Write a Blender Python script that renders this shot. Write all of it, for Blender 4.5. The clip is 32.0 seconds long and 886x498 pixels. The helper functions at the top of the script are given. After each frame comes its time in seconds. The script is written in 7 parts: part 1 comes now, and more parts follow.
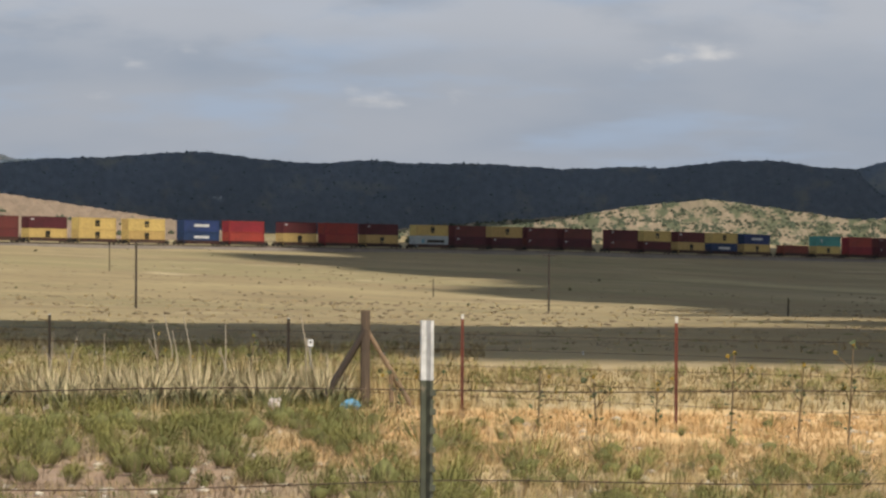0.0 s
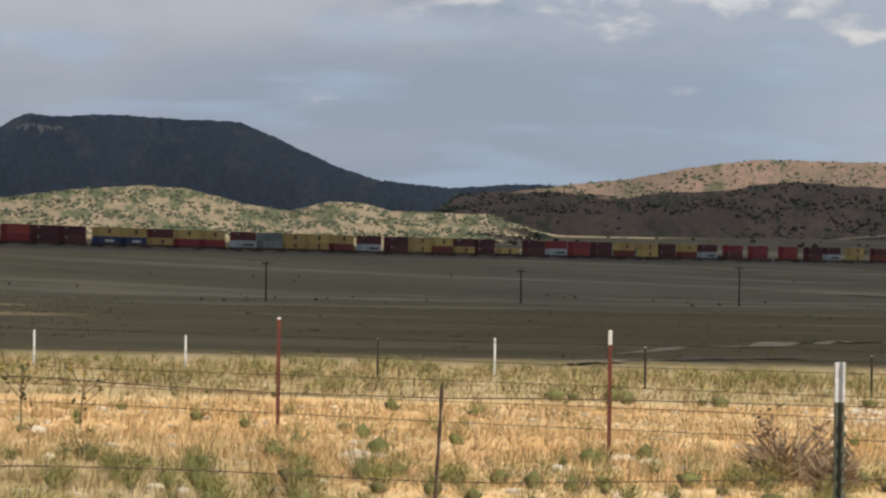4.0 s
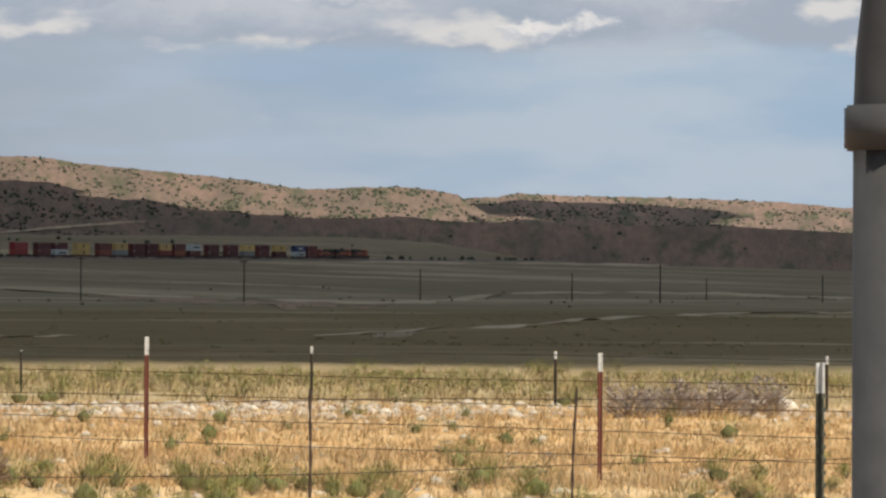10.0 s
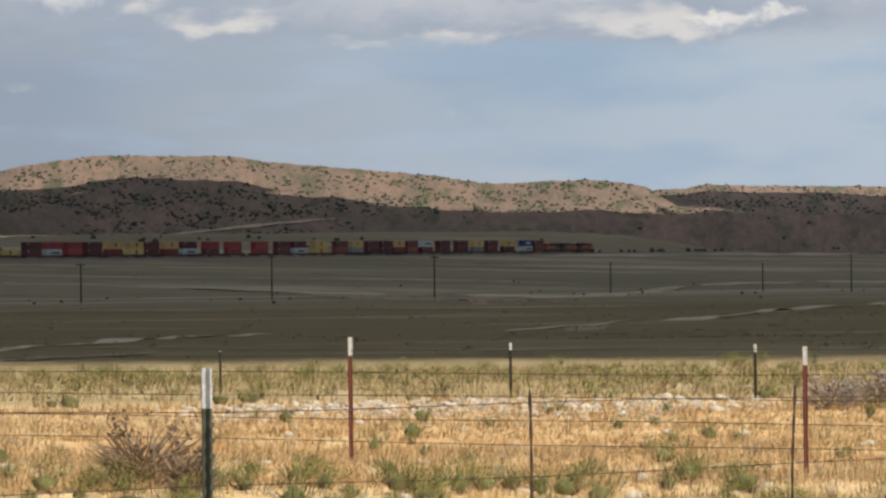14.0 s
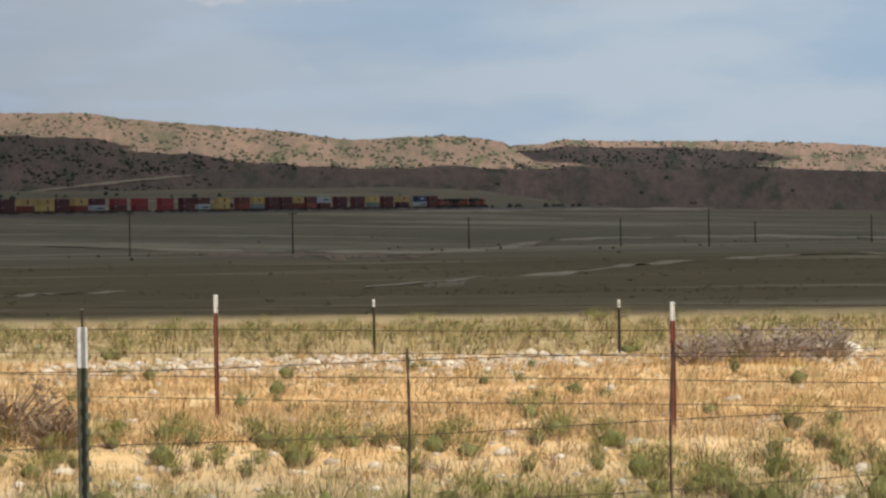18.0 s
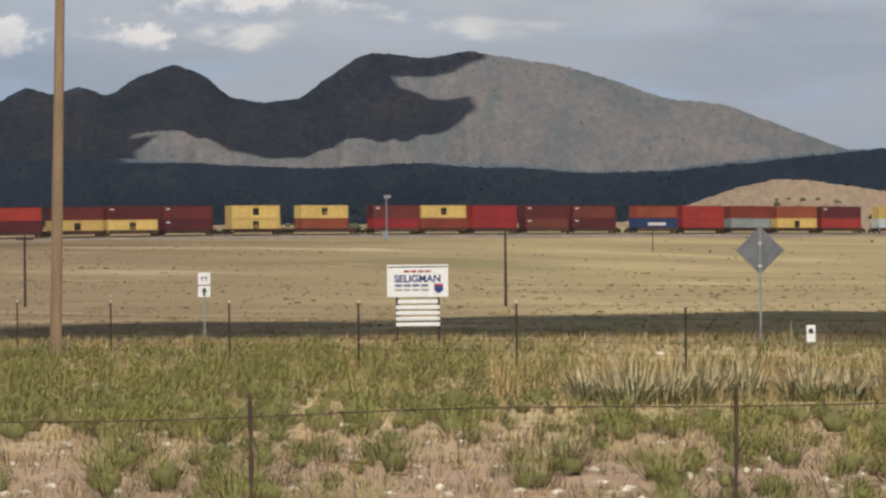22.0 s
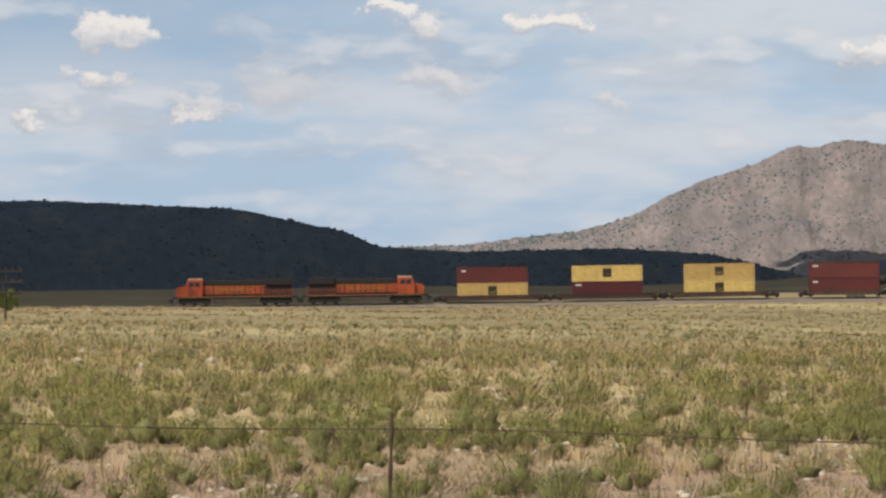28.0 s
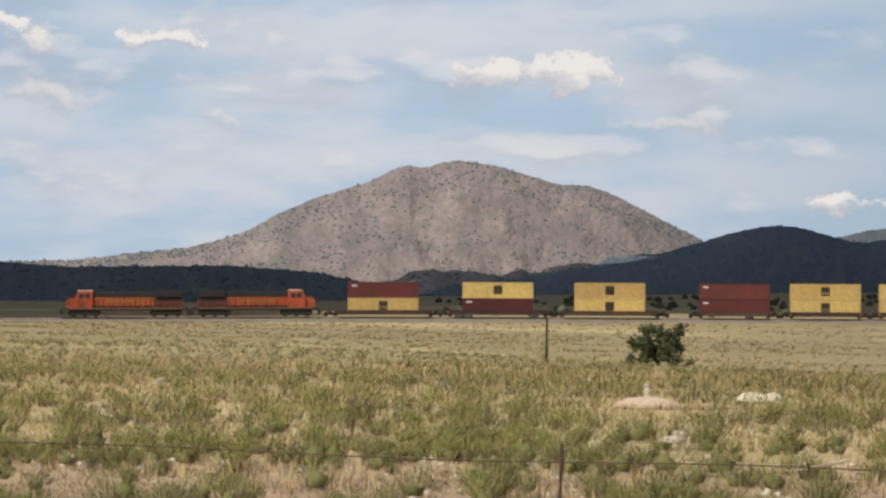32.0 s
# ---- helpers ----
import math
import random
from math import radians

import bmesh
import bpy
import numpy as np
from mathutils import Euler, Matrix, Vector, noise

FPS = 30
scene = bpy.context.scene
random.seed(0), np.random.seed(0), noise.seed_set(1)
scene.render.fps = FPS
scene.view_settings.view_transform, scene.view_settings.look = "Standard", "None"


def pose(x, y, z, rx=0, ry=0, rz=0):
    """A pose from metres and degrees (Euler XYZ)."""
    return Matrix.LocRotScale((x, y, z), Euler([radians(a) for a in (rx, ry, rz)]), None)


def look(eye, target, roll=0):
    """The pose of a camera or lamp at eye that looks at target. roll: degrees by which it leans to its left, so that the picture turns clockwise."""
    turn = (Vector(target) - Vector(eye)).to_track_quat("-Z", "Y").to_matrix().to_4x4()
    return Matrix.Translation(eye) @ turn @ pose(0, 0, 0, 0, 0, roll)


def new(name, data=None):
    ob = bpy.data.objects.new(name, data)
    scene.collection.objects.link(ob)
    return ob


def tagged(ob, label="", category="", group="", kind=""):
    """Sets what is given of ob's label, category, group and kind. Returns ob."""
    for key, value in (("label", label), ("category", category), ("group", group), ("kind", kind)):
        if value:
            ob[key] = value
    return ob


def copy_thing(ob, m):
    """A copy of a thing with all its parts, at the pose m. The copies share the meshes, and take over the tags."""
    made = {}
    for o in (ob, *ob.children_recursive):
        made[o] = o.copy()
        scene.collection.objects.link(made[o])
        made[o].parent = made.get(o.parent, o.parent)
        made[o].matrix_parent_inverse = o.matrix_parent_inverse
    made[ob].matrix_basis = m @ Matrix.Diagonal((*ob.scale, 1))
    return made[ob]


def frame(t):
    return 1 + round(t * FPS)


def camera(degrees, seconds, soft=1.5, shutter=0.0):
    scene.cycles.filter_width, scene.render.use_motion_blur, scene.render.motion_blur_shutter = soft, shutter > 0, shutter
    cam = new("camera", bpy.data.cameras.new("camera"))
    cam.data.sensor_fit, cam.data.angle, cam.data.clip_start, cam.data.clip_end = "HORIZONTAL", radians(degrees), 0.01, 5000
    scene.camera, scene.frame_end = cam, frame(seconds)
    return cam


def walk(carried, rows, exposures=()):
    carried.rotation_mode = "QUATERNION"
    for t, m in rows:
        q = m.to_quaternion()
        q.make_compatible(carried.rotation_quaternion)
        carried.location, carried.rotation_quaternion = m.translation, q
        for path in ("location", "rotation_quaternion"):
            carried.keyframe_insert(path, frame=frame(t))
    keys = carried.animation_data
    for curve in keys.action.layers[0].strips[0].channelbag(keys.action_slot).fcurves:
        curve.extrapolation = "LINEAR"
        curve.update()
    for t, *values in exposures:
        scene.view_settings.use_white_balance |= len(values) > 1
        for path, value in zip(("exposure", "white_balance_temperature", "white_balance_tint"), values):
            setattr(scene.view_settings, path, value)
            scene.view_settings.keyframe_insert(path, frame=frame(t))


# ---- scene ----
# The camera stands by the road fence and pans along a curving freight train.
# Rows: seconds, azimuth (right of +y), pitch, roll in degrees, and the eye in metres.
cam = camera(10.54, 32.0, soft=2.5)
PATH = [
    (0, -16.511, 0.510, 0.309, 0.091, -0.101, 1.572),
    (0.5, -14.884, 0.385, 0.438, 0.088, -0.067, 1.570),
    (1, -13.129, -0.071, 0.534, 0.096, -0.042, 1.568),
    (1.5, -11.203, -0.044, 0.652, 0.101, -0.054, 1.570),
    (2, -9.648, 0.459, 0.852, 0.100, -0.037, 1.573),
    (2.5, -8.193, 0.957, 1.013, 0.113, -0.096, 1.574),
    (3, -7.011, 0.921, 0.822, 0.114, -0.102, 1.576),
    (3.5, -6.070, 0.428, 0.765, 0.109, -0.102, 1.571),
    (5.5, -3.559, 0.469, 1.027, 0.098, -0.037, 1.577),
    (6, -2.420, 0.404, 1.126, 0.103, 0.002, 1.571),
    (6.5, -0.823, 0.176, 1.397, 0.108, -0.007, 1.571),
    (7, 1.222, 0.129, 1.651, 0.117, 0.004, 1.572),
    (7.5, 3.458, 0.320, 1.704, 0.120, -0.005, 1.576),
    (8, 4.723, 0.173, 1.652, 0.119, 0.073, 1.573),
    (8.5, 5.503, -0.103, 1.304, 0.113, 0.065, 1.574),
    (9, 5.344, -0.126, 0.866, 0.117, 0.097, 1.579),
    (9.5, 4.861, 0.146, 0.465, 0.124, 0.079, 1.582),
    (10, 4.712, 0.447, 0.285, 0.127, 0.061, 1.581),
    (10.5, 4.378, 0.733, 0.039, 0.127, -0.010, 1.580),
    (11, 3.694, 0.917, -0.180, 0.140, -0.017, 1.588),
    (11.5, 3.256, 1.411, -0.063, 0.142, -0.028, 1.595),
    (12, 3.419, 1.568, 0.042, 0.145, -0.041, 1.596),
    (12.5, 4.001, 1.217, 0.300, 0.152, -0.108, 1.604),
    (13, 3.785, 1.211, -0.054, 0.101, -0.011, 1.608),
    (13.5, 3.315, 0.791, -0.266, 0.029, -0.024, 1.612),
    (14, 2.454, 0.381, -0.666, 0.021, 0.054, 1.613),
    (14.5, 2.808, 0.569, -1.193, -0.001, 0.097, 1.626),
    (15, 3.898, -0.219, -1.847, -0.029, 0.112, 1.615),
    (15.5, 4.496, -0.529, -1.382, -0.043, 0.108, 1.627),
    (17.5, 4.539, -0.187, -0.859, -0.037, 0.159, 1.617),
    (18, 4.142, -0.167, -0.904, -0.040, 0.212, 1.617),
    (18.5, 2.532, -0.076, -1.027, -0.052, 0.163, 1.616),
    (19, -1.955, 0.064, -1.091, -0.075, 0.147, 1.619),
    (19.5, -6.942, -0.044, -1.241, -0.097, 0.098, 1.616),
    (20, -11.131, -0.122, -1.278, -0.120, 0.090, 1.620),
    (20.5, -15.119, -0.056, -1.237, -0.156, 0.105, 1.621),
    (21, -18.441, 0.194, -1.124, -0.174, 0.074, 1.619),
    (21.5, -22.049, 0.394, -0.940, -0.193, 0.051, 1.617),
    (22, -26.450, 0.416, -0.528, -0.226, 0.049, 1.619),
    (22.5, -32.305, 0.549, -0.400, -0.249, -0.005, 1.656),
    (23, -38.841, 0.848, -0.163, -0.261, -0.054, 1.658),
    (23.5, -46.184, 0.920, -0.164, -0.200, -0.046, 1.614),
    (24, -54.309, 0.838, -0.072, -0.126, 0.008, 1.596),
    (24.5, -60.515, 0.767, -0.260, -0.096, 0.041, 1.570),
    (25, -65.861, 0.693, -0.630, -0.103, 0.024, 1.601),
    (25.5, -70.824, 0.630, -0.730, -0.132, -0.018, 1.598),
    (27.5, -76.112, 0.541, 0.229, -0.043, -0.033, 1.611),
    (28, -74.593, 0.570, 0.316, -0.010, -0.042, 1.614),
    (28.5, -74.461, 0.733, 0.305, 0.035, -0.056, 1.621),
    (29, -74.198, 0.699, 0.260, 0.053, -0.053, 1.620),
    (29.5, -73.407, 0.643, 0.079, 0.039, -0.045, 1.618),
    (30, -72.616, 0.500, -0.394, 0.013, -0.033, 1.609),
    (30.5, -72.199, 0.397, -0.386, 0.051, -0.043, 1.616),
    (31, -71.486, 0.418, -0.060, 0.027, -0.031, 1.617),
    (31.5, -70.382, 0.536, 0.272, -0.030, -0.017, 1.610),
    (32, -69.939, 0.833, 1.039, -0.076, -0.007, 1.607),
]


def aim(az, up, roll, x, y, z):
    """The pose of the camera at an azimuth and pitch in degrees."""
    a, p = radians(az), radians(up)
    way = Vector((math.sin(a) * math.cos(p), math.cos(a) * math.cos(p), math.sin(p)))
    return look((x, y, z), Vector((x, y, z)) + way, roll)


walk(cam, [(row[0], aim(*row[1:])) for row in PATH], exposures=[(0, 0.16), (2.0, 0.15), (2.5, 0.04), (3.2, 0.04), (3.7, 0.15), (9.8, 0.16), (11, -0.08), (12.6, -0.15), (13.6, 0.12), (20, 0.16), (21.5, 0.14), (22.2, 0.10), (23, -0.03), (25, 0.0), (27.5, 0.12), (32, 0.12)])

# ---- light: a high summer sun behind the camera, a broken sky ----
SUN_AZ, SUN_EL = 150.0, 50.0
SUN_DIR = Vector((math.sin(radians(SUN_AZ)) * math.cos(radians(SUN_EL)),
                  math.cos(radians(SUN_AZ)) * math.cos(radians(SUN_EL)), math.sin(radians(SUN_EL))))
sun = new("sun", bpy.data.lights.new("sun", "SUN"))
sun.data.energy, sun.data.angle, sun.data.color = 4.3, radians(0.6), (1.0, 0.925, 0.81)
sun.matrix_world = look(SUN_DIR * 500, (0, 0, 0))

world = bpy.data.worlds.new("world")
scene.world = world
world.use_nodes = True


# cumulus: azimuth, height, half width and half height in degrees, weight
CUMULUS = """-6.6,4.15,2.3,0.34,0.8 -2.44,3.84,0.88,0.27,0.9 -3.38,3.63,0.61,0.27,0.8 -2.12,3.44,0.61,0.20,0.7 -4.65,3.85,0.61,0.09,0.5 -0.04,3.76,1.01,0.26,0.9 3.61,3.71,0.54,0.28,0.9 6.23,3.99,0.74,0.30,1 0.83,3.59,0.61,0.17,0.9 6.08,3.09,0.74,0.13,0.7 2.48,3.30,2.83,0.34,0.45 7.13,3.46,1.35,0.34,0.4
 -43.64,3.35,0.74,0.27,1 -42.23,3.08,0.57,0.22,1 -40.21,3.11,0.51,0.18,1 -39.40,3.15,0.40,0.15,.7 -41.09,3.69,1.01,0.13,.8 -39.00,3.54,0.40,0.15,.9 -38.12,3.61,0.27,0.09,.9 -36.97,3.41,0.88,0.15,.7
 -35.49,3.10,0.88,0.19,1 -43.04,1.94,0.88,0.22,.6 -41.09,2.14,1.08,0.20,.5 -39.40,2.54,0.47,0.08,.6 -59.14,3.16,0.64,0.30,1 -57.37,3.10,0.94,0.22,1 -55.55,3.04,0.47,0.13,.9 -58.31,2.73,0.34,0.13,1
 -58.91,2.36,0.74,0.26,.7 -57.57,1.72,0.74,0.30,.7 -55.82,1.72,0.61,0.27,.5 -53.86,3.54,1.75,0.30,.5 -51.50,3.26,1.75,0.30,.5 -53.73,2.93,0.24,0.15,.9 -53.05,2.90,0.27,0.09,.7 -56.36,2.53,0.67,0.11,.5
 -51.84,2.39,1.21,0.17,.6 -53.12,1.92,0.30,0.24,.7 -51.98,1.88,0.54,0.22,.9 -54.06,1.59,0.40,0.20,.7 -50.43,1.88,0.47,0.27,.7 -49.82,2.68,0.47,0.19,1 -49.49,3.32,0.27,0.20,1 -49.29,1.91,0.34,0.17,.7
 -69.30,2.92,0.44,0.23,1.2 -68.49,2.93,0.44,0.22,1.2 -63.17,2.55,0.37,0.24,.9 -62.77,2.25,0.40,0.19,1 -61.35,3.20,0.27,0.27,1 -60.82,3.02,0.54,0.27,1 -65.20,1.47,0.47,0.17,.9 -63.12,1.51,0.61,0.17,.8
 -61.70,1.59,0.54,0.15,.6 -67.35,2.40,0.74,0.13,.4 -73.30,3.25,0.37,0.13,.9 -74.85,3.25,0.40,0.20,.7 -75.39,3.42,0.27,0.10,.8 -74.52,2.61,0.74,0.17,.5 -76.33,2.45,0.67,0.30,.5 -77.61,2.25,0.40,0.17,.5
 -72.70,2.33,0.34,0.12,.4 -78.54,3.07,0.57,0.22,1 -78.74,2.57,0.37,0.17,.7 -77.66,2.17,0.24,0.12,.7 -79.67,2.02,0.27,0.13,.7 -35.78,3.11,0.74,0.30,.9 -31.68,3.03,0.47,0.24,.8 -30.00,2.95,0.47,0.15,.8
 -28.65,3.34,1.21,0.13,.7"""


def build_sky():
    nt = world.node_tree
    nt.nodes.clear()
    L = nt.links.new
    out = nt.nodes.new("ShaderNodeOutputWorld")
    sky = nt.nodes.new("ShaderNodeTexSky")
    sky.sky_type, sky.sun_disc = "NISHITA", False
    sky.sun_elevation, sky.sun_rotation = radians(SUN_EL), radians(SUN_AZ)
    sky.air_density, sky.dust_density = 1.0, 1.6
    clear = nt.nodes.new("ShaderNodeBackground")
    clear.inputs[1].default_value = 0.085
    L(sky.outputs[0], clear.inputs[0])
    co = nt.nodes.new("ShaderNodeTexCoord")
    sep = nt.nodes.new("ShaderNodeSeparateXYZ")
    L(co.outputs["Generated"], sep.inputs[0])

    def math_(op, a, b=None, c=None):
        n = nt.nodes.new("ShaderNodeMath")
        n.operation = op
        for i, v in enumerate((a, b, c)):
            if v is None:
                continue
            if isinstance(v, (int, float)):
                n.inputs[i].default_value = v
            else:
                L(v, n.inputs[i])
        return n.outputs[0]

    def smooth(v, lo, hi):
        n = nt.nodes.new("ShaderNodeMapRange")
        n.interpolation_type = "SMOOTHSTEP"
        L(v, n.inputs[0])
        n.inputs[1].default_value, n.inputs[2].default_value = lo, hi
        return n.outputs[0]

    def noise_(scale, detail, rough, zs, shift):
        mp = nt.nodes.new("ShaderNodeMapping")
        mp.inputs["Scale"].default_value = (1, 1, zs)
        mp.inputs["Location"].default_value = shift
        L(co.outputs["Generated"], mp.inputs[0])
        n = nt.nodes.new("ShaderNodeTexNoise")
        n.inputs["Scale"].default_value, n.inputs["Detail"].default_value = scale, detail
        n.inputs["Roughness"].default_value = rough
        L(mp.outputs[0], n.inputs[0])
        return n.outputs[0]

    def mix(f, a, b):
        n = nt.nodes.new("ShaderNodeMix")
        n.data_type = "RGBA"
        L(f, n.inputs[0])
        for i, v in ((6, a), (7, b)):
            if isinstance(v, tuple):
                n.inputs[i].default_value = (*v, 1)
            else:
                L(v, n.inputs[i])
        return n.outputs[2]

    def vec(op, a, b=None, c=None):
        n = nt.nodes.new("ShaderNodeVectorMath")
        n.operation = op
        for i, v in enumerate((a, b, c)):
            if v is None:
                continue
            if isinstance(v, tuple):
                n.inputs[i].default_value = v
            else:
                L(v, n.inputs[i])
        return n.outputs["Value"] if op == "DOT_PRODUCT" else n.outputs[0]

    # the direction as azimuth and height in degrees, its edges ruffled by noise
    way = math_("MULTIPLY", math_("ARCTAN2", sep.outputs[0], sep.outputs[1]), 57.296)
    up = math_("MULTIPLY", math_("ARCSINE", sep.outputs[2]), 57.296)
    ruffle = math_("SUBTRACT", noise_(60, 8, 0.68, 1.5, (0.7, 0.2, 0.4)), 0.5)
    curl = math_("SUBTRACT", noise_(64, 8, 0.68, 1.5, (2.7, 1.2, 3.4)), 0.5)
    both = nt.nodes.new("ShaderNodeCombineXYZ")
    L(math_("ADD", way, math_("MULTIPLY", curl, 2.3)), both.inputs[0])
    L(math_("ADD", up, math_("MULTIPLY", ruffle, 0.95)), both.inputs[1])
    above = vec("ADD", both.outputs[0], (0.05, 0.11, 0.0))

    def heap(at):
        """How deep a direction lies in the nearest fair-weather cumulus."""
        best = 0.0
        for w in CUMULUS.split():
            a, e, ra, re, s = [float(v) for v in w.split(",")]
            q = vec("MULTIPLY_ADD", at, (1 / (ra * 1.15), 1 / (re * 1.2), 0.0), (-a / (ra * 1.15), -e / (re * 1.2), 0.0))
            best = math_("MAXIMUM", best, math_("MULTIPLY_ADD", vec("DOT_PRODUCT", q, q), -s, s))
        return best

    east = smooth(way, -41.0, -29.0)    # 0: fair sky to the west, 1: storm deck to the north
    open_ = smooth(way, -6.0, 8.0)      # the deck thins out to a bluer sky
    big = noise_(9, 5, 0.5, 3.0, (3.1, 0.4, 0.2))
    veil = noise_(26, 4, 0.45, 5.0, (0.3, 2.0, 0.6))
    deck = mix(smooth(big, 0.36, 0.64), (0.265, 0.31, 0.39), (0.35, 0.375, 0.43))
    deck = mix(math_("MULTIPLY", smooth(veil, 0.48, 0.7), 0.7), deck, (0.32, 0.40, 0.53))
    pale = mix(smooth(noise_(14, 5, 0.5, 3.5, (1.3, 0.1, 2.0)), 0.36, 0.62), (0.315, 0.425, 0.56), (0.43, 0.50, 0.585))
    deck = mix(open_, deck, pale)
    upper = math_("MULTIPLY", smooth(up, 2.5, 3.3), smooth(noise_(22, 6, 0.55, 3.0, (5.1, 0.3, 0.9)), 0.34, 0.58))
    deck = mix(math_("MULTIPLY", upper, 0.75), deck, (0.43, 0.445, 0.49))
    # the fair side: blue above, a milky veil towards the far west, soft banks and bright cumulus
    haze = smooth(way, -60.0, -70.0)
    blue = mix(smooth(up, 0.8, 3.8), (0.335, 0.43, 0.535), (0.265, 0.39, 0.54))
    milk = mix(smooth(noise_(20, 5, 0.5, 4.0, (0.2, 0.8, 1.0)), 0.34, 0.60), (0.40, 0.515, 0.655), (0.585, 0.62, 0.68))
    clear_ = math_("MULTIPLY", smooth(way, -73.0, -78.0), smooth(up, 1.9, 3.3))
    milk = mix(math_("MULTIPLY", clear_, 0.75), milk, (0.285, 0.405, 0.56))
    fair = mix(haze, blue, milk)

    # broken fields of cumulus in rows, lit from above, grey below
    def puffs(dx, dy):
        at = nt.nodes.new("ShaderNodeCombineXYZ")
        L(math_("MULTIPLY_ADD", way, 0.62, dx * 0.62), at.inputs[0])
        L(math_("MULTIPLY_ADD", up, 1.55, dy * 1.55), at.inputs[1])
        n = nt.nodes.new("ShaderNodeTexNoise")
        n.inputs["Scale"].default_value, n.inputs["Detail"].default_value, n.inputs["Roughness"].default_value = 1.0, 6, 0.50
        L(at.outputs[0], n.inputs[0])
        return n.outputs[0]

    west = math_("MULTIPLY", smooth(way, -61.0, -55.5), smooth(way, -34.0, -40.0))
    gap_ = math_("MULTIPLY", smooth(way, -40.0, -35.0), math_("MULTIPLY", smooth(way, -23.0, -28.0), smooth(up, 2.6, 3.1)))
    north_ = math_("MULTIPLY", smooth(way, -8.0, -3.0), smooth(up, 2.6, 3.1))
    wisp = smooth(way, -62.0, -68.0)
    bias = math_("ADD", math_("MULTIPLY_ADD", west, 0.31, -0.2), math_("ADD", math_("MULTIPLY", gap_, 0.22), math_("ADD", math_("MULTIPLY", north_, 0.36), math_("MULTIPLY", wisp, 0.2))))
    bias = math_("SUBTRACT", bias, math_("MULTIPLY", smooth(up, 1.7, 0.9), 0.08))
    puff = puffs(0.0, 0.0)
    dens = smooth(math_("ADD", puff, bias), 0.43, 0.66)
    dens = math_("MULTIPLY", dens, math_("SUBTRACT", 1.0, math_("MULTIPLY", wisp, 0.5)))
    crown_ = math_("MULTIPLY", smooth(math_("SUBTRACT", puff, puffs(0.12, 0.28)), 0.0, 0.17), smooth(puff, 0.42, 0.60))
    row_tone = mix(crown_, (0.40, 0.435, 0.505), (0.74, 0.71, 0.70))
    fair = mix(dens, fair, row_tone)
    deck = mix(dens, deck, mix(crown_, (0.335, 0.38, 0.46), (0.64, 0.62, 0.61)))
    here = heap(both.outputs[0])
    lit = smooth(math_("SUBTRACT", here, heap(above)), -0.25, 0.55)
    shade_ = math_("ADD", math_("MULTIPLY", lit, 0.75), math_("MULTIPLY", smooth(here, 0.2, 0.9), 0.35))
    tone = mix(shade_, (0.44, 0.465, 0.53), (0.80, 0.76, 0.73))
    thick = smooth(here, 0.0, 0.62)
    fair = mix(thick, fair, tone)
    deck = mix(math_("MULTIPLY", thick, 0.8), deck, tone)
    colour = mix(east, fair, deck)
    cloudy = nt.nodes.new("ShaderNodeBackground")
    L(colour, cloudy.inputs[0])
    cloudy.inputs[1].default_value = 1.0
    join = nt.nodes.new("ShaderNodeMixShader")
    join.inputs[0].default_value = 0.92
    L(clear.outputs[0], join.inputs[1])
    L(cloudy.outputs[0], join.inputs[2])
    L(join.outputs[0], out.inputs[0])


build_sky()

# ---- materials ----
MATS = {}


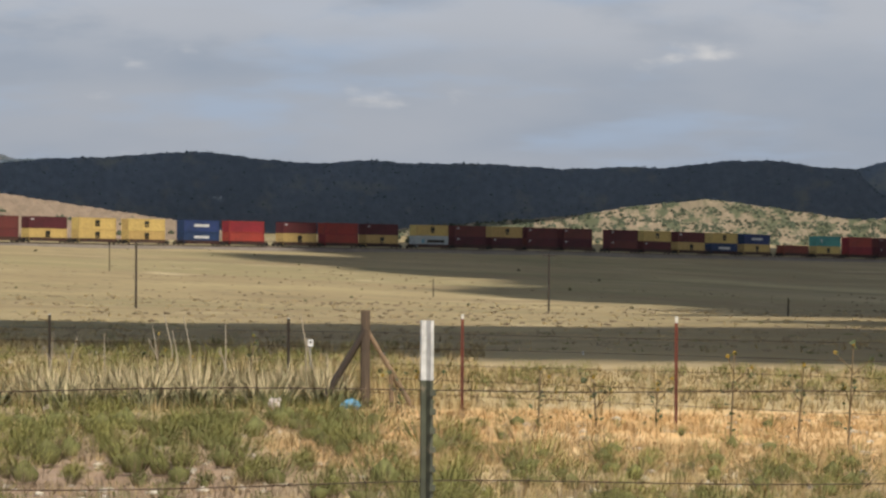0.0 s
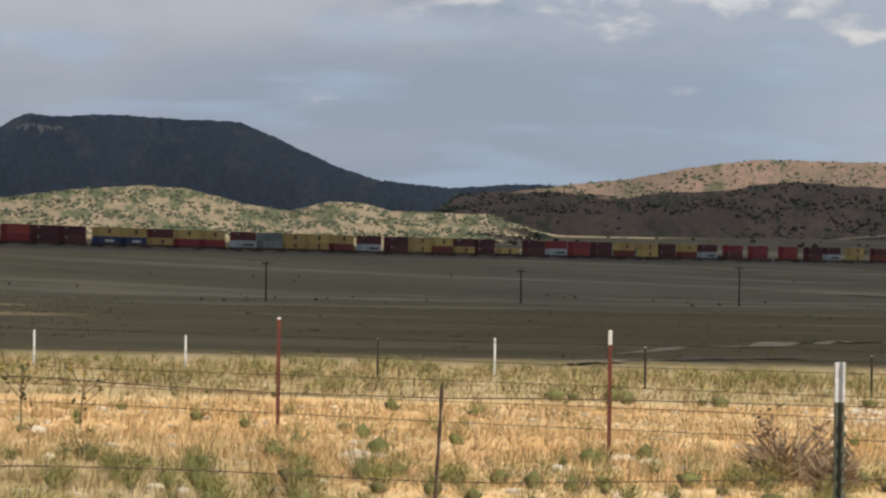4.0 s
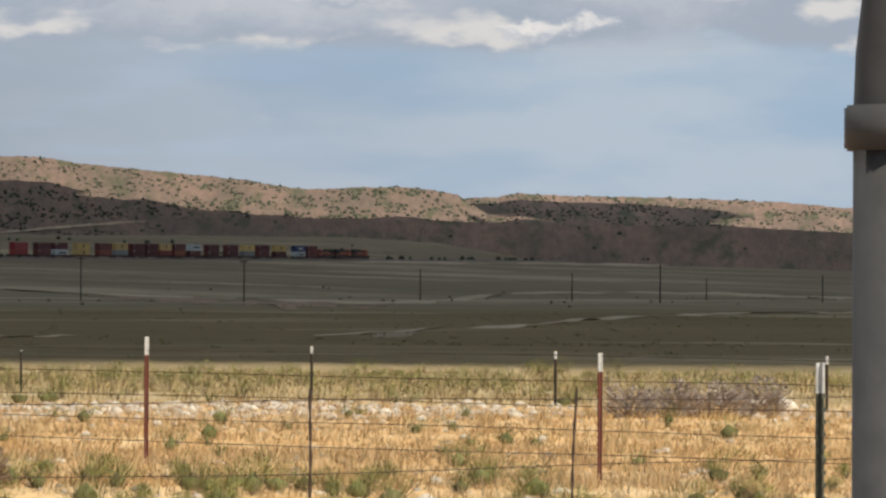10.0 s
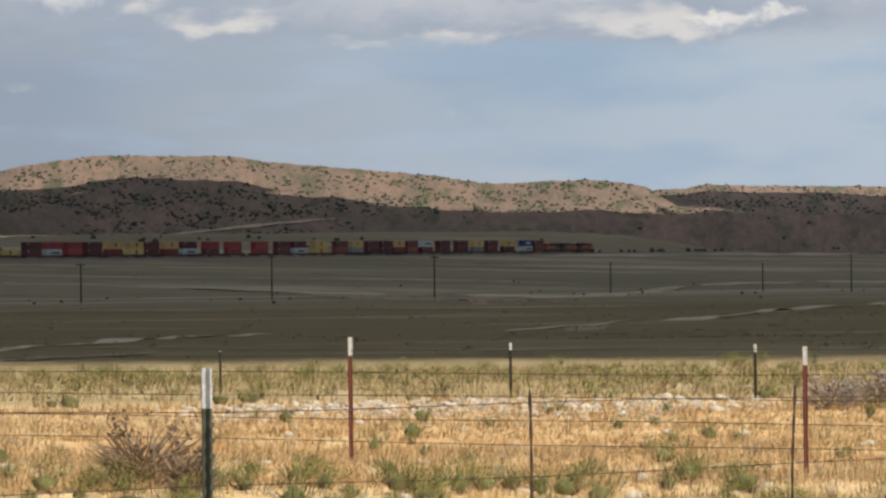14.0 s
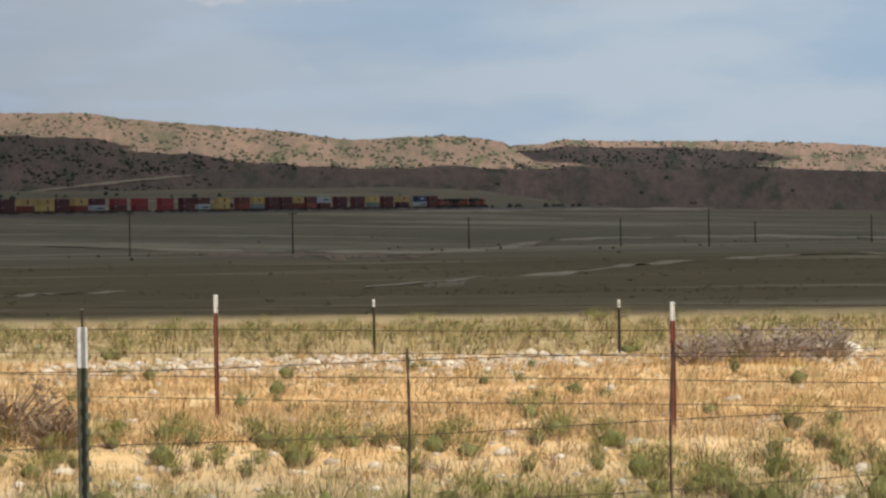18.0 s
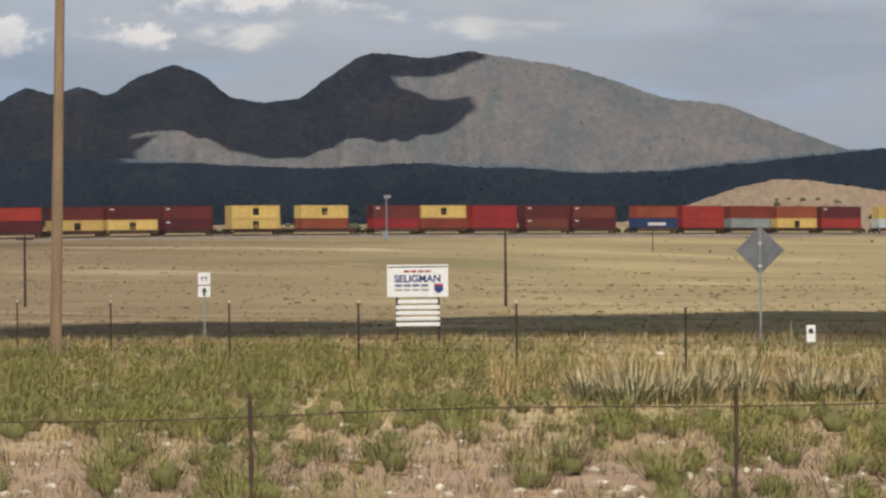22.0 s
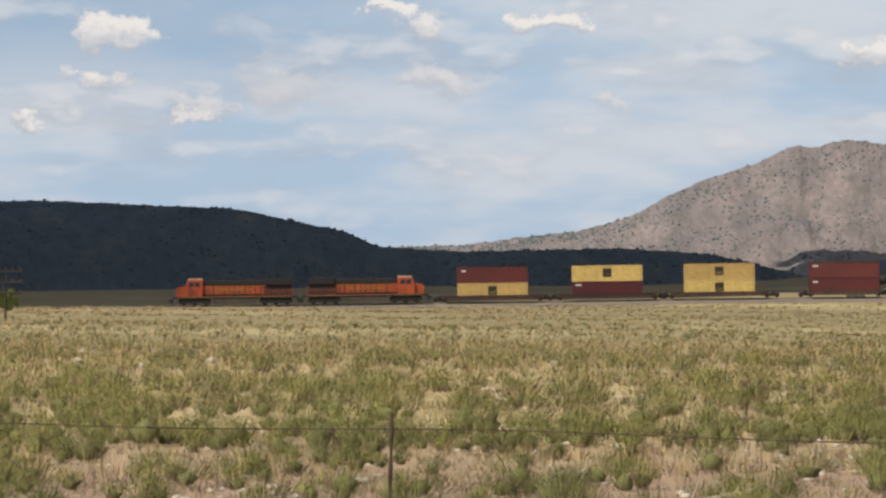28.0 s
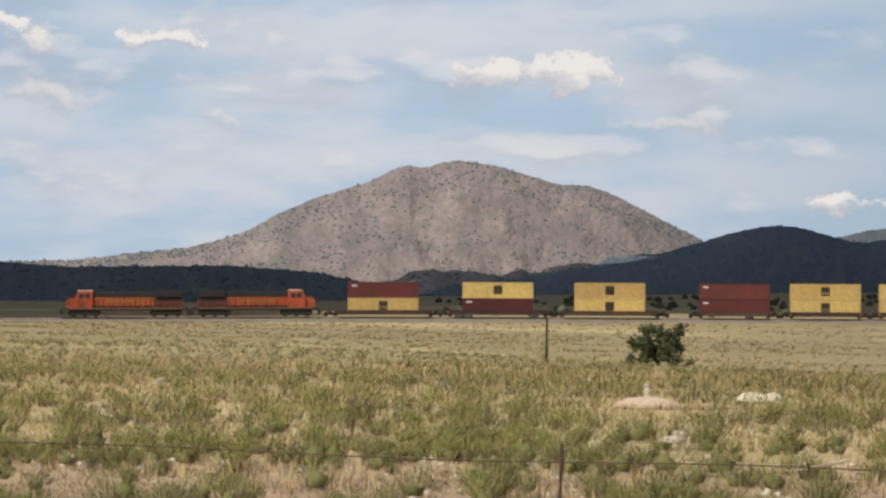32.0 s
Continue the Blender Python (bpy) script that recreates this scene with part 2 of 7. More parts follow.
def material(name, colour, other=None, rough=0.85, metal=0.0, scale=2.0, fine=30.0, bump=0.0, dist=0.02,
             vary=0.0, island=False, spots=None, spot_scale=1.0, spot_cut=(0.5, 0.6), spec=0.3, stretch=(1, 1, 1), thin=0.0, coords="Object"):
    """A surface of two colours mixed by broad and fine noise, with optional patches of a third and per-piece variation."""
    if name in MATS:
        return MATS[name]
    m = bpy.data.materials.new(name)
    m.use_nodes = True
    nt = m.node_tree
    L = nt.links.new
    b = nt.nodes["Principled BSDF"]
    b.inputs["Roughness"].default_value, b.inputs["Metallic"].default_value = rough, metal
    b.inputs["Specular IOR Level"].default_value = spec
    co = nt.nodes.new("ShaderNodeTexCoord")
    mp = nt.nodes.new("ShaderNodeMapping")
    mp.inputs["Scale"].default_value = stretch
    L(co.outputs[coords], mp.inputs[0])

    def noisy(s, d, r=0.6):
        n = nt.nodes.new("ShaderNodeTexNoise")
        n.inputs["Scale"].default_value, n.inputs["Detail"].default_value, n.inputs["Roughness"].default_value = s, d, r
        L(mp.outputs[0], n.inputs[0])
        return n.outputs[0]

    def ramp(v, lo, hi):
        n = nt.nodes.new("ShaderNodeMapRange")
        n.inputs[1].default_value, n.inputs[2].default_value = lo, hi
        L(v, n.inputs[0])
        return n.outputs[0]

    def blend(f, x, y, how="MIX"):
        n = nt.nodes.new("ShaderNodeMix")
        n.data_type, n.blend_type = "RGBA", how
        if isinstance(f, float):
            n.inputs[0].default_value = f
        else:
            L(f, n.inputs[0])
        for i, v in ((6, x), (7, y)):
            if isinstance(v, tuple):
                n.inputs[i].default_value = (*v, 1)
            else:
                L(v, n.inputs[i])
        return n.outputs[2]

    other = other or tuple(c * 0.7 for c in colour)
    broad = noisy(scale, 4)
    small = noisy(fine, 3)
    col = blend(ramp(broad, 0.35, 0.65), other, colour)
    col = blend(ramp(small, 0.3, 0.75), blend(0.35, col, (0.02, 0.02, 0.02)), col)
    if spots:
        col = blend(ramp(noisy(spot_scale, 5, 0.65), *spot_cut), col, spots)
    if vary:
        if island:
            rnd = nt.nodes.new("ShaderNodeNewGeometry").outputs["Random Per Island"]
        else:
            rnd = nt.nodes.new("ShaderNodeObjectInfo").outputs["Random"]
        hs = nt.nodes.new("ShaderNodeHueSaturation")
        L(col, hs.inputs["Color"])
        v = nt.nodes.new("ShaderNodeMapRange")
        v.inputs[3].default_value, v.inputs[4].default_value = 1 - vary, 1 + vary
        L(rnd, v.inputs[0])
        L(v.outputs[0], hs.inputs["Value"])
        h = nt.nodes.new("ShaderNodeMapRange")
        h.inputs[3].default_value, h.inputs[4].default_value = 0.5 - vary * 0.05, 0.5 + vary * 0.05
        L(rnd, h.inputs[0])
        L(h.outputs[0], hs.inputs["Hue"])
        col = hs.outputs[0]
    L(col, b.inputs["Base Color"])
    if bump:
        bp = nt.nodes.new("ShaderNodeBump")
        bp.inputs["Strength"].default_value, bp.inputs["Distance"].default_value = bump, dist
        L(small, bp.inputs["Height"])
        L(bp.outputs[0], b.inputs["Normal"])
    if thin:
        through_ = nt.nodes.new("ShaderNodeBsdfTranslucent")
        L(col, through_.inputs[0])
        both = nt.nodes.new("ShaderNodeMixShader")
        both.inputs[0].default_value = thin
        L(b.outputs[0], both.inputs[1])
        L(through_.outputs[0], both.inputs[2])
        L(both.outputs[0], nt.nodes["Material Output"].inputs[0])
    MATS[name] = m
    return m


def part(name, bm, mat, parent=None, label=""):
    """Links a bmesh as one mesh object under a thing or a part."""
    me = bpy.data.meshes.new(name)
    bm.to_mesh(me)
    bm.free()
    me.materials.append(mat)
    ob = new(name, me)
    if parent:
        ob.parent = parent
    if label:
        ob["label"] = label
    return ob


def raw(name, verts, faces, mat, parent=None, smooth=False):
    """One mesh object out of arrays of corners and of triangles or quads."""
    me = bpy.data.meshes.new(name)
    verts, faces = np.asarray(verts, np.float32), np.asarray(faces, np.int32)
    n, k = faces.shape
    me.vertices.add(len(verts))
    me.vertices.foreach_set("co", verts.ravel())
    me.loops.add(n * k)
    me.loops.foreach_set("vertex_index", faces.ravel())
    me.polygons.add(n)
    me.polygons.foreach_set("loop_start", np.arange(0, n * k, k, dtype=np.int32))
    me.polygons.foreach_set("loop_total", np.full(n, k, np.int32))
    if smooth:
        me.polygons.foreach_set("use_smooth", np.ones(n, bool))
    me.update(calc_edges=True)
    me.validate()
    me.materials.append(mat)
    ob = new(name, me)
    if parent:
        ob.parent = parent
    return ob


def box(bm, x0, x1, y0, y1, z0, z1, bevel=0.0):
    r = bmesh.ops.create_cube(bm, size=1, matrix=Matrix.LocRotScale(
        ((x0 + x1) / 2, (y0 + y1) / 2, (z0 + z1) / 2), None, (abs(x1 - x0), abs(y1 - y0), abs(z1 - z0))))
    if bevel:
        es = list({e for v in r["verts"] for e in v.link_edges})
        bmesh.ops.bevel(bm, geom=es, offset=bevel, segments=1, affect="EDGES")
    return r["verts"]


def rod(bm, a, b, r0, r1=None, sides=8):
    a, b = Vector(a), Vector(b)
    way = b - a
    m = Matrix.Translation((a + b) / 2) @ way.to_track_quat("Z", "Y").to_matrix().to_4x4()
    return bmesh.ops.create_cone(bm, cap_ends=True, segments=sides, radius1=r0, radius2=r0 if r1 is None else r1, depth=way.length, matrix=m)["verts"]


def slab(bm, pts, y0, y1):
    """A profile in x and z, drawn out from y0 to y1."""
    a = [bm.verts.new((x, y0, z)) for x, z in pts]
    b = [bm.verts.new((x, y1, z)) for x, z in pts]
    n = len(pts)
    bm.faces.new(a)
    bm.faces.new(b[::-1])
    for i in range(n):
        bm.faces.new((a[i], b[i], b[(i + 1) % n], a[(i + 1) % n]))
    bmesh.ops.recalc_face_normals(bm, faces=bm.faces)


def empty(name, m=None):
    ob = new(name)
    if m is not None:
        ob.matrix_basis = m
    return ob


def pol(az, d):
    """The place at an azimuth in degrees and a distance from the camera's stand."""
    return d * math.sin(radians(az)), d * math.cos(radians(az))


# blue of distance haze is painted into the wooded slopes' base colour
HAZED_PINE = material("hazed_wooded_slope", (0.107, 0.132, 0.16), (0.084, 0.107, 0.133), scale=0.012, fine=0.16, bump=0.6, dist=4.0, coords="UV",
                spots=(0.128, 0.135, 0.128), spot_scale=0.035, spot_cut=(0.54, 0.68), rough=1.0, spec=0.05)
ROCKY = material("stony_slope", (0.30, 0.245, 0.225), (0.185, 0.16, 0.155), scale=0.022, fine=0.16, bump=0.7, dist=4.0, coords="UV",
                 spots=(0.14, 0.128, 0.115), spot_scale=0.05, spot_cut=(0.5, 0.68), rough=1.0, spec=0.05)
# darker tones tinted blue to paint aerial haze onto the rock
HAZED_GREYROCK = material("hazed_scrubby_slope", (0.175, 0.157, 0.152), (0.118, 0.124, 0.134), scale=0.02, fine=0.14, bump=0.7, dist=4.0, coords="UV",
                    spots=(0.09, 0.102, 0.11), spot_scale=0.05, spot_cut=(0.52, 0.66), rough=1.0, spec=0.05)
TAN = material("tan_slope", (0.37, 0.275, 0.195), (0.28, 0.215, 0.155), scale=0.03, fine=0.3, bump=0.7, dist=3.0, coords="UV",
               spots=(0.15, 0.14, 0.09), spot_scale=0.12, spot_cut=(0.60, 0.68), rough=1.0, spec=0.05)
SPECK = material("speckled_slope", (0.38, 0.30, 0.21), (0.26, 0.215, 0.145), scale=0.03, fine=0.3, bump=0.6, dist=2.0, coords="UV",
                 spots=(0.10, 0.11, 0.065), spot_scale=0.10, spot_cut=(0.48, 0.56), rough=1.0, spec=0.05)
MESA = material("mixed_slope", (0.30, 0.205, 0.155), (0.19, 0.145, 0.11), scale=0.02, fine=0.2, bump=0.7, dist=3.0, coords="UV",
                spots=(0.11, 0.105, 0.065), spot_scale=0.06, spot_cut=(0.52, 0.62), rough=1.0, spec=0.05)
# the far mountain's haze, painted in as a blue-grey base colour
HAZED_BLUE = material("hazed_far_slope", (0.115, 0.12, 0.13), (0.08, 0.088, 0.10), scale=0.01, fine=0.1, bump=0.8, dist=6.0, rough=1.0, spec=0.05, coords="UV")

# ---- the lie of the land ----
AZ = [-100, -85, -72, -65, -56, -47, -38, -30, -22, -12, 0, 14]
Z110 = [0, 0, 0, 0, 0, 0, 0, -0.1, -0.1, -0.2, -0.35, -0.4]
Z310 = [0, 0, -0.3, -1.4, -2.1, -1.7, -1.2, -1.0, -1.0, -1.1, -1.6, -1.6]
ZMID = [0, 0, 0.2, -0.6, -0.3, 1.2, 2.5, 2.2, 0.8, -1.2, -1.4, -1.0]
FOOT = [0.05, 0.1, 0.22, 0.4, 0.5, 0.6, 0.72, 0.74, 0.72, 0.66, 0.6, 0.55]
# the railway: azimuth, distance, and its height as an angle above the eye
RAIL_AZ = [-92, -80.7, -77.7, -74, -70.8, -66, -60.5, -55.7, -51, -47.4, -43.8, -38.7, -34, -28.8, -23.3, -19, -15.5, -11.5, -6.2, -2.2, 2, 14]
RAIL_UP = [-0.26, -0.165, -0.13, -0.055, 0.015, 0.075, 0.143, 0.225, 0.335, 0.391, 0.49, 0.54, 0.583, 0.62, 0.585, 0.532, 0.5, 0.415, 0.345, 0.325, 0.322, 0.31]
SCALE_AZ = [-86, -64, -49.9, -40.4, -35, -28.6, -21.6, -15.8, -11.4, -6.7, 0, 3.7, 6.7, 12.8]
SCALE = [10.2, 10.12, 9.8, 8.8, 8.2, 7.0, 5.6, 4.4, 3.35, 2.75, 1.85, 1.3, 1.1, 0.8]


def lay_track():
    """The track's plan, shaped to fit the camera's view: an arc round the camera, then an ever tighter slant; the slant
    at an azimuth follows from SCALE.
    """
    az = np.arange(-112, 12.5, 0.03)
    h = np.interp(az, SCALE_AZ, SCALE)
    s, dist = 10.25, []
    for a, across in zip(az, h):
        if a > -64:
            s -= s * math.sqrt(max(0.0, (s / across) ** 2 - 1)) * radians(0.03)
        dist.append(8500 / s)
    d = np.array(dist)
    pad = np.concatenate([d[0] + (d[1] - d[0]) * np.arange(-60, 0), d, d[-1] + (d[-1] - d[-2]) * np.arange(1, 61)])
    d = np.convolve(pad, np.ones(101) / 101, "same")[60:-60]
    up = np.interp(az, RAIL_AZ, RAIL_UP)
    up = np.convolve(np.pad(up, 50, "edge"), np.ones(101) / 101, "valid")
    z = 1.6 + d * np.tan(np.radians(up))
    p = np.stack([d * np.sin(np.radians(az)), d * np.cos(np.radians(az)), z], 1)
    run = np.concatenate([[0], np.cumsum(np.linalg.norm(np.diff(p[:, :2], axis=0), axis=1))])
    return az, d, z, p, run


T_AZ, T_D, T_Z, T_P, T_RUN = lay_track()
RUN0 = float(np.interp(-85.607, T_AZ, T_RUN))


def track(l):
    """The place and heading of the track, l metres along it."""
    l = l + RUN0
    p = [float(np.interp(l, T_RUN, T_P[:, i])) for i in range(3)]
    q = [float(np.interp(l + 6, T_RUN, T_P[:, i])) - float(np.interp(l - 6, T_RUN, T_P[:, i])) for i in range(3)]
    return Vector(p), Vector(q)


def land(az, d):
    """The height of the ground, for arrays of azimuth and distance."""
    az, d = np.asarray(az, float), np.asarray(d, float)
    dr = np.interp(az, T_AZ, T_D)
    zr = np.interp(az, T_AZ, T_Z) - 0.9
    gap = np.exp(-(((az + 52.45) / 0.8) ** 4))     # the wash under the railway bridge
    foot = 1.6 + 2600 * np.tan(np.radians(np.interp(az, AZ, FOOT)))
    top = 1.6 + 4800 * np.tan(np.radians(np.interp(az, AZ, FOOT) + 0.12))
    seen = np.clip((az + 112) / 15, 0, 1) * np.clip((40 - az) / 20, 0, 1)
    keys = [0 * d, 0 * d + 60, 0 * d + 110, 0 * d + 310, (310 + dr) / 2, dr - 9 - 5 * gap, dr + 9, np.maximum(dr * 1.15, 2600), 0 * d + 4800]
    vals = [0 * d, 0 * d, np.interp(az, AZ, Z110), np.interp(az, AZ, Z310), np.interp(az, AZ, ZMID), zr - 2.7 * gap, zr, foot, top]
    z = 0 * d
    for i in range(len(keys) - 1):
        t = np.clip((d - keys[i]) / (keys[i + 1] - keys[i]), 0, 1)
        t = np.where(i in (4, 5, 6), t, t * t * (3 - 2 * t))
        z = np.where(d >= keys[i], vals[i] + (vals[i + 1] - vals[i]) * t, z)
    return z * seen


def bumpy(az, d, size, seed=0.0):
    """Smooth pseudo-random unevenness between -1 and 1, for arrays."""
    x, y = d * np.sin(np.radians(az)), d * np.cos(np.radians(az))
    s = 0
    for k, (a, b, c) in enumerate(((1.0, 0.35, 0.2), (-0.6, 0.9, 1.7), (0.3, -1.1, 2.9), (1.3, 1.2, 4.1))):
        s = s + np.sin((a * x + b * y) / size * 2 * np.pi * (0.6 + 0.23 * k) + c * 3 + seed)
    return s / 4


def build_ground():
    az = np.concatenate([np.arange(-180, -96, 4.0), np.arange(-96, 22, 0.4), np.arange(22, 180, 4.0), [180.0]])
    d = np.concatenate([[0.0, 3, 7], np.geomspace(10, 4900, 150)])
    A, D = np.meshgrid(az, d, indexing="ij")
    Z = land(A, D) + 0.05 * bumpy(A, D, 7.0) * np.clip(D / 20, 0, 1) + np.clip((D - 60) / 300, 0, 1) * 0.25 * bumpy(A, D, 60.0, 2.0)
    V = np.stack([D * np.sin(np.radians(A)), D * np.cos(np.radians(A)), Z], -1).reshape(-1, 3)
    n, m = A.shape
    i = (np.arange(n - 1)[:, None] * m + np.arange(m - 1)[None]).ravel()
    F = np.stack([i, i + 1, i + m + 1, i + m], 1)
    ob = raw("ground", V, F, ground_material(), smooth=True)
    tagged(ob, "dry tan grassland soil with stony and greenish patches", "ground", kind="structure")


def ground_material():
    """Soil by distance and direction: grey-green near the road fence, orange dry grass, then open brown range with pale streaks."""
    m = bpy.data.materials.new("range_soil")
    m.use_nodes = True
    nt = m.node_tree
    L = nt.links.new
    b = nt.nodes["Principled BSDF"]
    b.inputs["Roughness"].default_value, b.inputs["Specular IOR Level"].default_value = 0.95, 0.1
    co = nt.nodes.new("ShaderNodeTexCoord")

    def noisy(s, d, r=0.6, st=(1, 1, 1)):
        mp = nt.nodes.new("ShaderNodeMapping")
        mp.inputs["Scale"].default_value = st
        L(co.outputs["Object"], mp.inputs[0])
        n = nt.nodes.new("ShaderNodeTexNoise")
        n.inputs["Scale"].default_value, n.inputs["Detail"].default_value, n.inputs["Roughness"].default_value = s, d, r
        L(mp.outputs[0], n.inputs[0])
        return n.outputs[0]

    def ramp(v, lo, hi):
        n = nt.nodes.new("ShaderNodeMapRange")
        n.inputs[1].default_value, n.inputs[2].default_value = lo, hi
        L(v, n.inputs[0])
        return n.outputs[0]

    def blend(f, x, y):
        n = nt.nodes.new("ShaderNodeMix")
        n.data_type = "RGBA"
        L(f, n.inputs[0])
        for i, v in ((6, x), (7, y)):
            if isinstance(v, tuple):
                n.inputs[i].default_value = (*v, 1)
            else:
                L(v, n.inputs[i])
        return n.outputs[2]

    soil = blend(ramp(noisy(0.9, 6), 0.3, 0.7), (0.28, 0.18, 0.115), (0.385, 0.27, 0.175))
    soil = blend(ramp(noisy(9.0, 4), 0.62, 0.72), soil, (0.60, 0.54, 0.45))
    litter_ = blend(ramp(noisy(17.0, 6, 0.72), 0.38, 0.62), (0.17, 0.112, 0.08), (0.45, 0.34, 0.25))
    soil = blend(ramp(noisy(3.0, 5, 0.65), 0.42, 0.58), soil, litter_)
    prairie = blend(ramp(noisy(0.02, 6, 0.6), 0.35, 0.65), (0.24, 0.182, 0.105), (0.34, 0.275, 0.15))
    prairie = blend(ramp(noisy(0.012, 5, 0.6), 0.52, 0.66), prairie, (0.20, 0.175, 0.092))
    prairie = blend(ramp(noisy(0.0045, 6, 0.65, (0.5, 1, 1)), 0.50, 0.60), prairie, (0.255, 0.215, 0.115))
    prairie = blend(ramp(noisy(0.007, 6, 0.65, (0.5, 1, 1)), 0.58, 0.66), prairie, (0.43, 0.365, 0.20))
    prairie = blend(ramp(noisy(0.035, 5, 0.55), 0.62, 0.72), prairie, (0.44, 0.36, 0.215))
    prairie = blend(ramp(noisy(0.22, 5, 0.7), 0.56, 0.66), prairie, (0.19, 0.155, 0.095))
    # the flat inside the curve: olive turf with broad pale and brown streaks, its colours darkened for cloud shade
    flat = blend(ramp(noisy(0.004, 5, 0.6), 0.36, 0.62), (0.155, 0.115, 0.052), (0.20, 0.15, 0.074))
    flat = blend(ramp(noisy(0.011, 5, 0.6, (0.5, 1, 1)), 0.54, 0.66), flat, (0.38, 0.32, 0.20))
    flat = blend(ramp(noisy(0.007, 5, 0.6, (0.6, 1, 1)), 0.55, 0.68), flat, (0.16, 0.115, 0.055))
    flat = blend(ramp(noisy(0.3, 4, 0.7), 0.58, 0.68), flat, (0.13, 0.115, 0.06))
    xyz = nt.nodes.new("ShaderNodeSeparateXYZ")
    unit = nt.nodes.new("ShaderNodeVectorMath")
    unit.operation = "NORMALIZE"
    L(co.outputs["Object"], unit.inputs[0])
    L(unit.outputs[0], xyz.inputs[0])
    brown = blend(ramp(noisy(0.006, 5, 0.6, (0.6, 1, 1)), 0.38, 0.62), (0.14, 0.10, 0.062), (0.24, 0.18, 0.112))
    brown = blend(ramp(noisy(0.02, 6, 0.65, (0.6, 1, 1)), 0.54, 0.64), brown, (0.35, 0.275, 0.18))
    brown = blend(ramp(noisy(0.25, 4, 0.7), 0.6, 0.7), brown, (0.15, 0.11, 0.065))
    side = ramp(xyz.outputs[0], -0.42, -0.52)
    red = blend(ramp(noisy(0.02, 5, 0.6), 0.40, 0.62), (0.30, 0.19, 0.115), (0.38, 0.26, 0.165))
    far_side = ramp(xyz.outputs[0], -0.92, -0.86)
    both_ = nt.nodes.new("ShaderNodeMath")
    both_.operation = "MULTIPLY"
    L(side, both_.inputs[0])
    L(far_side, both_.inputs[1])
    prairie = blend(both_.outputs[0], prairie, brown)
    ln = nt.nodes.new("ShaderNodeVectorMath")
    ln.operation = "LENGTH"
    L(co.outputs["Object"], ln.inputs[0])

    def times(a, b):
        n = nt.nodes.new("ShaderNodeMath")
        n.operation = "MULTIPLY"
        L(a, n.inputs[0])
        L(b, n.inputs[1])
        return n.outputs[0]

    field = times(times(ramp(xyz.outputs[0], -0.868, -0.85), ramp(xyz.outputs[0], -0.762, -0.785)), times(ramp(ln.outputs["Value"], 330.0, 420.0), ramp(ln.outputs["Value"], 740.0, 650.0)))
    prairie = blend(times(field, ramp(noisy(0.008, 4, 0.6), 0.30, 0.50)), prairie, red)
    # farther out the flat is grey-green pasture with long pale streaks
    pasture = blend(ramp(noisy(0.003, 5, 0.6), 0.38, 0.62), (0.185, 0.155, 0.092), (0.25, 0.21, 0.135))
    pasture = blend(ramp(noisy(0.0075, 6, 0.65, (0.45, 1, 1)), 0.53, 0.64), pasture, (0.42, 0.35, 0.235))
    pasture = blend(ramp(noisy(0.05, 5, 0.65), 0.56, 0.68), pasture, (0.135, 0.11, 0.065))
    flat = blend(ramp(ln.outputs["Value"], 560.0, 760.0), flat, pasture)
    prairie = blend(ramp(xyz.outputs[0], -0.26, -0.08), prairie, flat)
    def dist_ramp(lo, hi):
        return ramp(ln.outputs["Value"], lo, hi)

    # matted dry grass: orange towards the north, straw and olive under the brush
    mat_o = blend(ramp(noisy(0.5, 6, 0.65), 0.38, 0.62), (0.68, 0.43, 0.19), (0.74, 0.56, 0.32))
    mat_o = blend(ramp(noisy(5.0, 5, 0.7), 0.56, 0.70), mat_o, (0.50, 0.33, 0.17))
    mat_g = blend(ramp(noisy(0.35, 6, 0.65), 0.40, 0.60), (0.37, 0.285, 0.145), (0.50, 0.395, 0.235))
    mat_g = blend(ramp(noisy(4.0, 5, 0.7), 0.56, 0.70), mat_g, (0.27, 0.20, 0.12))
    north = ramp(xyz.outputs[0], -0.33, -0.29)
    soil = blend(times(dist_ramp(26.0, 33.0), north), soil, mat_g)
    soil = blend(times(dist_ramp(38.0, 47.0), north), soil, mat_o)
    soil = blend(times(dist_ramp(28.0, 36.0), ramp(xyz.outputs[0], -0.15, -0.08)), soil, mat_o)
    soil = blend(times(dist_ramp(42.0, 60.0), ramp(xyz.outputs[0], -0.29, -0.33)), soil, mat_g)
    soil = blend(times(dist_ramp(63.0, 67.0), north), soil, mat_g)
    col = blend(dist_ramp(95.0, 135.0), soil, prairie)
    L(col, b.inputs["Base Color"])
    bp = nt.nodes.new("ShaderNodeBump")
    bp.inputs["Strength"].default_value, bp.inputs["Distance"].default_value = 0.8, 0.06
    L(noisy(2.2, 6), bp.inputs["Height"])
    L(bp.outputs[0], b.inputs["Normal"])
    return m


build_ground()


def crest(text):
    return np.array([[float(v) for v in w.split(",")] for w in text.split()])


LATTICE = np.random.default_rng(77).uniform(-1, 1, (256, 256))


def lattice(x, y, size, seed):
    """Smooth value noise over the plan."""
    u, v = x / size + seed * 7.3, y / size + seed * 3.1
    i, j = np.floor(u).astype(int), np.floor(v).astype(int)
    s, t = u - i, v - j
    s, t = s * s * (3 - 2 * s), t * t * (3 - 2 * t)
    q = lambda a, b: LATTICE[(i + a) % 256, (j + b) % 256]
    return (q(0, 0) * (1 - s) + q(1, 0) * s) * (1 - t) + (q(0, 1) * (1 - s) + q(1, 1) * s) * t


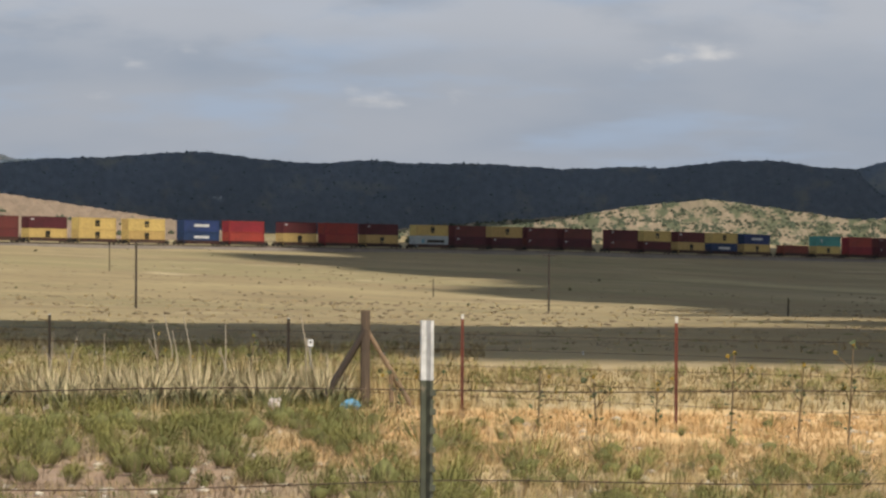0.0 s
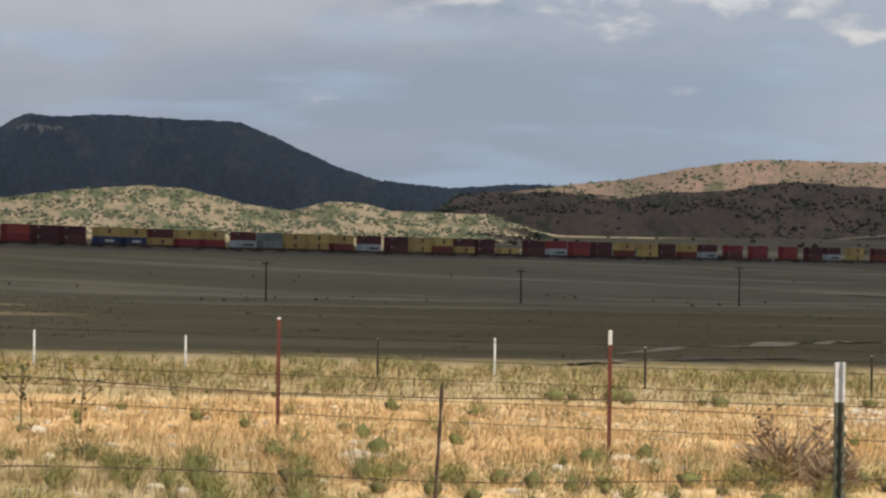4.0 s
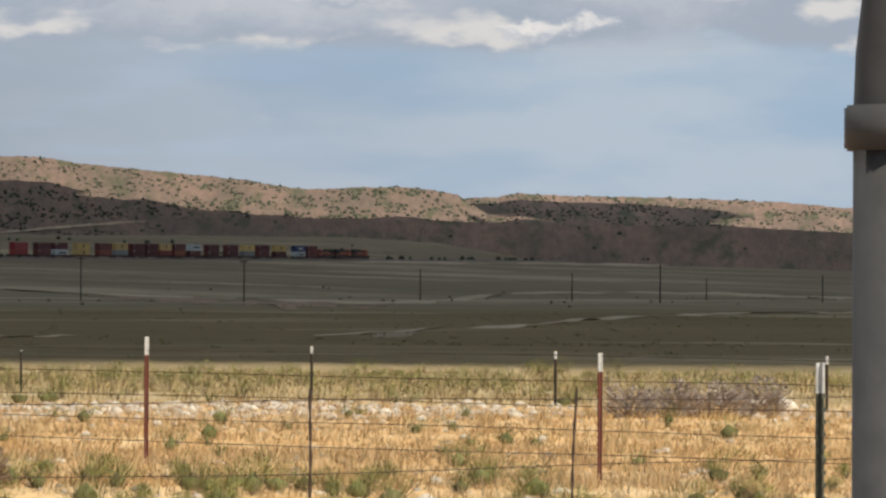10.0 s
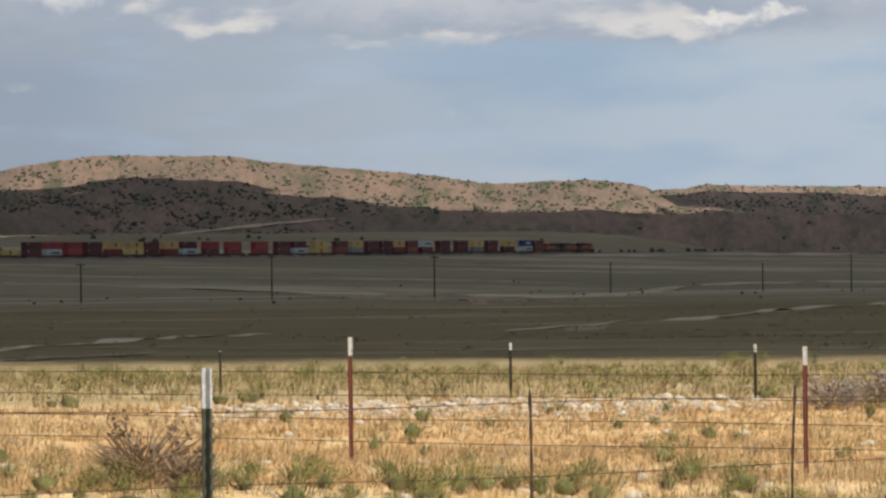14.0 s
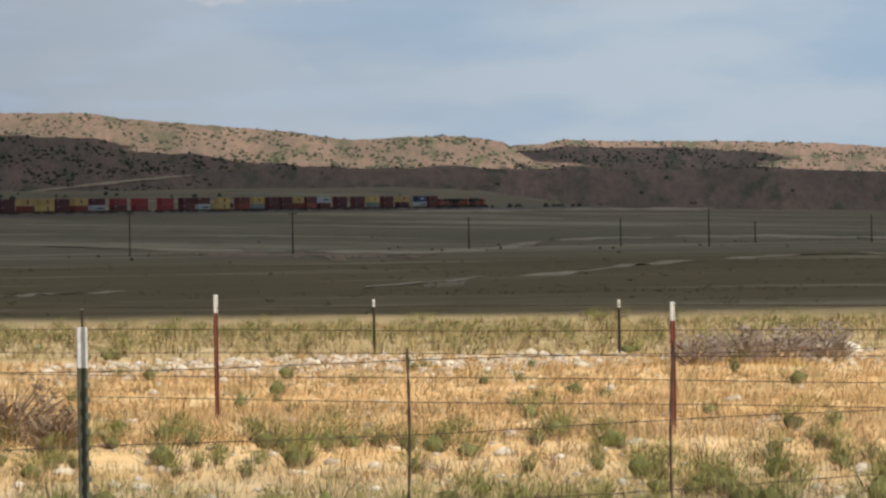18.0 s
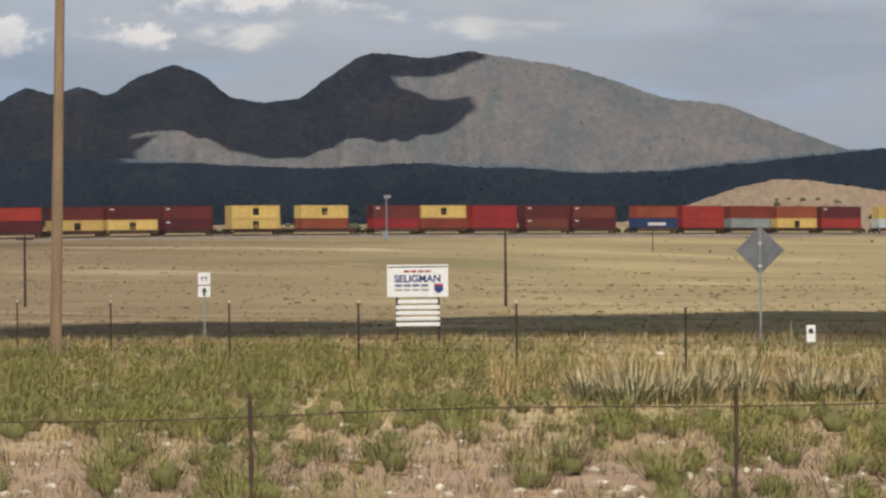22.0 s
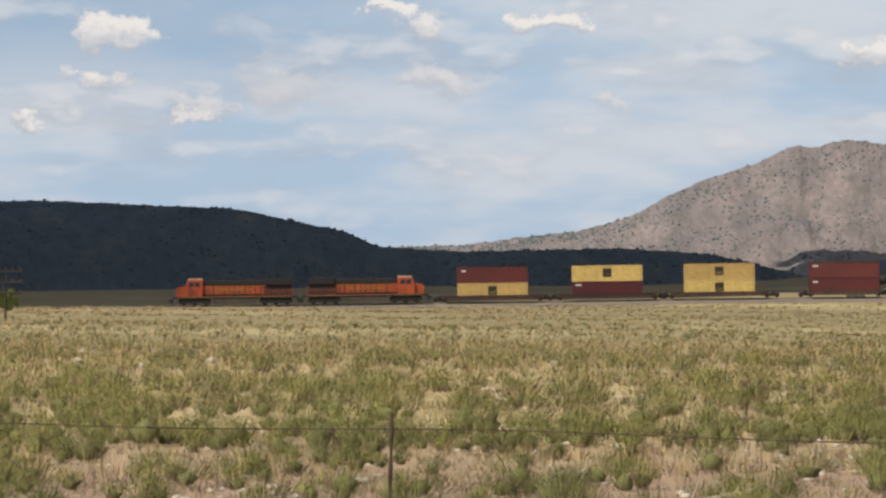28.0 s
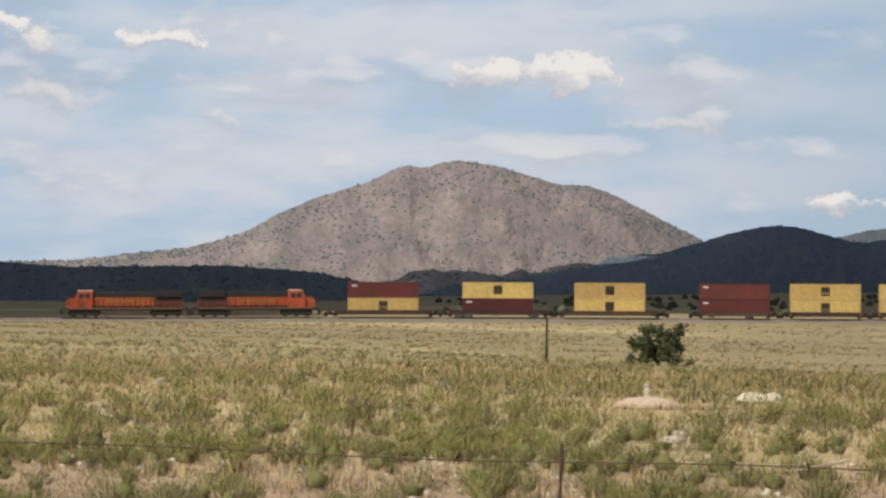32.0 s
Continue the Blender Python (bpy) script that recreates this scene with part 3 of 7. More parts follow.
def hill(name, label, text, dist, front, mat, gully=0.12, seed=1.0, step=0.04, steep=1.35):
    """A ridge whose crest line follows azimuth and height angles, with ravines that run down its slopes to the plain."""
    k = crest(text)
    lo, hi = k[0, 0], k[-1, 0]
    az = np.arange(lo - 1.2, hi + 1.2, step)
    up = np.interp(az, k[:, 0], k[:, 1])
    up = np.convolve(np.pad(up, 2, "edge"), np.ones(5) / 5, "valid")
    base = np.interp(az, AZ, FOOT)
    up = up + (base - 0.1 - up) * np.clip(np.maximum(lo - az, az - hi) / 1.2, 0, 1) ** 0.8
    up = up + 0.007 * np.sin(az * 9 + seed) * np.sin(az * 23.0 + 2 * seed) + 0.004 * np.sin(az * 61 + seed)
    zc = 1.6 + dist * np.tan(np.radians(up))
    v = np.concatenate([np.linspace(0, 1, 64), [1.1, 1.25, 1.6]])
    A, Vv = np.meshgrid(az, v, indexing="ij")
    D = front + (dist - front) * Vv
    zf = land(A, np.full_like(A, front)) - 2
    prof = np.where(Vv < 1, Vv ** steep, 1 - (Vv - 1) * 1.2)
    rise = zc[:, None] - zf
    across, down = np.radians(A) * dist, D * 0.07
    wx, wy = across + 45 * lattice(across, down, 130, seed), down + 30 * lattice(across, down, 130, seed + 3)
    g = 0
    for w, size in ((0.9, 150.0), (0.6, 66.0), (0.4, 30.0), (0.22, 13.0)):
        g = g + w * (1 - 2.2 * np.abs(lattice(wx, wy, size, seed + size)))
    Z = zf + rise * (prof + gully * g * np.clip(Vv * (1 - Vv), 0, 1) * 1.1)
    P = np.stack([D * np.sin(np.radians(A)), D * np.cos(np.radians(A)), Z], -1)
    n, m = A.shape
    i = (np.arange(n - 1)[:, None] * m + np.arange(m - 1)[None]).ravel()
    F = np.stack([i, i + 1, i + m + 1, i + m], 1)
    ob = raw(name, P.reshape(-1, 3), F, mat, smooth=True)
    face = np.stack([across, Z], -1).reshape(-1, 2).astype(np.float32)
    ob.data.uv_layers.new(name="slope").data.foreach_set("uv", face[F.ravel()].ravel())
    tagged(ob, label, "hill")
    return P, az, v


HILLS = {}
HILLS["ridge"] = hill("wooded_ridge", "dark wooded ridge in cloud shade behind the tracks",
    "-90,1.05 -81.38,1.03 -80.72,1.09 -79.37,1.12 -78.03,1.07 -77.08,1.04 -76.41,0.90 -75.74,0.77 -75.40,0.60 -74.49,0.54 -72.46,0.59 -71.45,0.53 -70.92,0.43 -70.31,0.26", 2600, 1500, HAZED_PINE, seed=1.0, steep=1.5)
HILLS["peak"] = hill("stony_mountain", "broad grey-brown stony mountain with two summits",
    "-75.21,0.59 -74.34,0.62 -73.53,0.73 -72.93,0.80 -72.33,0.98 -71.93,1.21 -71.46,1.42 -70.86,1.61 -70.50,1.79 -70.37,1.84 -70.25,1.80 -70.17,1.78 -69.98,1.87 -69.78,1.89 -69.51,1.87 -69.17,1.80 -68.60,1.63 -68.16,1.61 -67.82,1.47 -67.28,1.20 -66.87,1.00", 4300, 3000, ROCKY, gully=0.2, seed=2.0, steep=1.7)
HILLS["plug"] = hill("dark_butte_hill", "dark hill with a small rock knob on top",
    "-69.79,0.61 -69.12,0.67 -68.11,0.78 -67.37,0.82 -66.83,0.98 -66.42,1.11 -65.98,1.19 -65.61,1.15 -65.21,1.03 -64.87,0.99 -64.40,1.12 -64.12,1.19 -64.04,1.31 -63.95,1.35 -63.73,1.35 -63.62,1.26 -63.46,1.10 -63.06,0.90 -62.39,0.73 -61.38,0.61", 3700, 2500, HAZED_PINE, gully=0.2, seed=3.0, steep=1.6)
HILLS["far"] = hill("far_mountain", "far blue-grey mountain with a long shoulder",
    "-65.79,0.93 -65.32,1.04 -64.78,1.16 -64.24,1.21 -63.57,1.31 -63.10,1.38 -62.36,1.42 -62.02,1.35 -61.42,1.26 -60.95,1.17 -60.20,1.16 -59.39,1.12 -57.38,1.11 -56.37,1.04 -55.24,1.05", 4650, 3900, HAZED_BLUE, gully=0.2, seed=4.0)
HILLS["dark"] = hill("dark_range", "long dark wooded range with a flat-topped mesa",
    "-60.00,0.91 -59.58,1.05 -58.24,1.09 -56.90,1.05 -55.55,1.01 -54.20,1.01 -53.19,1.06 -52.85,1.15 -52.55,1.19 -52.18,1.13 -51.17,1.05 -50.58,1.04 -49.91,1.09 -48.57,1.10 -48.10,1.23 -47.89,1.37 -47.69,1.52 -47.42,1.58 -46.41,1.60 -46.28,1.64 -46.01,1.60 -45.53,1.52 -45.20,1.48 -45.06,1.36 -44.39,1.27 -43.78,1.18 -43.38,1.21 -42.84,1.17", 4400, 3000, HAZED_PINE, seed=5.0, steep=1.7)
HILLS["tan"] = hill("tan_hill", "bare tan grassy hill behind the train",
    "-45.40,0.84 -44.05,0.94 -43.38,1.05 -42.40,1.25 -41.90,1.30 -40.89,1.26 -39.81,1.25 -39.41,1.36 -39.14,1.38 -38.97,1.33 -38.73,1.18 -38.46,1.08 -38.06,1.02 -37.38,0.95 -36.38,0.85", 1900, 1250, TAN, gully=0.08, seed=6.0)
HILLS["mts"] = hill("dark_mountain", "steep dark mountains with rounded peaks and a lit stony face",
    "-39.00,1.34 -38.53,1.43 -37.72,1.58 -37.11,1.56 -36.51,1.55 -35.70,1.75 -35.06,1.90 -34.56,1.88 -33.94,1.95 -33.60,2.13 -33.10,2.14 -32.59,2.05 -31.85,2.14 -31.39,2.39 -31.07,2.28 -30.77,2.40 -30.43,2.26 -30.09,2.49 -29.64,2.65 -29.29,2.52 -28.99,2.25 -28.62,2.18 -28.15,2.22 -27.81,2.47 -27.47,2.70 -27.27,2.77 -26.59,2.69 -26.15,2.78 -25.65,2.69 -24.97,2.58 -24.44,2.42 -23.77,2.18 -23.09,2.11 -22.29,1.80 -21.62,1.55", 4500, 3300, HAZED_GREYROCK, gully=0.16, seed=7.0, steep=2.0)
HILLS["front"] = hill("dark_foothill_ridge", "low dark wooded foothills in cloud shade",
    "-36.5,1.2 -34,1.35 -31.71,1.51 -30.04,1.52 -29.03,1.44 -27.95,1.39 -26.74,1.45 -25.46,1.42 -24.78,1.33 -23.84,1.34 -22.97,1.43 -21.65,1.55 -20.57,1.58 -19.63,1.65 -19.29,1.65 -18.69,1.57 -18.03,1.52 -17.39,1.57 -16.95,1.53 -16.00,1.53 -15.06,1.47 -14.52,1.49 -14.25,1.51 -13.98,1.48 -13.51,1.53 -13.11,1.58 -12.49,1.58 -12.10,1.51 -11.58,1.48", 3400, 2300, HAZED_PINE, seed=8.0, steep=1.5)
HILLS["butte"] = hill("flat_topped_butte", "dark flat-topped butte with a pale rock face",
    "-12.38,1.43 -11.58,1.48 -10.97,1.66 -10.64,1.83 -10.37,1.98 -10.10,1.93 -9.43,1.97 -8.48,1.92 -7.88,1.91 -7.54,1.78 -7.13,1.59 -6.66,1.38 -6.18,1.23 -5.31,1.15 -4.52,1.21 -4.04,1.20 -3.20,1.11", 4300, 2800, HAZED_PINE, seed=9.0, steep=1.8)
HILLS["mesa"] = hill("scrubby_mesa", "long low mesa dotted with junipers",
    "3.2,1.0 3.75,1.06 4.36,1.07 4.89,1.05 5.37,1.07 5.58,1.12 6.11,1.09 7.46,1.07 8.80,1.02 9.79,0.93 10.5,0.88 13,0.8", 4200, 2700, MESA, gully=0.1, seed=10.0)
HILLS["round"] = hill("juniper_hill", "rounded tan hill dotted with dark junipers",
    "-5.20,1.08 -4.42,1.15 -3.85,1.22 -3.17,1.29 -2.50,1.43 -1.82,1.52 -1.55,1.54 -0.47,1.52 -0.10,1.52 0.40,1.44 1.39,1.35 2.33,1.26 2.87,1.17 3.21,1.15 3.75,1.18 4.35,1.18 4.89,1.10", 3700, 2500, MESA, gully=0.12, seed=11.0)
HILLS["speck"] = hill("speckled_foothill", "sunlit sandy foothill speckled with junipers",
    "-17,0.75 -14.93,0.92 -14.26,1.03 -13.32,1.12 -12.24,0.97 -11.57,0.87 -10.63,0.96 -9.89,1.06 -9.01,1.13 -8.47,1.10 -7.79,0.93 -7.19,0.84 -6.85,0.96 -6.45,0.97 -5.98,0.86 -4.84,0.84", 2500, 1900, SPECK, gully=0.1, seed=12.0)
HILLS["knoll"] = hill("tan_knoll", "small bare tan knoll with scattered junipers",
    "-23.56,0.90 -23.29,1.00 -22.96,1.11 -22.49,1.21 -22.15,1.20 -21.68,1.13 -21.01,1.03 -20.21,0.91 -19.67,0.83", 1900, 1300, TAN, gully=0.08, seed=13.0)
HILLS["rise"] = hill("brown_rise", "shaded brown rolling rise below the hills",
    "-7.21,0.85 -5.87,0.88 -4.53,0.83 -3.45,0.87 -2.51,0.87 -1.16,0.80 1.13,0.77 2.07,0.81 3.42,0.81 4.76,0.78 6.11,0.74 8.13,0.73 9.81,0.65 13,0.6", 2900, 2450, MESA, gully=0.03, seed=14.0)

# pines lightened and blued to match the haze painted into the ridges
HAZED_PINEGREEN = material("hazed_pine_green", (0.125, 0.16, 0.17), (0.105, 0.135, 0.148), scale=0.3, fine=2.0, rough=1.0, vary=0.25, island=True, spec=0.05)
SCRUB = material("olive_scrub", (0.115, 0.105, 0.06), (0.085, 0.08, 0.045), scale=0.3, fine=2.0, rough=1.0, vary=0.35, island=True, spec=0.05)
SAGE = material("sage_brown", (0.27, 0.21, 0.135), (0.205, 0.16, 0.105), scale=0.3, fine=2.0, rough=1.0, vary=0.3, island=True, spec=0.05)
JUNIPER = material("juniper_green", (0.088, 0.10, 0.066), (0.062, 0.074, 0.052), scale=0.3, fine=2.0, rough=1.0, vary=0.35, island=True, spec=0.05)


def scatter_trees(name, label, spots, size, mat, seed, broad=1.0):
    """Many small lumpy evergreen clumps, each an uneven eight-sided crown."""
    rng = np.random.default_rng(seed)
    n = len(spots)
    ring = np.array([[math.cos(a), math.sin(a), 0] for a in np.arange(6) * math.pi / 3])
    unit = np.concatenate([ring * [0.8, 0.8, 1] + [0, 0, 0.12], ring * 1.0 + [0, 0, 0.5], [[0, 0, 1.0]]])
    h = rng.uniform(0.6, 1.3, n) * size
    w = h * rng.uniform(0.5, 0.75, n) * broad
    V = unit[None] * np.stack([w, w, h], 1)[:, None] * rng.uniform(0.7, 1.25, (n, 13, 1))
    V = V + np.asarray(spots)[:, None]
    f = []
    for i in range(6):
        j = (i + 1) % 6
        f += [(i, j, 6 + j), (i, 6 + j, 6 + i), (6 + i, 6 + j, 12)]
    F = (np.array(f)[None] + (np.arange(n) * 13)[:, None, None]).reshape(-1, 3)
    ob = raw(name, V.reshape(-1, 3), F, mat)
    tagged(ob, label, "trees", kind="stuff")


def on_hill(key, n, seed, lo=0.03, hi=1.0, patch=0.0):
    P, az, v = HILLS[key]
    rng = np.random.default_rng(seed)
    out = []
    rows = int((v <= 1).sum())
    while len(out) < n:
        i = rng.uniform(12, len(az) - 14)
        j = rng.uniform(lo, hi) * (rows - 1.01)
        a, b = int(i), int(j)
        if patch and math.sin(az[a] * 5.3 + seed) * math.sin(az[a] * 2.1 + b * 0.35) < patch - 1 + rng.uniform(-0.4, 0.4):
            continue
        s, t = i - a, j - b
        p = P[a, b] * (1 - s) * (1 - t) + P[a + 1, b] * s * (1 - t) + P[a, b + 1] * (1 - s) * t + P[a + 1, b + 1] * s * t
        out.append(p - [0, 0, 0.4])
    return out


scatter_trees("junipers", "dark green junipers scattered over the mesa slopes", on_hill("round", 4200, 1, patch=0.8) + on_hill("mesa", 3600, 2, patch=0.8) + on_hill("rise", 50, 3), 1.75, JUNIPER, 1)
scatter_trees("junipers", "dense dark junipers speckling a sunlit foothill", on_hill("speck", 6000, 4, patch=0.8), 1.35, JUNIPER, 2)
scatter_trees("junipers", "a few junipers on a bare tan hill", on_hill("knoll", 90, 5, 0.0, 0.75) + on_hill("tan", 60, 6, 0.0, 0.75), 1.7, JUNIPER, 3)
scatter_trees("pines", "dark pines along wooded ridges", on_hill("ridge", 3000, 7) + on_hill("ridge", 700, 17, 0.93) + on_hill("front", 2600, 8) + on_hill("front", 700, 18, 0.95) + on_hill("butte", 1700, 9) + on_hill("butte", 350, 19, 0.95), 1.35, HAZED_PINEGREEN, 4)
scatter_trees("pines", "dark scrub on the stony mountains", on_hill("peak", 2800, 10, 0.0, 1.0, patch=0.9) + on_hill("peak", 1300, 20, 0.84) + on_hill("mts", 1500, 11) + on_hill("mts", 400, 21, 0.95) + on_hill("plug", 600, 12) + on_hill("dark", 500, 22, 0.94), 1.6, HAZED_PINEGREEN, 5)


def roadside_scrub():
    """Low scrub on the flats in front of the hills and below the railway."""
    rng = np.random.default_rng(21)
    out, far = [], []
    for n, a0, a1, d0, d1, hold in ((110, -8, 12, 700, 1500, out), (50, -24, -6, 700, 1150, out), (700, -45, 12, 1500, 2500, far), (900, -70, -40, 900, 2000, far)):
        a, d = rng.uniform(a0, a1, n), rng.uniform(d0, d1, n)
        d = np.maximum(d, np.interp(a, T_AZ, T_D) + 30) if hold is far else np.minimum(d, np.interp(a, T_AZ, T_D) - 30)
        z = land(a, d)
        hold += [(*pol(x, y), w - 0.1) for x, y, w in zip(a, d, z)]
    clumps = []
    for n, a0, a1, d0, d1 in ((1500, -34, -11, 380, 950), (900, -60, -34, 320, 640)):
        a, d = rng.uniform(a0, a1, n * 3), d0 + (d1 - d0) * rng.uniform(0, 1, n * 3) ** 0.8
        keep = bumpy(a, d, 90.0, 1.0) + 0.7 * bumpy(a, d, 31.0, 4.0) > rng.uniform(-0.5, 1.0, n * 3)
        a, d = a[keep][:n], d[keep][:n]
        clumps += [(*pol(x, y), w - 0.05) for x, y, w in zip(a, d, land(a, d))]
    scatter_trees("sage_clumps", "grey-brown sage clumps dotted over the range", clumps, 0.20, SAGE, 8, 2.2)
    scatter_trees("scrub", "low dark scrub bushes on the open range", out, 0.42, SCRUB, 6)
    scatter_trees("scrub", "scattered junipers on the flats behind the railway", far, 1.9, JUNIPER, 7)


roadside_scrub()

# ---- unseen clouds overhead, added so that shade lies on the range and the mountains ----
CLOUD = material("cloud", (0.8, 0.8, 0.8), (0.7, 0.7, 0.72), rough=1.0, scale=0.01, fine=0.05, spec=0.0)


THINCLOUD = material("thin_cloud", (0.8, 0.8, 0.8), (0.7, 0.7, 0.72), rough=1.0, scale=0.01, fine=0.05, spec=0.0)


def let_light_through(mat, share):
    """Clouds pass part of the sun's light on as soft light."""
    nt = mat.node_tree
    glow = nt.nodes.new("ShaderNodeBsdfTranslucent")
    glow.inputs[0].default_value = (0.9, 0.92, 0.95, 1)
    mixed = nt.nodes.new("ShaderNodeMixShader")
    mixed.inputs[0].default_value = share
    nt.links.new(nt.nodes["Principled BSDF"].outputs[0], mixed.inputs[1])
    nt.links.new(glow.outputs[0], mixed.inputs[2])
    nt.links.new(mixed.outputs[0], nt.nodes["Material Output"].inputs[0])


let_light_through(CLOUD, 0.4)
let_light_through(THINCLOUD, 0.93)


def cloud(label, az0, az1, d0, d1, seed, step=1.09, height=850.0, edge=None, flat=0.5, mat=CLOUD):
    """A ragged unseen cloud, added and shaped so that its shade covers a stretch of land between two azimuths and two
    distances.
    """
    rng = np.random.default_rng(seed)
    bm = bmesh.new()
    bmesh.ops.create_icosphere(bm, subdivisions=2, radius=1)
    unit = np.array([v.co for v in bm.verts])
    tri = np.array([[v.index for v in f.verts] for f in bm.faces])
    bm.free()
    V, F, d, k = [], [], d0, 0
    while d < d1:
        r = d * (step - 1) * 0.8
        inner = d + r
        gap = math.degrees(r * 1.18 / d)
        a = az0 + gap * 0.4
        while a < az1:
            if edge is None or edge(a, inner):
                x, y = pol(a + rng.uniform(-0.25, 0.25) * gap, inner * rng.uniform(0.99, 1.01))
                z = float(land(a, inner))
                c = np.array([x, y, z]) + np.array(SUN_DIR) * height / SUN_DIR.z
                s = r * rng.uniform(0.95, 1.3)
                bumps = 1 + 0.18 * np.sin(unit @ rng.uniform(-5, 5, 3) + k)
                V.append(unit * bumps[:, None] * [s, s, s * flat] + c)
                F.append(tri + len(unit) * k)
                k += 1
            a += gap
        d *= step
    ob = raw("cloud", np.concatenate(V), np.concatenate(F), mat, smooth=True)
    tagged(ob, label, "cloud")


cloud("unseen cloud bank added to shade the near range", -31, 15, 122, 455, 1, 1.10, edge=lambda a, d: np.interp(a, [-31, -22, -20.5], [178, 172, 100]) < d < np.interp(a, [-31, -24, -11, -9.3, 16], [315, 350, 365, 9e3, 9e3]))
cloud("small unseen cloud added to shade the range", -43, -36.5, 132, 320, 2, 1.10)
cloud("broad unseen cloud added to shade the railway curve", -17.4, 15, 455, 3000, 3, 1.05,
      edge=lambda a, d: d > np.interp(a, [-17.4, -16, -14, -12.5, -11.5, -10, -8.5, 16], [1050, 935, 870, 680, 575, 480, 430, 420]) and d < np.interp(a, [-17.5, -15, -14, -5.5, -4, -2.5, 0, 16], [1650, 1650, 1800, 1850, 1950, 2550, 2800, 2900]))
cloud("unseen cloud added to shade the wooded foothills", -37, -4.9, 2350, 4900, 4, 1.03,
      edge=lambda a, d: np.interp(a, [-37, -17, -15, -4, -2.6], [2400, 2400, 2700, 2800, 2900]) < d < np.interp(a, [-37, -32, -31, -22, -20, -13, -2.6], [3500, 3500, 3420, 3420, 3500, 4900, 4600]))
cloud("thin unseen cloud added to shade the northern mountains", -40, -26.2, 3550, 5200, 8, 1.03,
      edge=lambda a, d: d > np.interp(a, [-40, -32.5, -31, -28.5, -26], [3500, 3500, 4330, 4330, 4150]) and a < -26.4 - (d - 3900) * 0.0002, mat=THINCLOUD)
cloud("unseen cloud added to shade the western ridge", -92, -70.4, 900, 2750, 5, 1.06, edge=lambda a, d: d > np.interp(a, [-92, -77, -74, -70], [1000, 930, 1050, 1300]))
cloud("unseen cloud added to shade the dark range", -70, -43, 1000, 4650, 6, 1.035, edge=lambda a, d: np.interp(a, [-70, -63, -52, -49, -45], [1120, 1080, 1080, 1900, 2300]) < d < np.interp(a, [-70, -67, -65.5, -60.5, -60], [3300, 3550, 3740, 3720, 4700]))
cloud("ragged thin unseen cloud added to shade the juniper hill", -7, 14, 2560, 4250, 7, 1.03, edge=lambda a, d: d < np.interp(a, [-4, -1, 0.5, 2, 5, 5.9, 7.2, 8, 9.5], [3330, 3390, 3200, 3030, 3080, 3950, 3950, 3300, 3450]) + 60 * math.sin(a * 4.1), mat=THINCLOUD)

# ---- the railway ----
BALLAST = material("ballast", (0.25, 0.21, 0.165), (0.185, 0.155, 0.125), scale=0.3, fine=6.0, bump=0.7, dist=0.05)
RAILSTEEL = material("rail_steel", (0.22, 0.17, 0.14), (0.14, 0.10, 0.08), rough=0.5, metal=0.6, scale=0.5, fine=9.0)


def strip(name, offs, mat, label, lo=-84.0, hi=12.0, step=0.12):
    """A long body of one cross-section, drawn along the track."""
    az = np.arange(lo, hi, step)
    P = np.stack([np.interp(az, T_AZ, T_P[:, i]) for i in range(3)], 1)
    T = np.gradient(P[:, :2], axis=0)
    T /= np.linalg.norm(T, axis=1)[:, None]
    N = np.stack([-T[:, 1], T[:, 0]], 1)
    rows = [np.concatenate([P[:, :2] + N * o, (P[:, 2] + z)[:, None]], 1) for o, z in offs]
    V = np.stack(rows, 1).reshape(-1, 3)
    n, m = len(az), len(offs)
    i = (np.arange(n - 1)[:, None] * m + np.arange(m - 1)[None]).ravel()
    ob = raw(name, V, np.stack([i, i + 1, i + m + 1, i + m], 1), mat)
    tagged(ob, label, "railway", kind="structure")


strip("track_bed", [(-6.5, -1.6), (-3.0, -0.32), (3.0, -0.32), (6.5, -1.6)], BALLAST, "grey stone ballast bed of the curving railway")
for side in (-0.75, 0.75):
    strip("rail", [(side - 0.07, -0.32), (side - 0.035, -0.02), (side + 0.035, -0.02), (side + 0.07, -0.32)], RAILSTEEL, "steel running rail on the ballast bed")

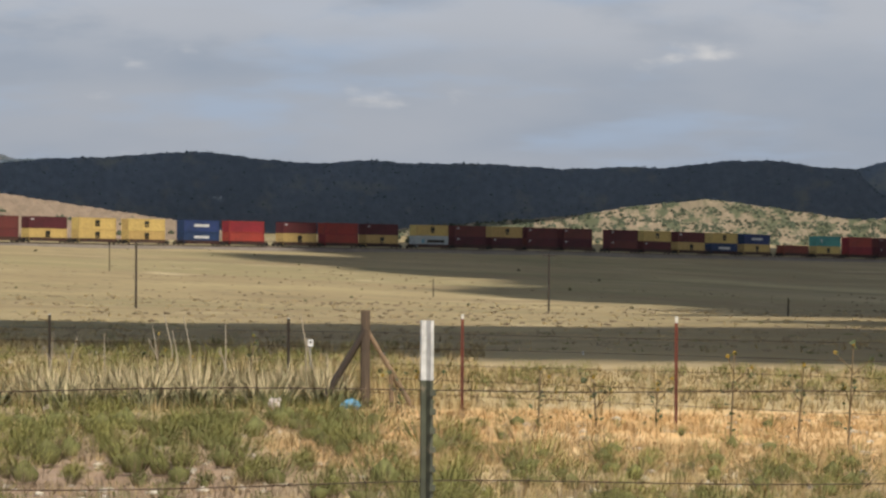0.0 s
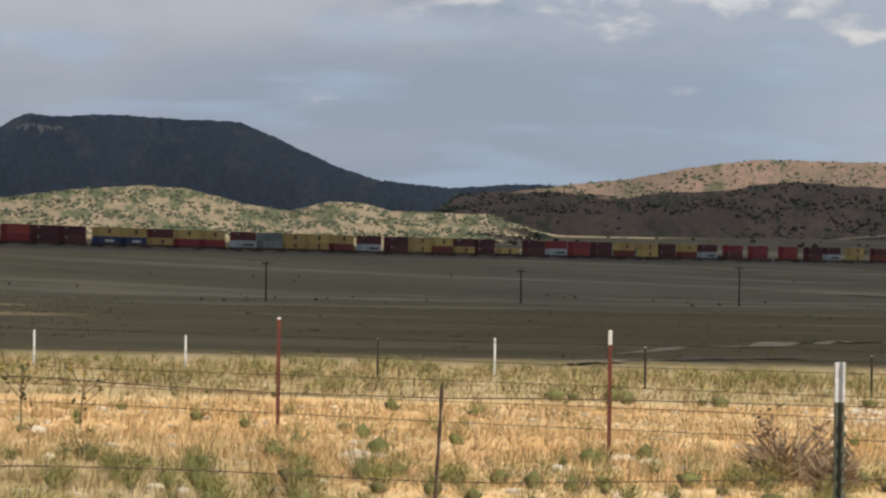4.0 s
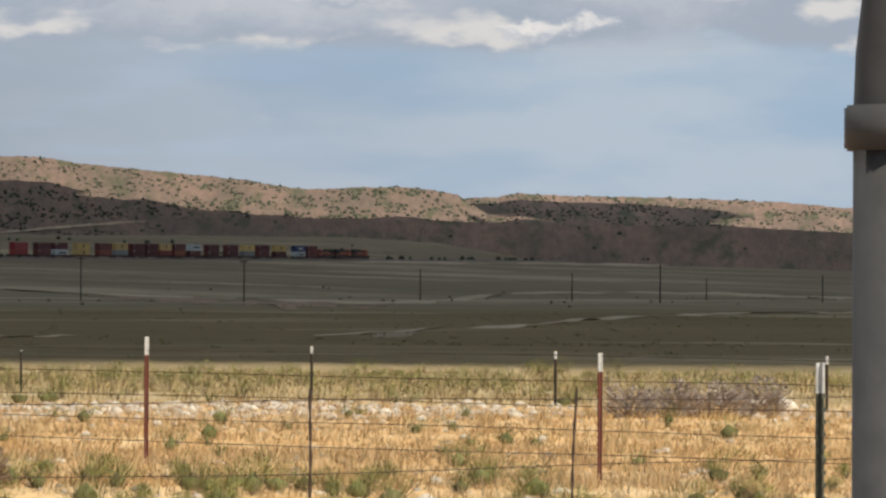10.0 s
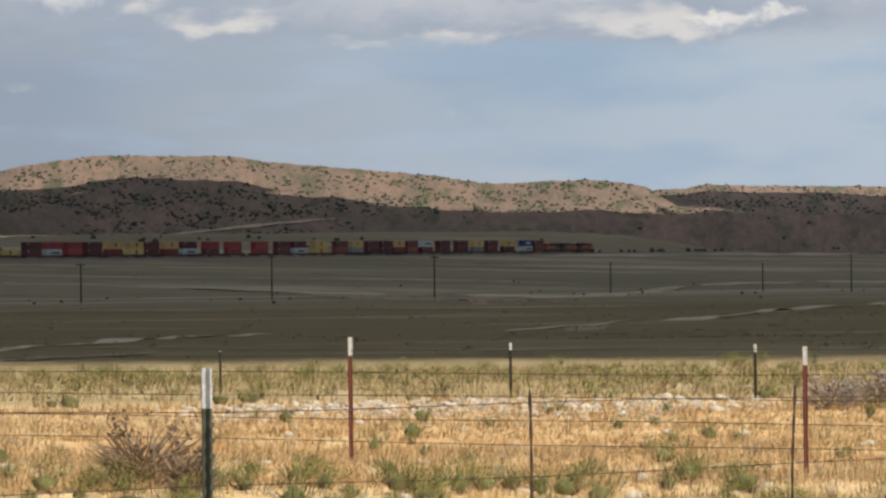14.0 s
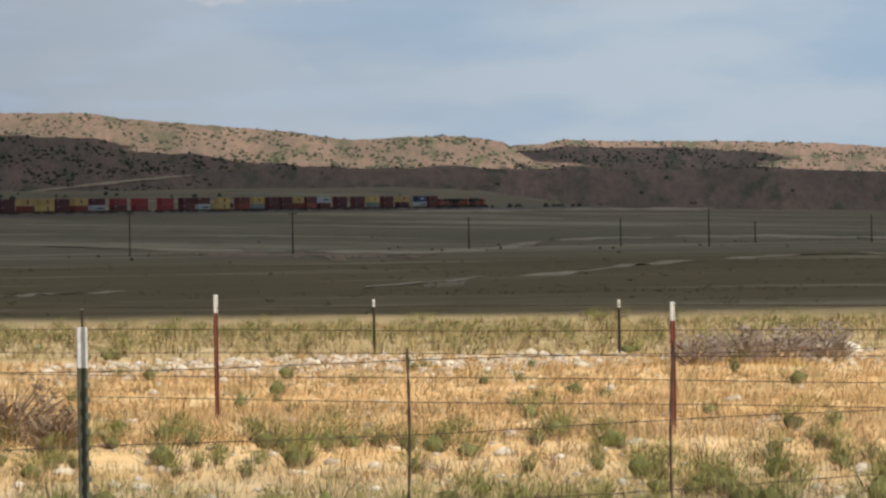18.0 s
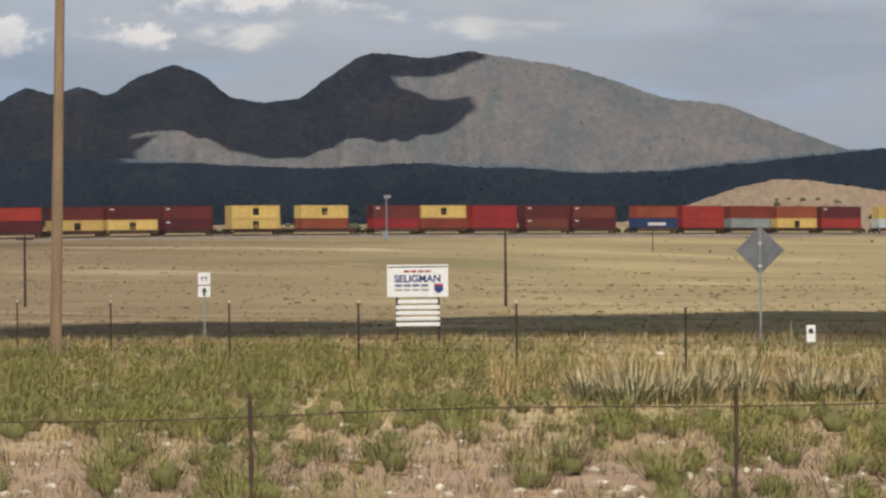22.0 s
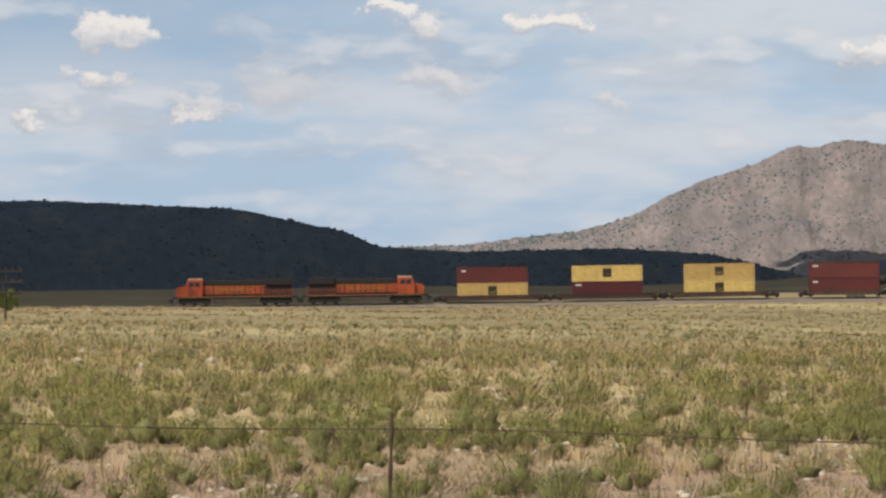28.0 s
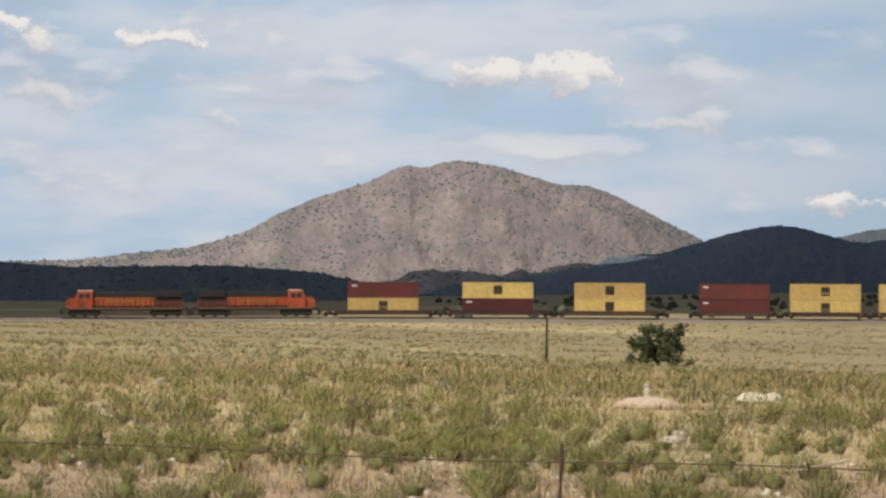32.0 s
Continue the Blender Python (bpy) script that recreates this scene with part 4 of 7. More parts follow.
PAINTS = {
    "M": (material("maroon_paint", (0.125, 0.025, 0.027), (0.095, 0.022, 0.022), rough=0.55, scale=0.35, fine=3.0, vary=0.3), "maroon"),
    "R": (material("red_paint", (0.33, 0.032, 0.03), (0.25, 0.03, 0.028), rough=0.5, scale=0.35, fine=3.0, vary=0.2), "bright red"),
    "C": (material("bright_red_paint", (0.42, 0.035, 0.03), (0.34, 0.03, 0.028), rough=0.5, scale=0.35, fine=3.0, vary=0.15), "red white-lettered"),
    "O": (material("brick_paint", (0.26, 0.06, 0.035), (0.19, 0.05, 0.03), rough=0.55, scale=0.35, fine=3.0, vary=0.25), "faded brick-red"),
    "Y": (material("yellow_paint", (0.60, 0.42, 0.145), (0.52, 0.365, 0.13), rough=0.55, scale=0.35, fine=3.0, vary=0.15), "mustard yellow"),
    "W": (material("pale_grey_paint", (0.52, 0.56, 0.56), (0.44, 0.48, 0.48), rough=0.55, scale=0.35, fine=3.0, vary=0.12), "pale grey"),
    "B": (material("navy_paint", (0.025, 0.05, 0.14), (0.02, 0.04, 0.10), rough=0.5, scale=0.35, fine=3.0, vary=0.25), "navy blue"),
    "G": (material("grey_paint", (0.24, 0.27, 0.27), (0.18, 0.20, 0.20), rough=0.6, scale=0.35, fine=3.0, vary=0.2), "dull grey"),
    "T": (material("teal_paint", (0.10, 0.36, 0.31), (0.08, 0.28, 0.25), rough=0.5, scale=0.35, fine=3.0, vary=0.15), "teal"),
}
BLACK = material("black_steel", (0.014, 0.013, 0.012), (0.024, 0.019, 0.016), rough=0.75, scale=0.8, fine=5.0)
RUSTY = material("rust_brown_steel", (0.085, 0.042, 0.03), (0.05, 0.03, 0.026), rough=0.75, scale=0.5, fine=4.0, vary=0.3)
WHEEL = material("wheel_steel", (0.10, 0.08, 0.065), (0.06, 0.05, 0.04), rough=0.55, metal=0.5, scale=2.0)
MARK_DARK = material("dark_mark", (0.035, 0.03, 0.02), rough=0.6)
MARK_PALE = material("pale_mark", (0.72, 0.72, 0.70), rough=0.6)
MARK_SKY = material("light_blue_mark", (0.16, 0.42, 0.56), rough=0.6)
CL, CW, CH = 12.19, 2.44, 2.74


def container_parts():
    """A corrugated steel box: frame, two side panels, roof and end wall; the doors come after."""
    n, x0, x1, deep = 36, -CL / 2 + 0.17, CL / 2 - 0.17, 0.05
    pitch = (x1 - x0) / n
    sides = []
    for s in (-1, 1):
        bm = bmesh.new()
        lo, hi = [], []
        for i in range(n):
            for f, d in ((0.0, 0.0), (0.35, 0.0), (0.5, deep), (0.85, deep)):
                x, y = x0 + (i + f) * pitch, s * (CW / 2 - 0.02 - d)
                lo.append(bm.verts.new((x, y, 0.15)))
                hi.append(bm.verts.new((x, y, CH - 0.11)))
        for i in range(len(lo) - 1):
            q = (lo[i], lo[i + 1], hi[i + 1], hi[i])
            bm.faces.new(q if s < 0 else q[::-1])
        sides.append(bm)
    frame_ = bmesh.new()
    for s in (-1, 1):
        box(frame_, -CL / 2, CL / 2, s * (CW / 2 - 0.12), s * CW / 2, 0, 0.17)
        box(frame_, -CL / 2, CL / 2, s * (CW / 2 - 0.10), s * CW / 2, CH - 0.13, CH)
        for e in (-1, 1):
            box(frame_, e * (CL / 2 - 0.18), e * (CL / 2 + 0.002), s * (CW / 2 - 0.16), s * (CW / 2 + 0.002), 0, CH + 0.002)
    for e in (-1, 1):
        for z in (0.0, CH - 0.12):
            box(frame_, e * (CL / 2 - 0.1), e * CL / 2, -CW / 2 + 0.1, CW / 2 - 0.1, z, z + 0.1)
    roof, wall = bmesh.new(), bmesh.new()
    box(roof, -CL / 2 + 0.05, CL / 2 - 0.05, -CW / 2 + 0.1, CW / 2 - 0.1, CH - 0.08, CH - 0.03)
    box(wall, -CL / 2 + 0.02, -CL / 2 + 0.08, -CW / 2 + 0.1, CW / 2 - 0.1, 0.1, CH - 0.1)
    return (("frame", frame_), ("side_panel", sides[0]), ("side_panel", sides[1]), ("roof_panel", roof), ("end_wall", wall))


def mark(parent, mat, x0, x1, z0, z1, name="emblem"):
    """Painted emblems on both long sides, as thin raised plates."""
    for s in (-1, 1):
        bm = bmesh.new()
        box(bm, x0, x1, s * (CW / 2 - 0.015), s * (CW / 2 + 0.012), z0, z1)
        part(name, bm, mat, parent)


def build_containers():
    proto = {}
    shapes = []
    for name, bm in container_parts():
        me = bpy.data.meshes.new(name)
        bm.to_mesh(me)
        bm.free()
        shapes.append((name, me))
    for key, (mat, word) in PAINTS.items():
        ob = empty("shipping_container")
        for name, me in shapes:
            me = me.copy()
            me.materials.append(mat)
            new(name, me).parent = ob
        for y in (-0.58, 0.58):
            d = bmesh.new()
            box(d, CL / 2 - 0.08, CL / 2 - 0.02, y - 0.55, y + 0.55, 0.14, CH - 0.13, 0.01)
            for r in (-0.3, 0.25):
                rod(d, (CL / 2, y + r, 0.1), (CL / 2, y + r, CH - 0.1), 0.022, sides=5)
            part("door", d, mat, ob)
        if key == "Y":
            mark(ob, MARK_DARK, -0.75, 0.75, 0.75, 2.2)
            for x in (-0.45, 0.0, 0.45):
                mark(ob, mat, x - 0.12, x + 0.12, 0.95, 1.35, "emblem_stripe")
        elif key == "W":
            mark(ob, MARK_SKY, -4.2, -3.2, 0.9, 1.9)
            mark(ob, MARK_DARK, -2.0, 4.6, 1.05, 1.75, "wordmark")
        elif key == "C":
            mark(ob, MARK_PALE, -3.6, 1.2, 1.1, 1.7, "wordmark")
            mark(ob, MARK_PALE, 1.8, 3.2, 0.9, 1.9)
        elif key == "M":
            mark(ob, MARK_PALE, -5.4, -4.5, 1.95, 2.25, "wordmark")
        elif key == "B":
            mark(ob, MARK_PALE, -2.6, 2.6, 1.1, 1.75, "wordmark")
        elif key == "T":
            mark(ob, MARK_PALE, -3.9, -3.0, 1.1, 1.9)
        tagged(ob, f"{word} corrugated steel shipping container on a well car", "container", group="containers on the train")
        proto[key] = ob
    return proto


def wheelset(bm, x):
    for s in (-1, 1):
        rod(bm, (x, s * 0.68, 0.42), (x, s * 0.80, 0.42), 0.42, sides=14)
    rod(bm, (x, -0.8, 0.42), (x, 0.8, 0.42), 0.08, sides=6)


def truck(parent, x, axles, gap):
    bm = bmesh.new()
    half = gap * (axles - 1) / 2 + 0.3
    for s in (-1, 1):
        box(bm, x - half, x + half, s * 0.88, s * 1.06, 0.38, 0.66, 0.03)
        box(bm, x - 0.35, x + 0.35, s * 0.86, s * 1.10, 0.25, 0.85, 0.04)
    box(bm, x - 0.3, x + 0.3, -0.95, 0.95, 0.5, 0.85)
    t = part("truck", bm, BLACK, parent)
    for k in range(axles):
        w = bmesh.new()
        wheelset(w, x + (k - (axles - 1) / 2) * gap)
        part("wheelset", w, WHEEL, t)


def build_car(length, word):
    """A double-stack well car: deep side sills, end platforms over the trucks, coupler and ladder."""
    car = empty("well_car")
    h = length / 2
    for s in (-1, 1):
        bm = bmesh.new()
        slab(bm, [(-h + 0.7, 1.05), (-h + 1.1, 0.35), (h - 1.1, 0.35), (h - 0.7, 1.05)], s * 1.30, s * 1.42)
        box(bm, -h + 0.6, h - 0.6, s * 1.26, s * 1.48, 1.02, 1.12)
        for i in range(9):
            x = -h + 1.5 + i * (length - 3) / 8
            box(bm, x - 0.05, x + 0.05, s * 1.40, s * 1.47, 0.35, 1.05)
        part("side_sill", bm, RUSTY, car)
    for e in (-1, 1):
        bm = bmesh.new()
        box(bm, e * (h - 1.1), e * (h + 0.25), -1.25, 1.25, 0.95, 1.12, 0.02)
        box(bm, e * (h - 0.2), e * (h + 0.5), -0.3, 0.3, 0.7, 1.0)
        part("end_platform", bm, RUSTY, car)
        bm = bmesh.new()
        for y in (-1.2, 1.2):
            rod(bm, (e * (h - 0.1), y, 1.1), (e * (h - 0.1), y, 1.75), 0.02, sides=5)
        rod(bm, (e * (h - 0.1), -1.2, 1.7), (e * (h - 0.1), 1.2, 1.7), 0.02, sides=5)
        part("handrail", bm, RUSTY, car)
        truck(car, e * (h - 0.15), 2, 1.7)
    bm = bmesh.new()
    box(bm, -h + 1.0, h - 1.0, -1.3, 1.3, 0.36, 0.46)
    part("well_floor", bm, RUSTY, car)
    tagged(car, f"rust-brown {word} double-stack well car on the rails", "railway car", group="well cars of the train")
    return car


ORANGE = material("orange_paint", (0.43, 0.075, 0.024), (0.28, 0.055, 0.022), rough=0.5, scale=0.6, fine=4.0, vary=0.08, spots=(0.13, 0.04, 0.02), spot_scale=0.45, spot_cut=(0.50, 0.68))
SOOTY = material("sooty_orange_paint", (0.12, 0.036, 0.02), (0.05, 0.022, 0.016), rough=0.6, scale=0.5, fine=3.0)
ROOFBLACK = material("sooty_black_paint", (0.012, 0.011, 0.012), (0.02, 0.016, 0.016), rough=0.7, scale=0.7, fine=4.0)
GOLD = material("gold_stripe", (0.33, 0.135, 0.03), rough=0.55, scale=0.7)
TANK = material("dusty_tank", (0.085, 0.065, 0.05), (0.05, 0.04, 0.035), rough=0.8, scale=0.8)
# white-pink highlight of the sun painted in as the cab roof's colour
CABTOP = material("highlit_cab_roof", (0.66, 0.42, 0.32), rough=0.5, scale=0.8)
GLASS = material("dark_glass", (0.02, 0.025, 0.03), rough=0.12, scale=1.0, spec=0.6)


def build_loco():
    """A six-axle road diesel; its nose points along +x."""
    loco = empty("locomotive")

    def p(name, mat, *shapes, label=""):
        bm = bmesh.new()
        for s in shapes:
            s(bm)
        return part(name, bm, mat, loco, label)

    p("underframe", BLACK, lambda b: box(b, -10.9, 10.9, -1.5, 1.5, 1.25, 1.62, 0.03),
      lambda b: box(b, 10.7, 11.2, -1.45, 1.45, 0.35, 1.3, 0.04), lambda b: box(b, -11.2, -10.7, -1.45, 1.45, 0.35, 1.3, 0.04))
    p("hood", ORANGE, lambda b: box(b, -9.6, 5.6, -1.0, 1.0, 1.62, 3.45, 0.05), label="orange engine hood with gold stripes")
    p("radiator_hood", SOOTY, lambda b: slab(b, [(-9.9, 1.62), (-4.9, 1.62), (-4.9, 3.3), (-5.3, 3.4), (-9.6, 3.4), (-9.9, 3.3)], -1.12, 1.12))
    p("roof", ROOFBLACK, lambda b: box(b, -9.0, 5.5, -1.06, 1.06, 3.4, 4.35, 0.12),
      lambda b: box(b, -9.8, -5.2, -1.45, 1.45, 3.38, 4.6, 0.10), lambda b: box(b, -3.6, -1.6, -0.7, 0.7, 4.3, 4.55, 0.05),
      lambda b: box(b, 1.0, 1.9, -0.5, 0.5, 4.3, 4.6, 0.05), label="sooty black roof with radiator wings")
    for i in range(7):
        p("grille", ROOFBLACK, lambda b: box(b, -9.5 + i * 0.6, -9.1 + i * 0.6, -1.16, 1.16, 2.7, 3.7))
    for i in range(10):
        p("door_gap", ROOFBLACK, lambda b: box(b, -4.46 + i * 0.9, -4.32 + i * 0.9, -1.02, 1.02, 1.8, 3.5))
    p("hood_stripe", GOLD, lambda b: box(b, -4.7, 5.55, -1.025, 1.025, 3.22, 3.34))
    p("sill_stripe", GOLD, lambda b: box(b, -9.85, 9.9, -1.53, 1.53, 1.45, 1.58))
    for i in range(5):
        p("wordmark", GOLD, lambda b: box(b, -2.9 + i * 1.3, -1.85 + i * 1.3, -1.03, 1.03, 2.45, 2.95))
    p("lower_band", ROOFBLACK, lambda b: box(b, -9.7, 5.6, -1.03, 1.03, 1.62, 1.95), label="black band above the walkway")
    p("cab", ORANGE, lambda b: slab(b, [(5.6, 1.62), (8.6, 1.62), (8.6, 3.35), (8.15, 4.45), (5.6, 4.45)], -1.5, 1.5))
    p("cab_roof", CABTOP, lambda b: slab(b, [(5.5, 4.44), (8.25, 4.44), (8.0, 4.72), (5.7, 4.72)], -1.45, 1.45), label="cab roof with the sun's highlight painted in")
    for s in (-1, 1):
        for x in (6.1, 7.1):
            p("side_window", GLASS, lambda b: box(b, x, x + 0.85, s * 1.49, s * 1.53, 3.3, 4.05))
        p("handrail", ORANGE, *[lambda b, i=i: rod(b, (-10.4 + i * 1.9, s * 1.45, 1.6), (-10.4 + i * 1.9, s * 1.45, 2.55), 0.025, sides=5) for i in range(9)],
          lambda b: rod(b, (-10.4, s * 1.45, 2.55), (4.8, s * 1.45, 2.55), 0.025, sides=5))
        for e in (-1, 1):
            for k in range(3):
                p("step", BLACK, lambda b: box(b, e * 10.3 - 0.3, e * 10.3 + 0.3, s * 1.25, s * 1.52, 0.4 + k * 0.35, 0.45 + k * 0.35))
    for y in (-0.72, 0.72):
        p("windshield", GLASS, lambda b: slab(b, [(8.62, 3.4), (8.66, 3.4), (8.3, 4.28), (8.26, 4.28)], y - 0.5, y + 0.5))
    p("nose", ORANGE, lambda b: slab(b, [(8.6, 1.62), (10.2, 1.62), (10.2, 2.9), (9.9, 3.25), (8.6, 3.4)], -1.1, 1.1))
    for y in (-0.15, 0.15):
        p("headlight", MARK_PALE, lambda b: rod(b, (10.2, y, 2.75), (10.26, y, 2.75), 0.1))
    p("fuel_tank", TANK, lambda b: slab(b, [(-3.7, 0.38), (3.6, 0.38), (4.1, 0.7), (4.1, 1.27), (-4.2, 1.27), (-4.2, 0.7)], -1.42, 1.42))
    for e in (-1, 1):
        truck(loco, e * 7.0, 3, 1.95)
        for s in (-1, 1):
            p("bogie_frame", BLACK, lambda b: slab(b, [(e * 7 - 2.9, 0.55), (e * 7 - 2.5, 0.34), (e * 7 + 2.5, 0.34), (e * 7 + 2.9, 0.55), (e * 7 + 2.7, 1.22), (e * 7 - 2.7, 1.22)], s * 1.10, s * 1.22))
        p("coupler", BLACK, lambda b: box(b, e * 11.1, e * 11.6, -0.15, 0.15, 0.75, 1.0, 0.03))
    tagged(loco, "orange and black freight locomotive with gold stripes", "locomotive", group="locomotives of the train")
    return loco


# The stacks from the rear locomotives forward: upper and lower colour, and the step in decimetres from the stack behind.
STACKS = """
MY0 YM198 YY193 MM215 YY156 YY153 YY152 RR153 MY195 YR152 MR153 YY151 MY152 YM195 YW215 MY194
CY192 WM212 RR213 YR219 WM210 YM209 YW198 RR148 WG143 MM144 MM163 MM163 YM141 YM149 MB142 OO142
CW182 WW184 WM140 CR142 WW140 MB147 YR171 YY138 WY135 MW138 YW137 BM175 RM140 MY144 MY132 MM136
YY168 YO175 MR188 YO126 RR139 MM145 MM133 OB180 RR136 OG142 OY141 MR138 YW180 YY145 YR144 OO137
YO146 YT190 YB142 MM142 MM145 MM147 YY185 YR148 YY152 MY153 MY152 YM189 MM155 MY154 YY160 YY163
BB186 RR157 MY189 RR152 MY151 YW193 MM149 YM147 MM142 MM150 MM198 YM148 MY154 YB153 BY155 -O190
TY161 RR164 MM158 MM156 YB194 YB154 MY154 YR157 YR155 MW190 GG164 YY142 YY151 YO162 MW181 MM182
YY157 YO148 MY153 MM141 -Y170 MM192 RW164 RR172 MM169 YO178 YY182 MM140 YO175 MW165 RM213 RR213
RR262 MM221 MW162 YY220 MO223 YG166 MM175 MM149 YO141 MO153 WM169 MM210 MM221 YG196 MM176 YM209
BW243 MM150
"""
SPEED = 12.15          # metres a second
REAR = -172.2          # the first stack's place along the track at the start
TRAIN = []


def build_train():
    box_of = build_containers()
    short, long_ = build_car(13.6, "short"), build_car(18.4, "long")
    loco = build_loco()
    at, used = REAR, set()
    words = STACKS.split()
    steps = [int(w[2:]) / 10 for w in words]

    def take(proto, m=None):
        if proto.name not in used:
            used.add(proto.name)
            return proto
        return copy_thing(proto, Matrix())

    for i, w in enumerate(words):
        if i:
            at += steps[i]
        ahead = steps[i + 1] if i + 1 < len(words) else 19.0
        roomy = min(ahead, steps[i] if i else 19.0) > 17.0
        TRAIN.append((take(long_ if roomy else short), at, 0.0, 0.0))
        if w[1] != "-":
            TRAIN.append((take(box_of[w[1]]), at, 0.5, 0.0))
        if w[0] != "-":
            TRAIN.append((take(box_of[w[0]]), at, 0.5 + CH, 0.0))
    for place, turn in ((-216.6, 180.0), (-194.2, 0.0), (2261.0, 180.0), (2283.5, 0.0), (2306.0, 0.0)):
        TRAIN.append((take(loco), place, 0.0, turn))


build_train()

# ---- poles and wires across the range ----
OLDWOOD = material("weathered_wood", (0.14, 0.10, 0.068), (0.085, 0.063, 0.046), rough=0.9, scale=1.5, fine=14.0, bump=0.5, stretch=(6, 6, 1))
POLEWOOD = material("pole_wood", (0.29, 0.20, 0.125), (0.20, 0.138, 0.088), rough=0.85, scale=1.2, fine=12.0, bump=0.4, stretch=(5, 5, 0.6))
DARKWOOD = material("creosoted_wood", (0.035, 0.027, 0.022), (0.06, 0.045, 0.035), rough=0.9, scale=1.0, fine=10.0, stretch=(5, 5, 1))
GALV = material("galvanised_steel", (0.42, 0.43, 0.43), (0.30, 0.31, 0.32), rough=0.45, metal=0.7, scale=3.0)
WIRE = material("fence_wire", (0.12, 0.075, 0.052), (0.065, 0.045, 0.036), rough=0.6, metal=0.4, scale=4.0)
PORCELAIN = material("insulator", (0.10, 0.09, 0.085), rough=0.3, scale=4.0)


def foot(az, d):
    x, y = pol(az, d)
    return x, y, float(land(az, d))


def power_pole(az, d, top, arms=1, wood=DARKWOOD, r=0.15, span=2.4, lean=0.0, label=""):
    """A tapered pole with crossarms and insulators; top is its height angle from the eye."""
    x, y, z = foot(az, d)
    h = 1.6 + d * math.tan(radians(top)) - z
    pole = empty("utility_pole", pose(x, y, z, 0, lean, -az))
    bm = bmesh.new()
    rod(bm, (0, 0, -0.4), (0, 0, h), r, r * 0.72, 10)
    part("pole_shaft", bm, wood, pole)
    for k in range(arms):
        za = h - 0.3 - k * 0.75
        bm = bmesh.new()
        box(bm, -span / 2, span / 2, -0.06 - r, 0.06 - r, za - 0.06, za + 0.06, 0.01)
        arm = part("crossarm", bm, wood, pole)
        for sx in (-0.46, -0.2, 0.2, 0.46):
            bm = bmesh.new()
            rod(bm, (sx * span, -r, za + 0.05), (sx * span, -r, za + 0.28), 0.05, 0.03, 6)
            part("insulator", bm, PORCELAIN, arm)
    tagged(pole, label or "dark weathered wooden line pole standing on the range", "utility pole", group="line poles on the range")
    return x, y, z + h


LINE = """-31.45,425,.615 -25.73,425,.632 -20.16,507,.572 -15.24,571,.461 -10.97,634,.407 -7.5,710,.241 -4.46,787,.19 -1.86,837,.258
 .41,875,.329 2.35,888,.30 4.45,964,.205 6.26,1015,.165 7.31,900,.268 7.86,1100,.108 9.24,1050,.155"""
for a, d, top in crest(LINE):
    power_pole(a, d, top, arms=1 if d < 900 else 0, r=0.14, span=1.5)
for a, d, top in crest("-12.39,560,-.057 -16.62,800,.15 -20.48,880,.55 -23.96,900,.62"):
    power_pole(a, d, top, arms=0, r=0.10, label="thin dark post beside the railway")
for a, d, top in crest("-43.24,190,.663 -38.12,200,.529 -44.94,200,.438 -46.46,210,.018 -57.25,300,.208 -58.03,300,-.36 -68.69,260,.043"):
    power_pole(a, d, top, arms=0, wood=DARKWOOD, r=0.085, lean=-2.5 if a == -44.94 else 0.0, label="dark slim wooden post in dry grass")
power_pole(-79.8, 330, 0.33, arms=3, r=0.09, span=2.2, label="old wooden pole with three bare crossarms")
far_top = power_pole(-41.54, 400, 1.33, arms=1, r=0.2, span=3.6, label="dark wooden power pole with a loaded crossarm")
tall = power_pole(-38.49, 126, 2.66, arms=0, wood=POLEWOOD, r=0.13, label="tall light-brown wooden power pole above the grass")
near_pole = power_pole(-31.16, 113, 5.0, arms=0, wood=POLEWOOD, r=0.15, lean=1.2, label="leaning light-brown wooden power pole")


def pole_head():
    """The galvanised bracket with three insulators on the tall pole."""
    x, y, z = tall
    head = empty("pole_bracket", pose(x, y, z, 0, 0, 38.49))
    bm = bmesh.new()
    box(bm, -0.72, 0.85, -0.05, 0.05, -0.02, 0.10, 0.02)
    part("bracket_arm", bm, GALV, head)
    for sx in (-0.66, -0.1, 0.82):
        bm = bmesh.new()
        rod(bm, (sx - 0.10, 0, 0.1), (sx + 0.12, 0, 0.24), 0.09, 0.05, 8)
        rod(bm, (sx, 0, 0.0), (sx, 0, 0.2), 0.04, 0.04, 6)
        part("insulator", bm, PORCELAIN, head)
    tagged(head, "galvanised bracket with three dark insulators on a pole top", "pole bracket")


pole_head()


def cable(name, label, a, b, sag, r, mat=WIRE, n=24):
    """A round cable that hangs between two points."""
    cu = bpy.data.curves.new(name, "CURVE")
    cu.dimensions, cu.bevel_depth, cu.bevel_resolution = "3D", r, 1
    sp = cu.splines.new("POLY")
    sp.points.add(n)
    a, b = Vector(a), Vector(b)
    for i in range(n + 1):
        t = i / n
        p = a.lerp(b, t) - Vector((0, 0, sag * 4 * t * (1 - t)))
        sp.points[i].co = (*p, 1)
    cu.materials.append(mat)
    ob = new(name, cu)
    tagged(ob, label, "cable")


cable("power_cable", "black power cable sagging between two poles", (tall[0], tall[1], tall[2] - 0.85), (near_pole[0], near_pole[1], 10.2), 1.1, 0.015, DARKWOOD)
cable("power_cable", "thin black service cable running off a pole", (tall[0], tall[1], tall[2] - 0.9), far_top, 1.2, 0.011, DARKWOOD)


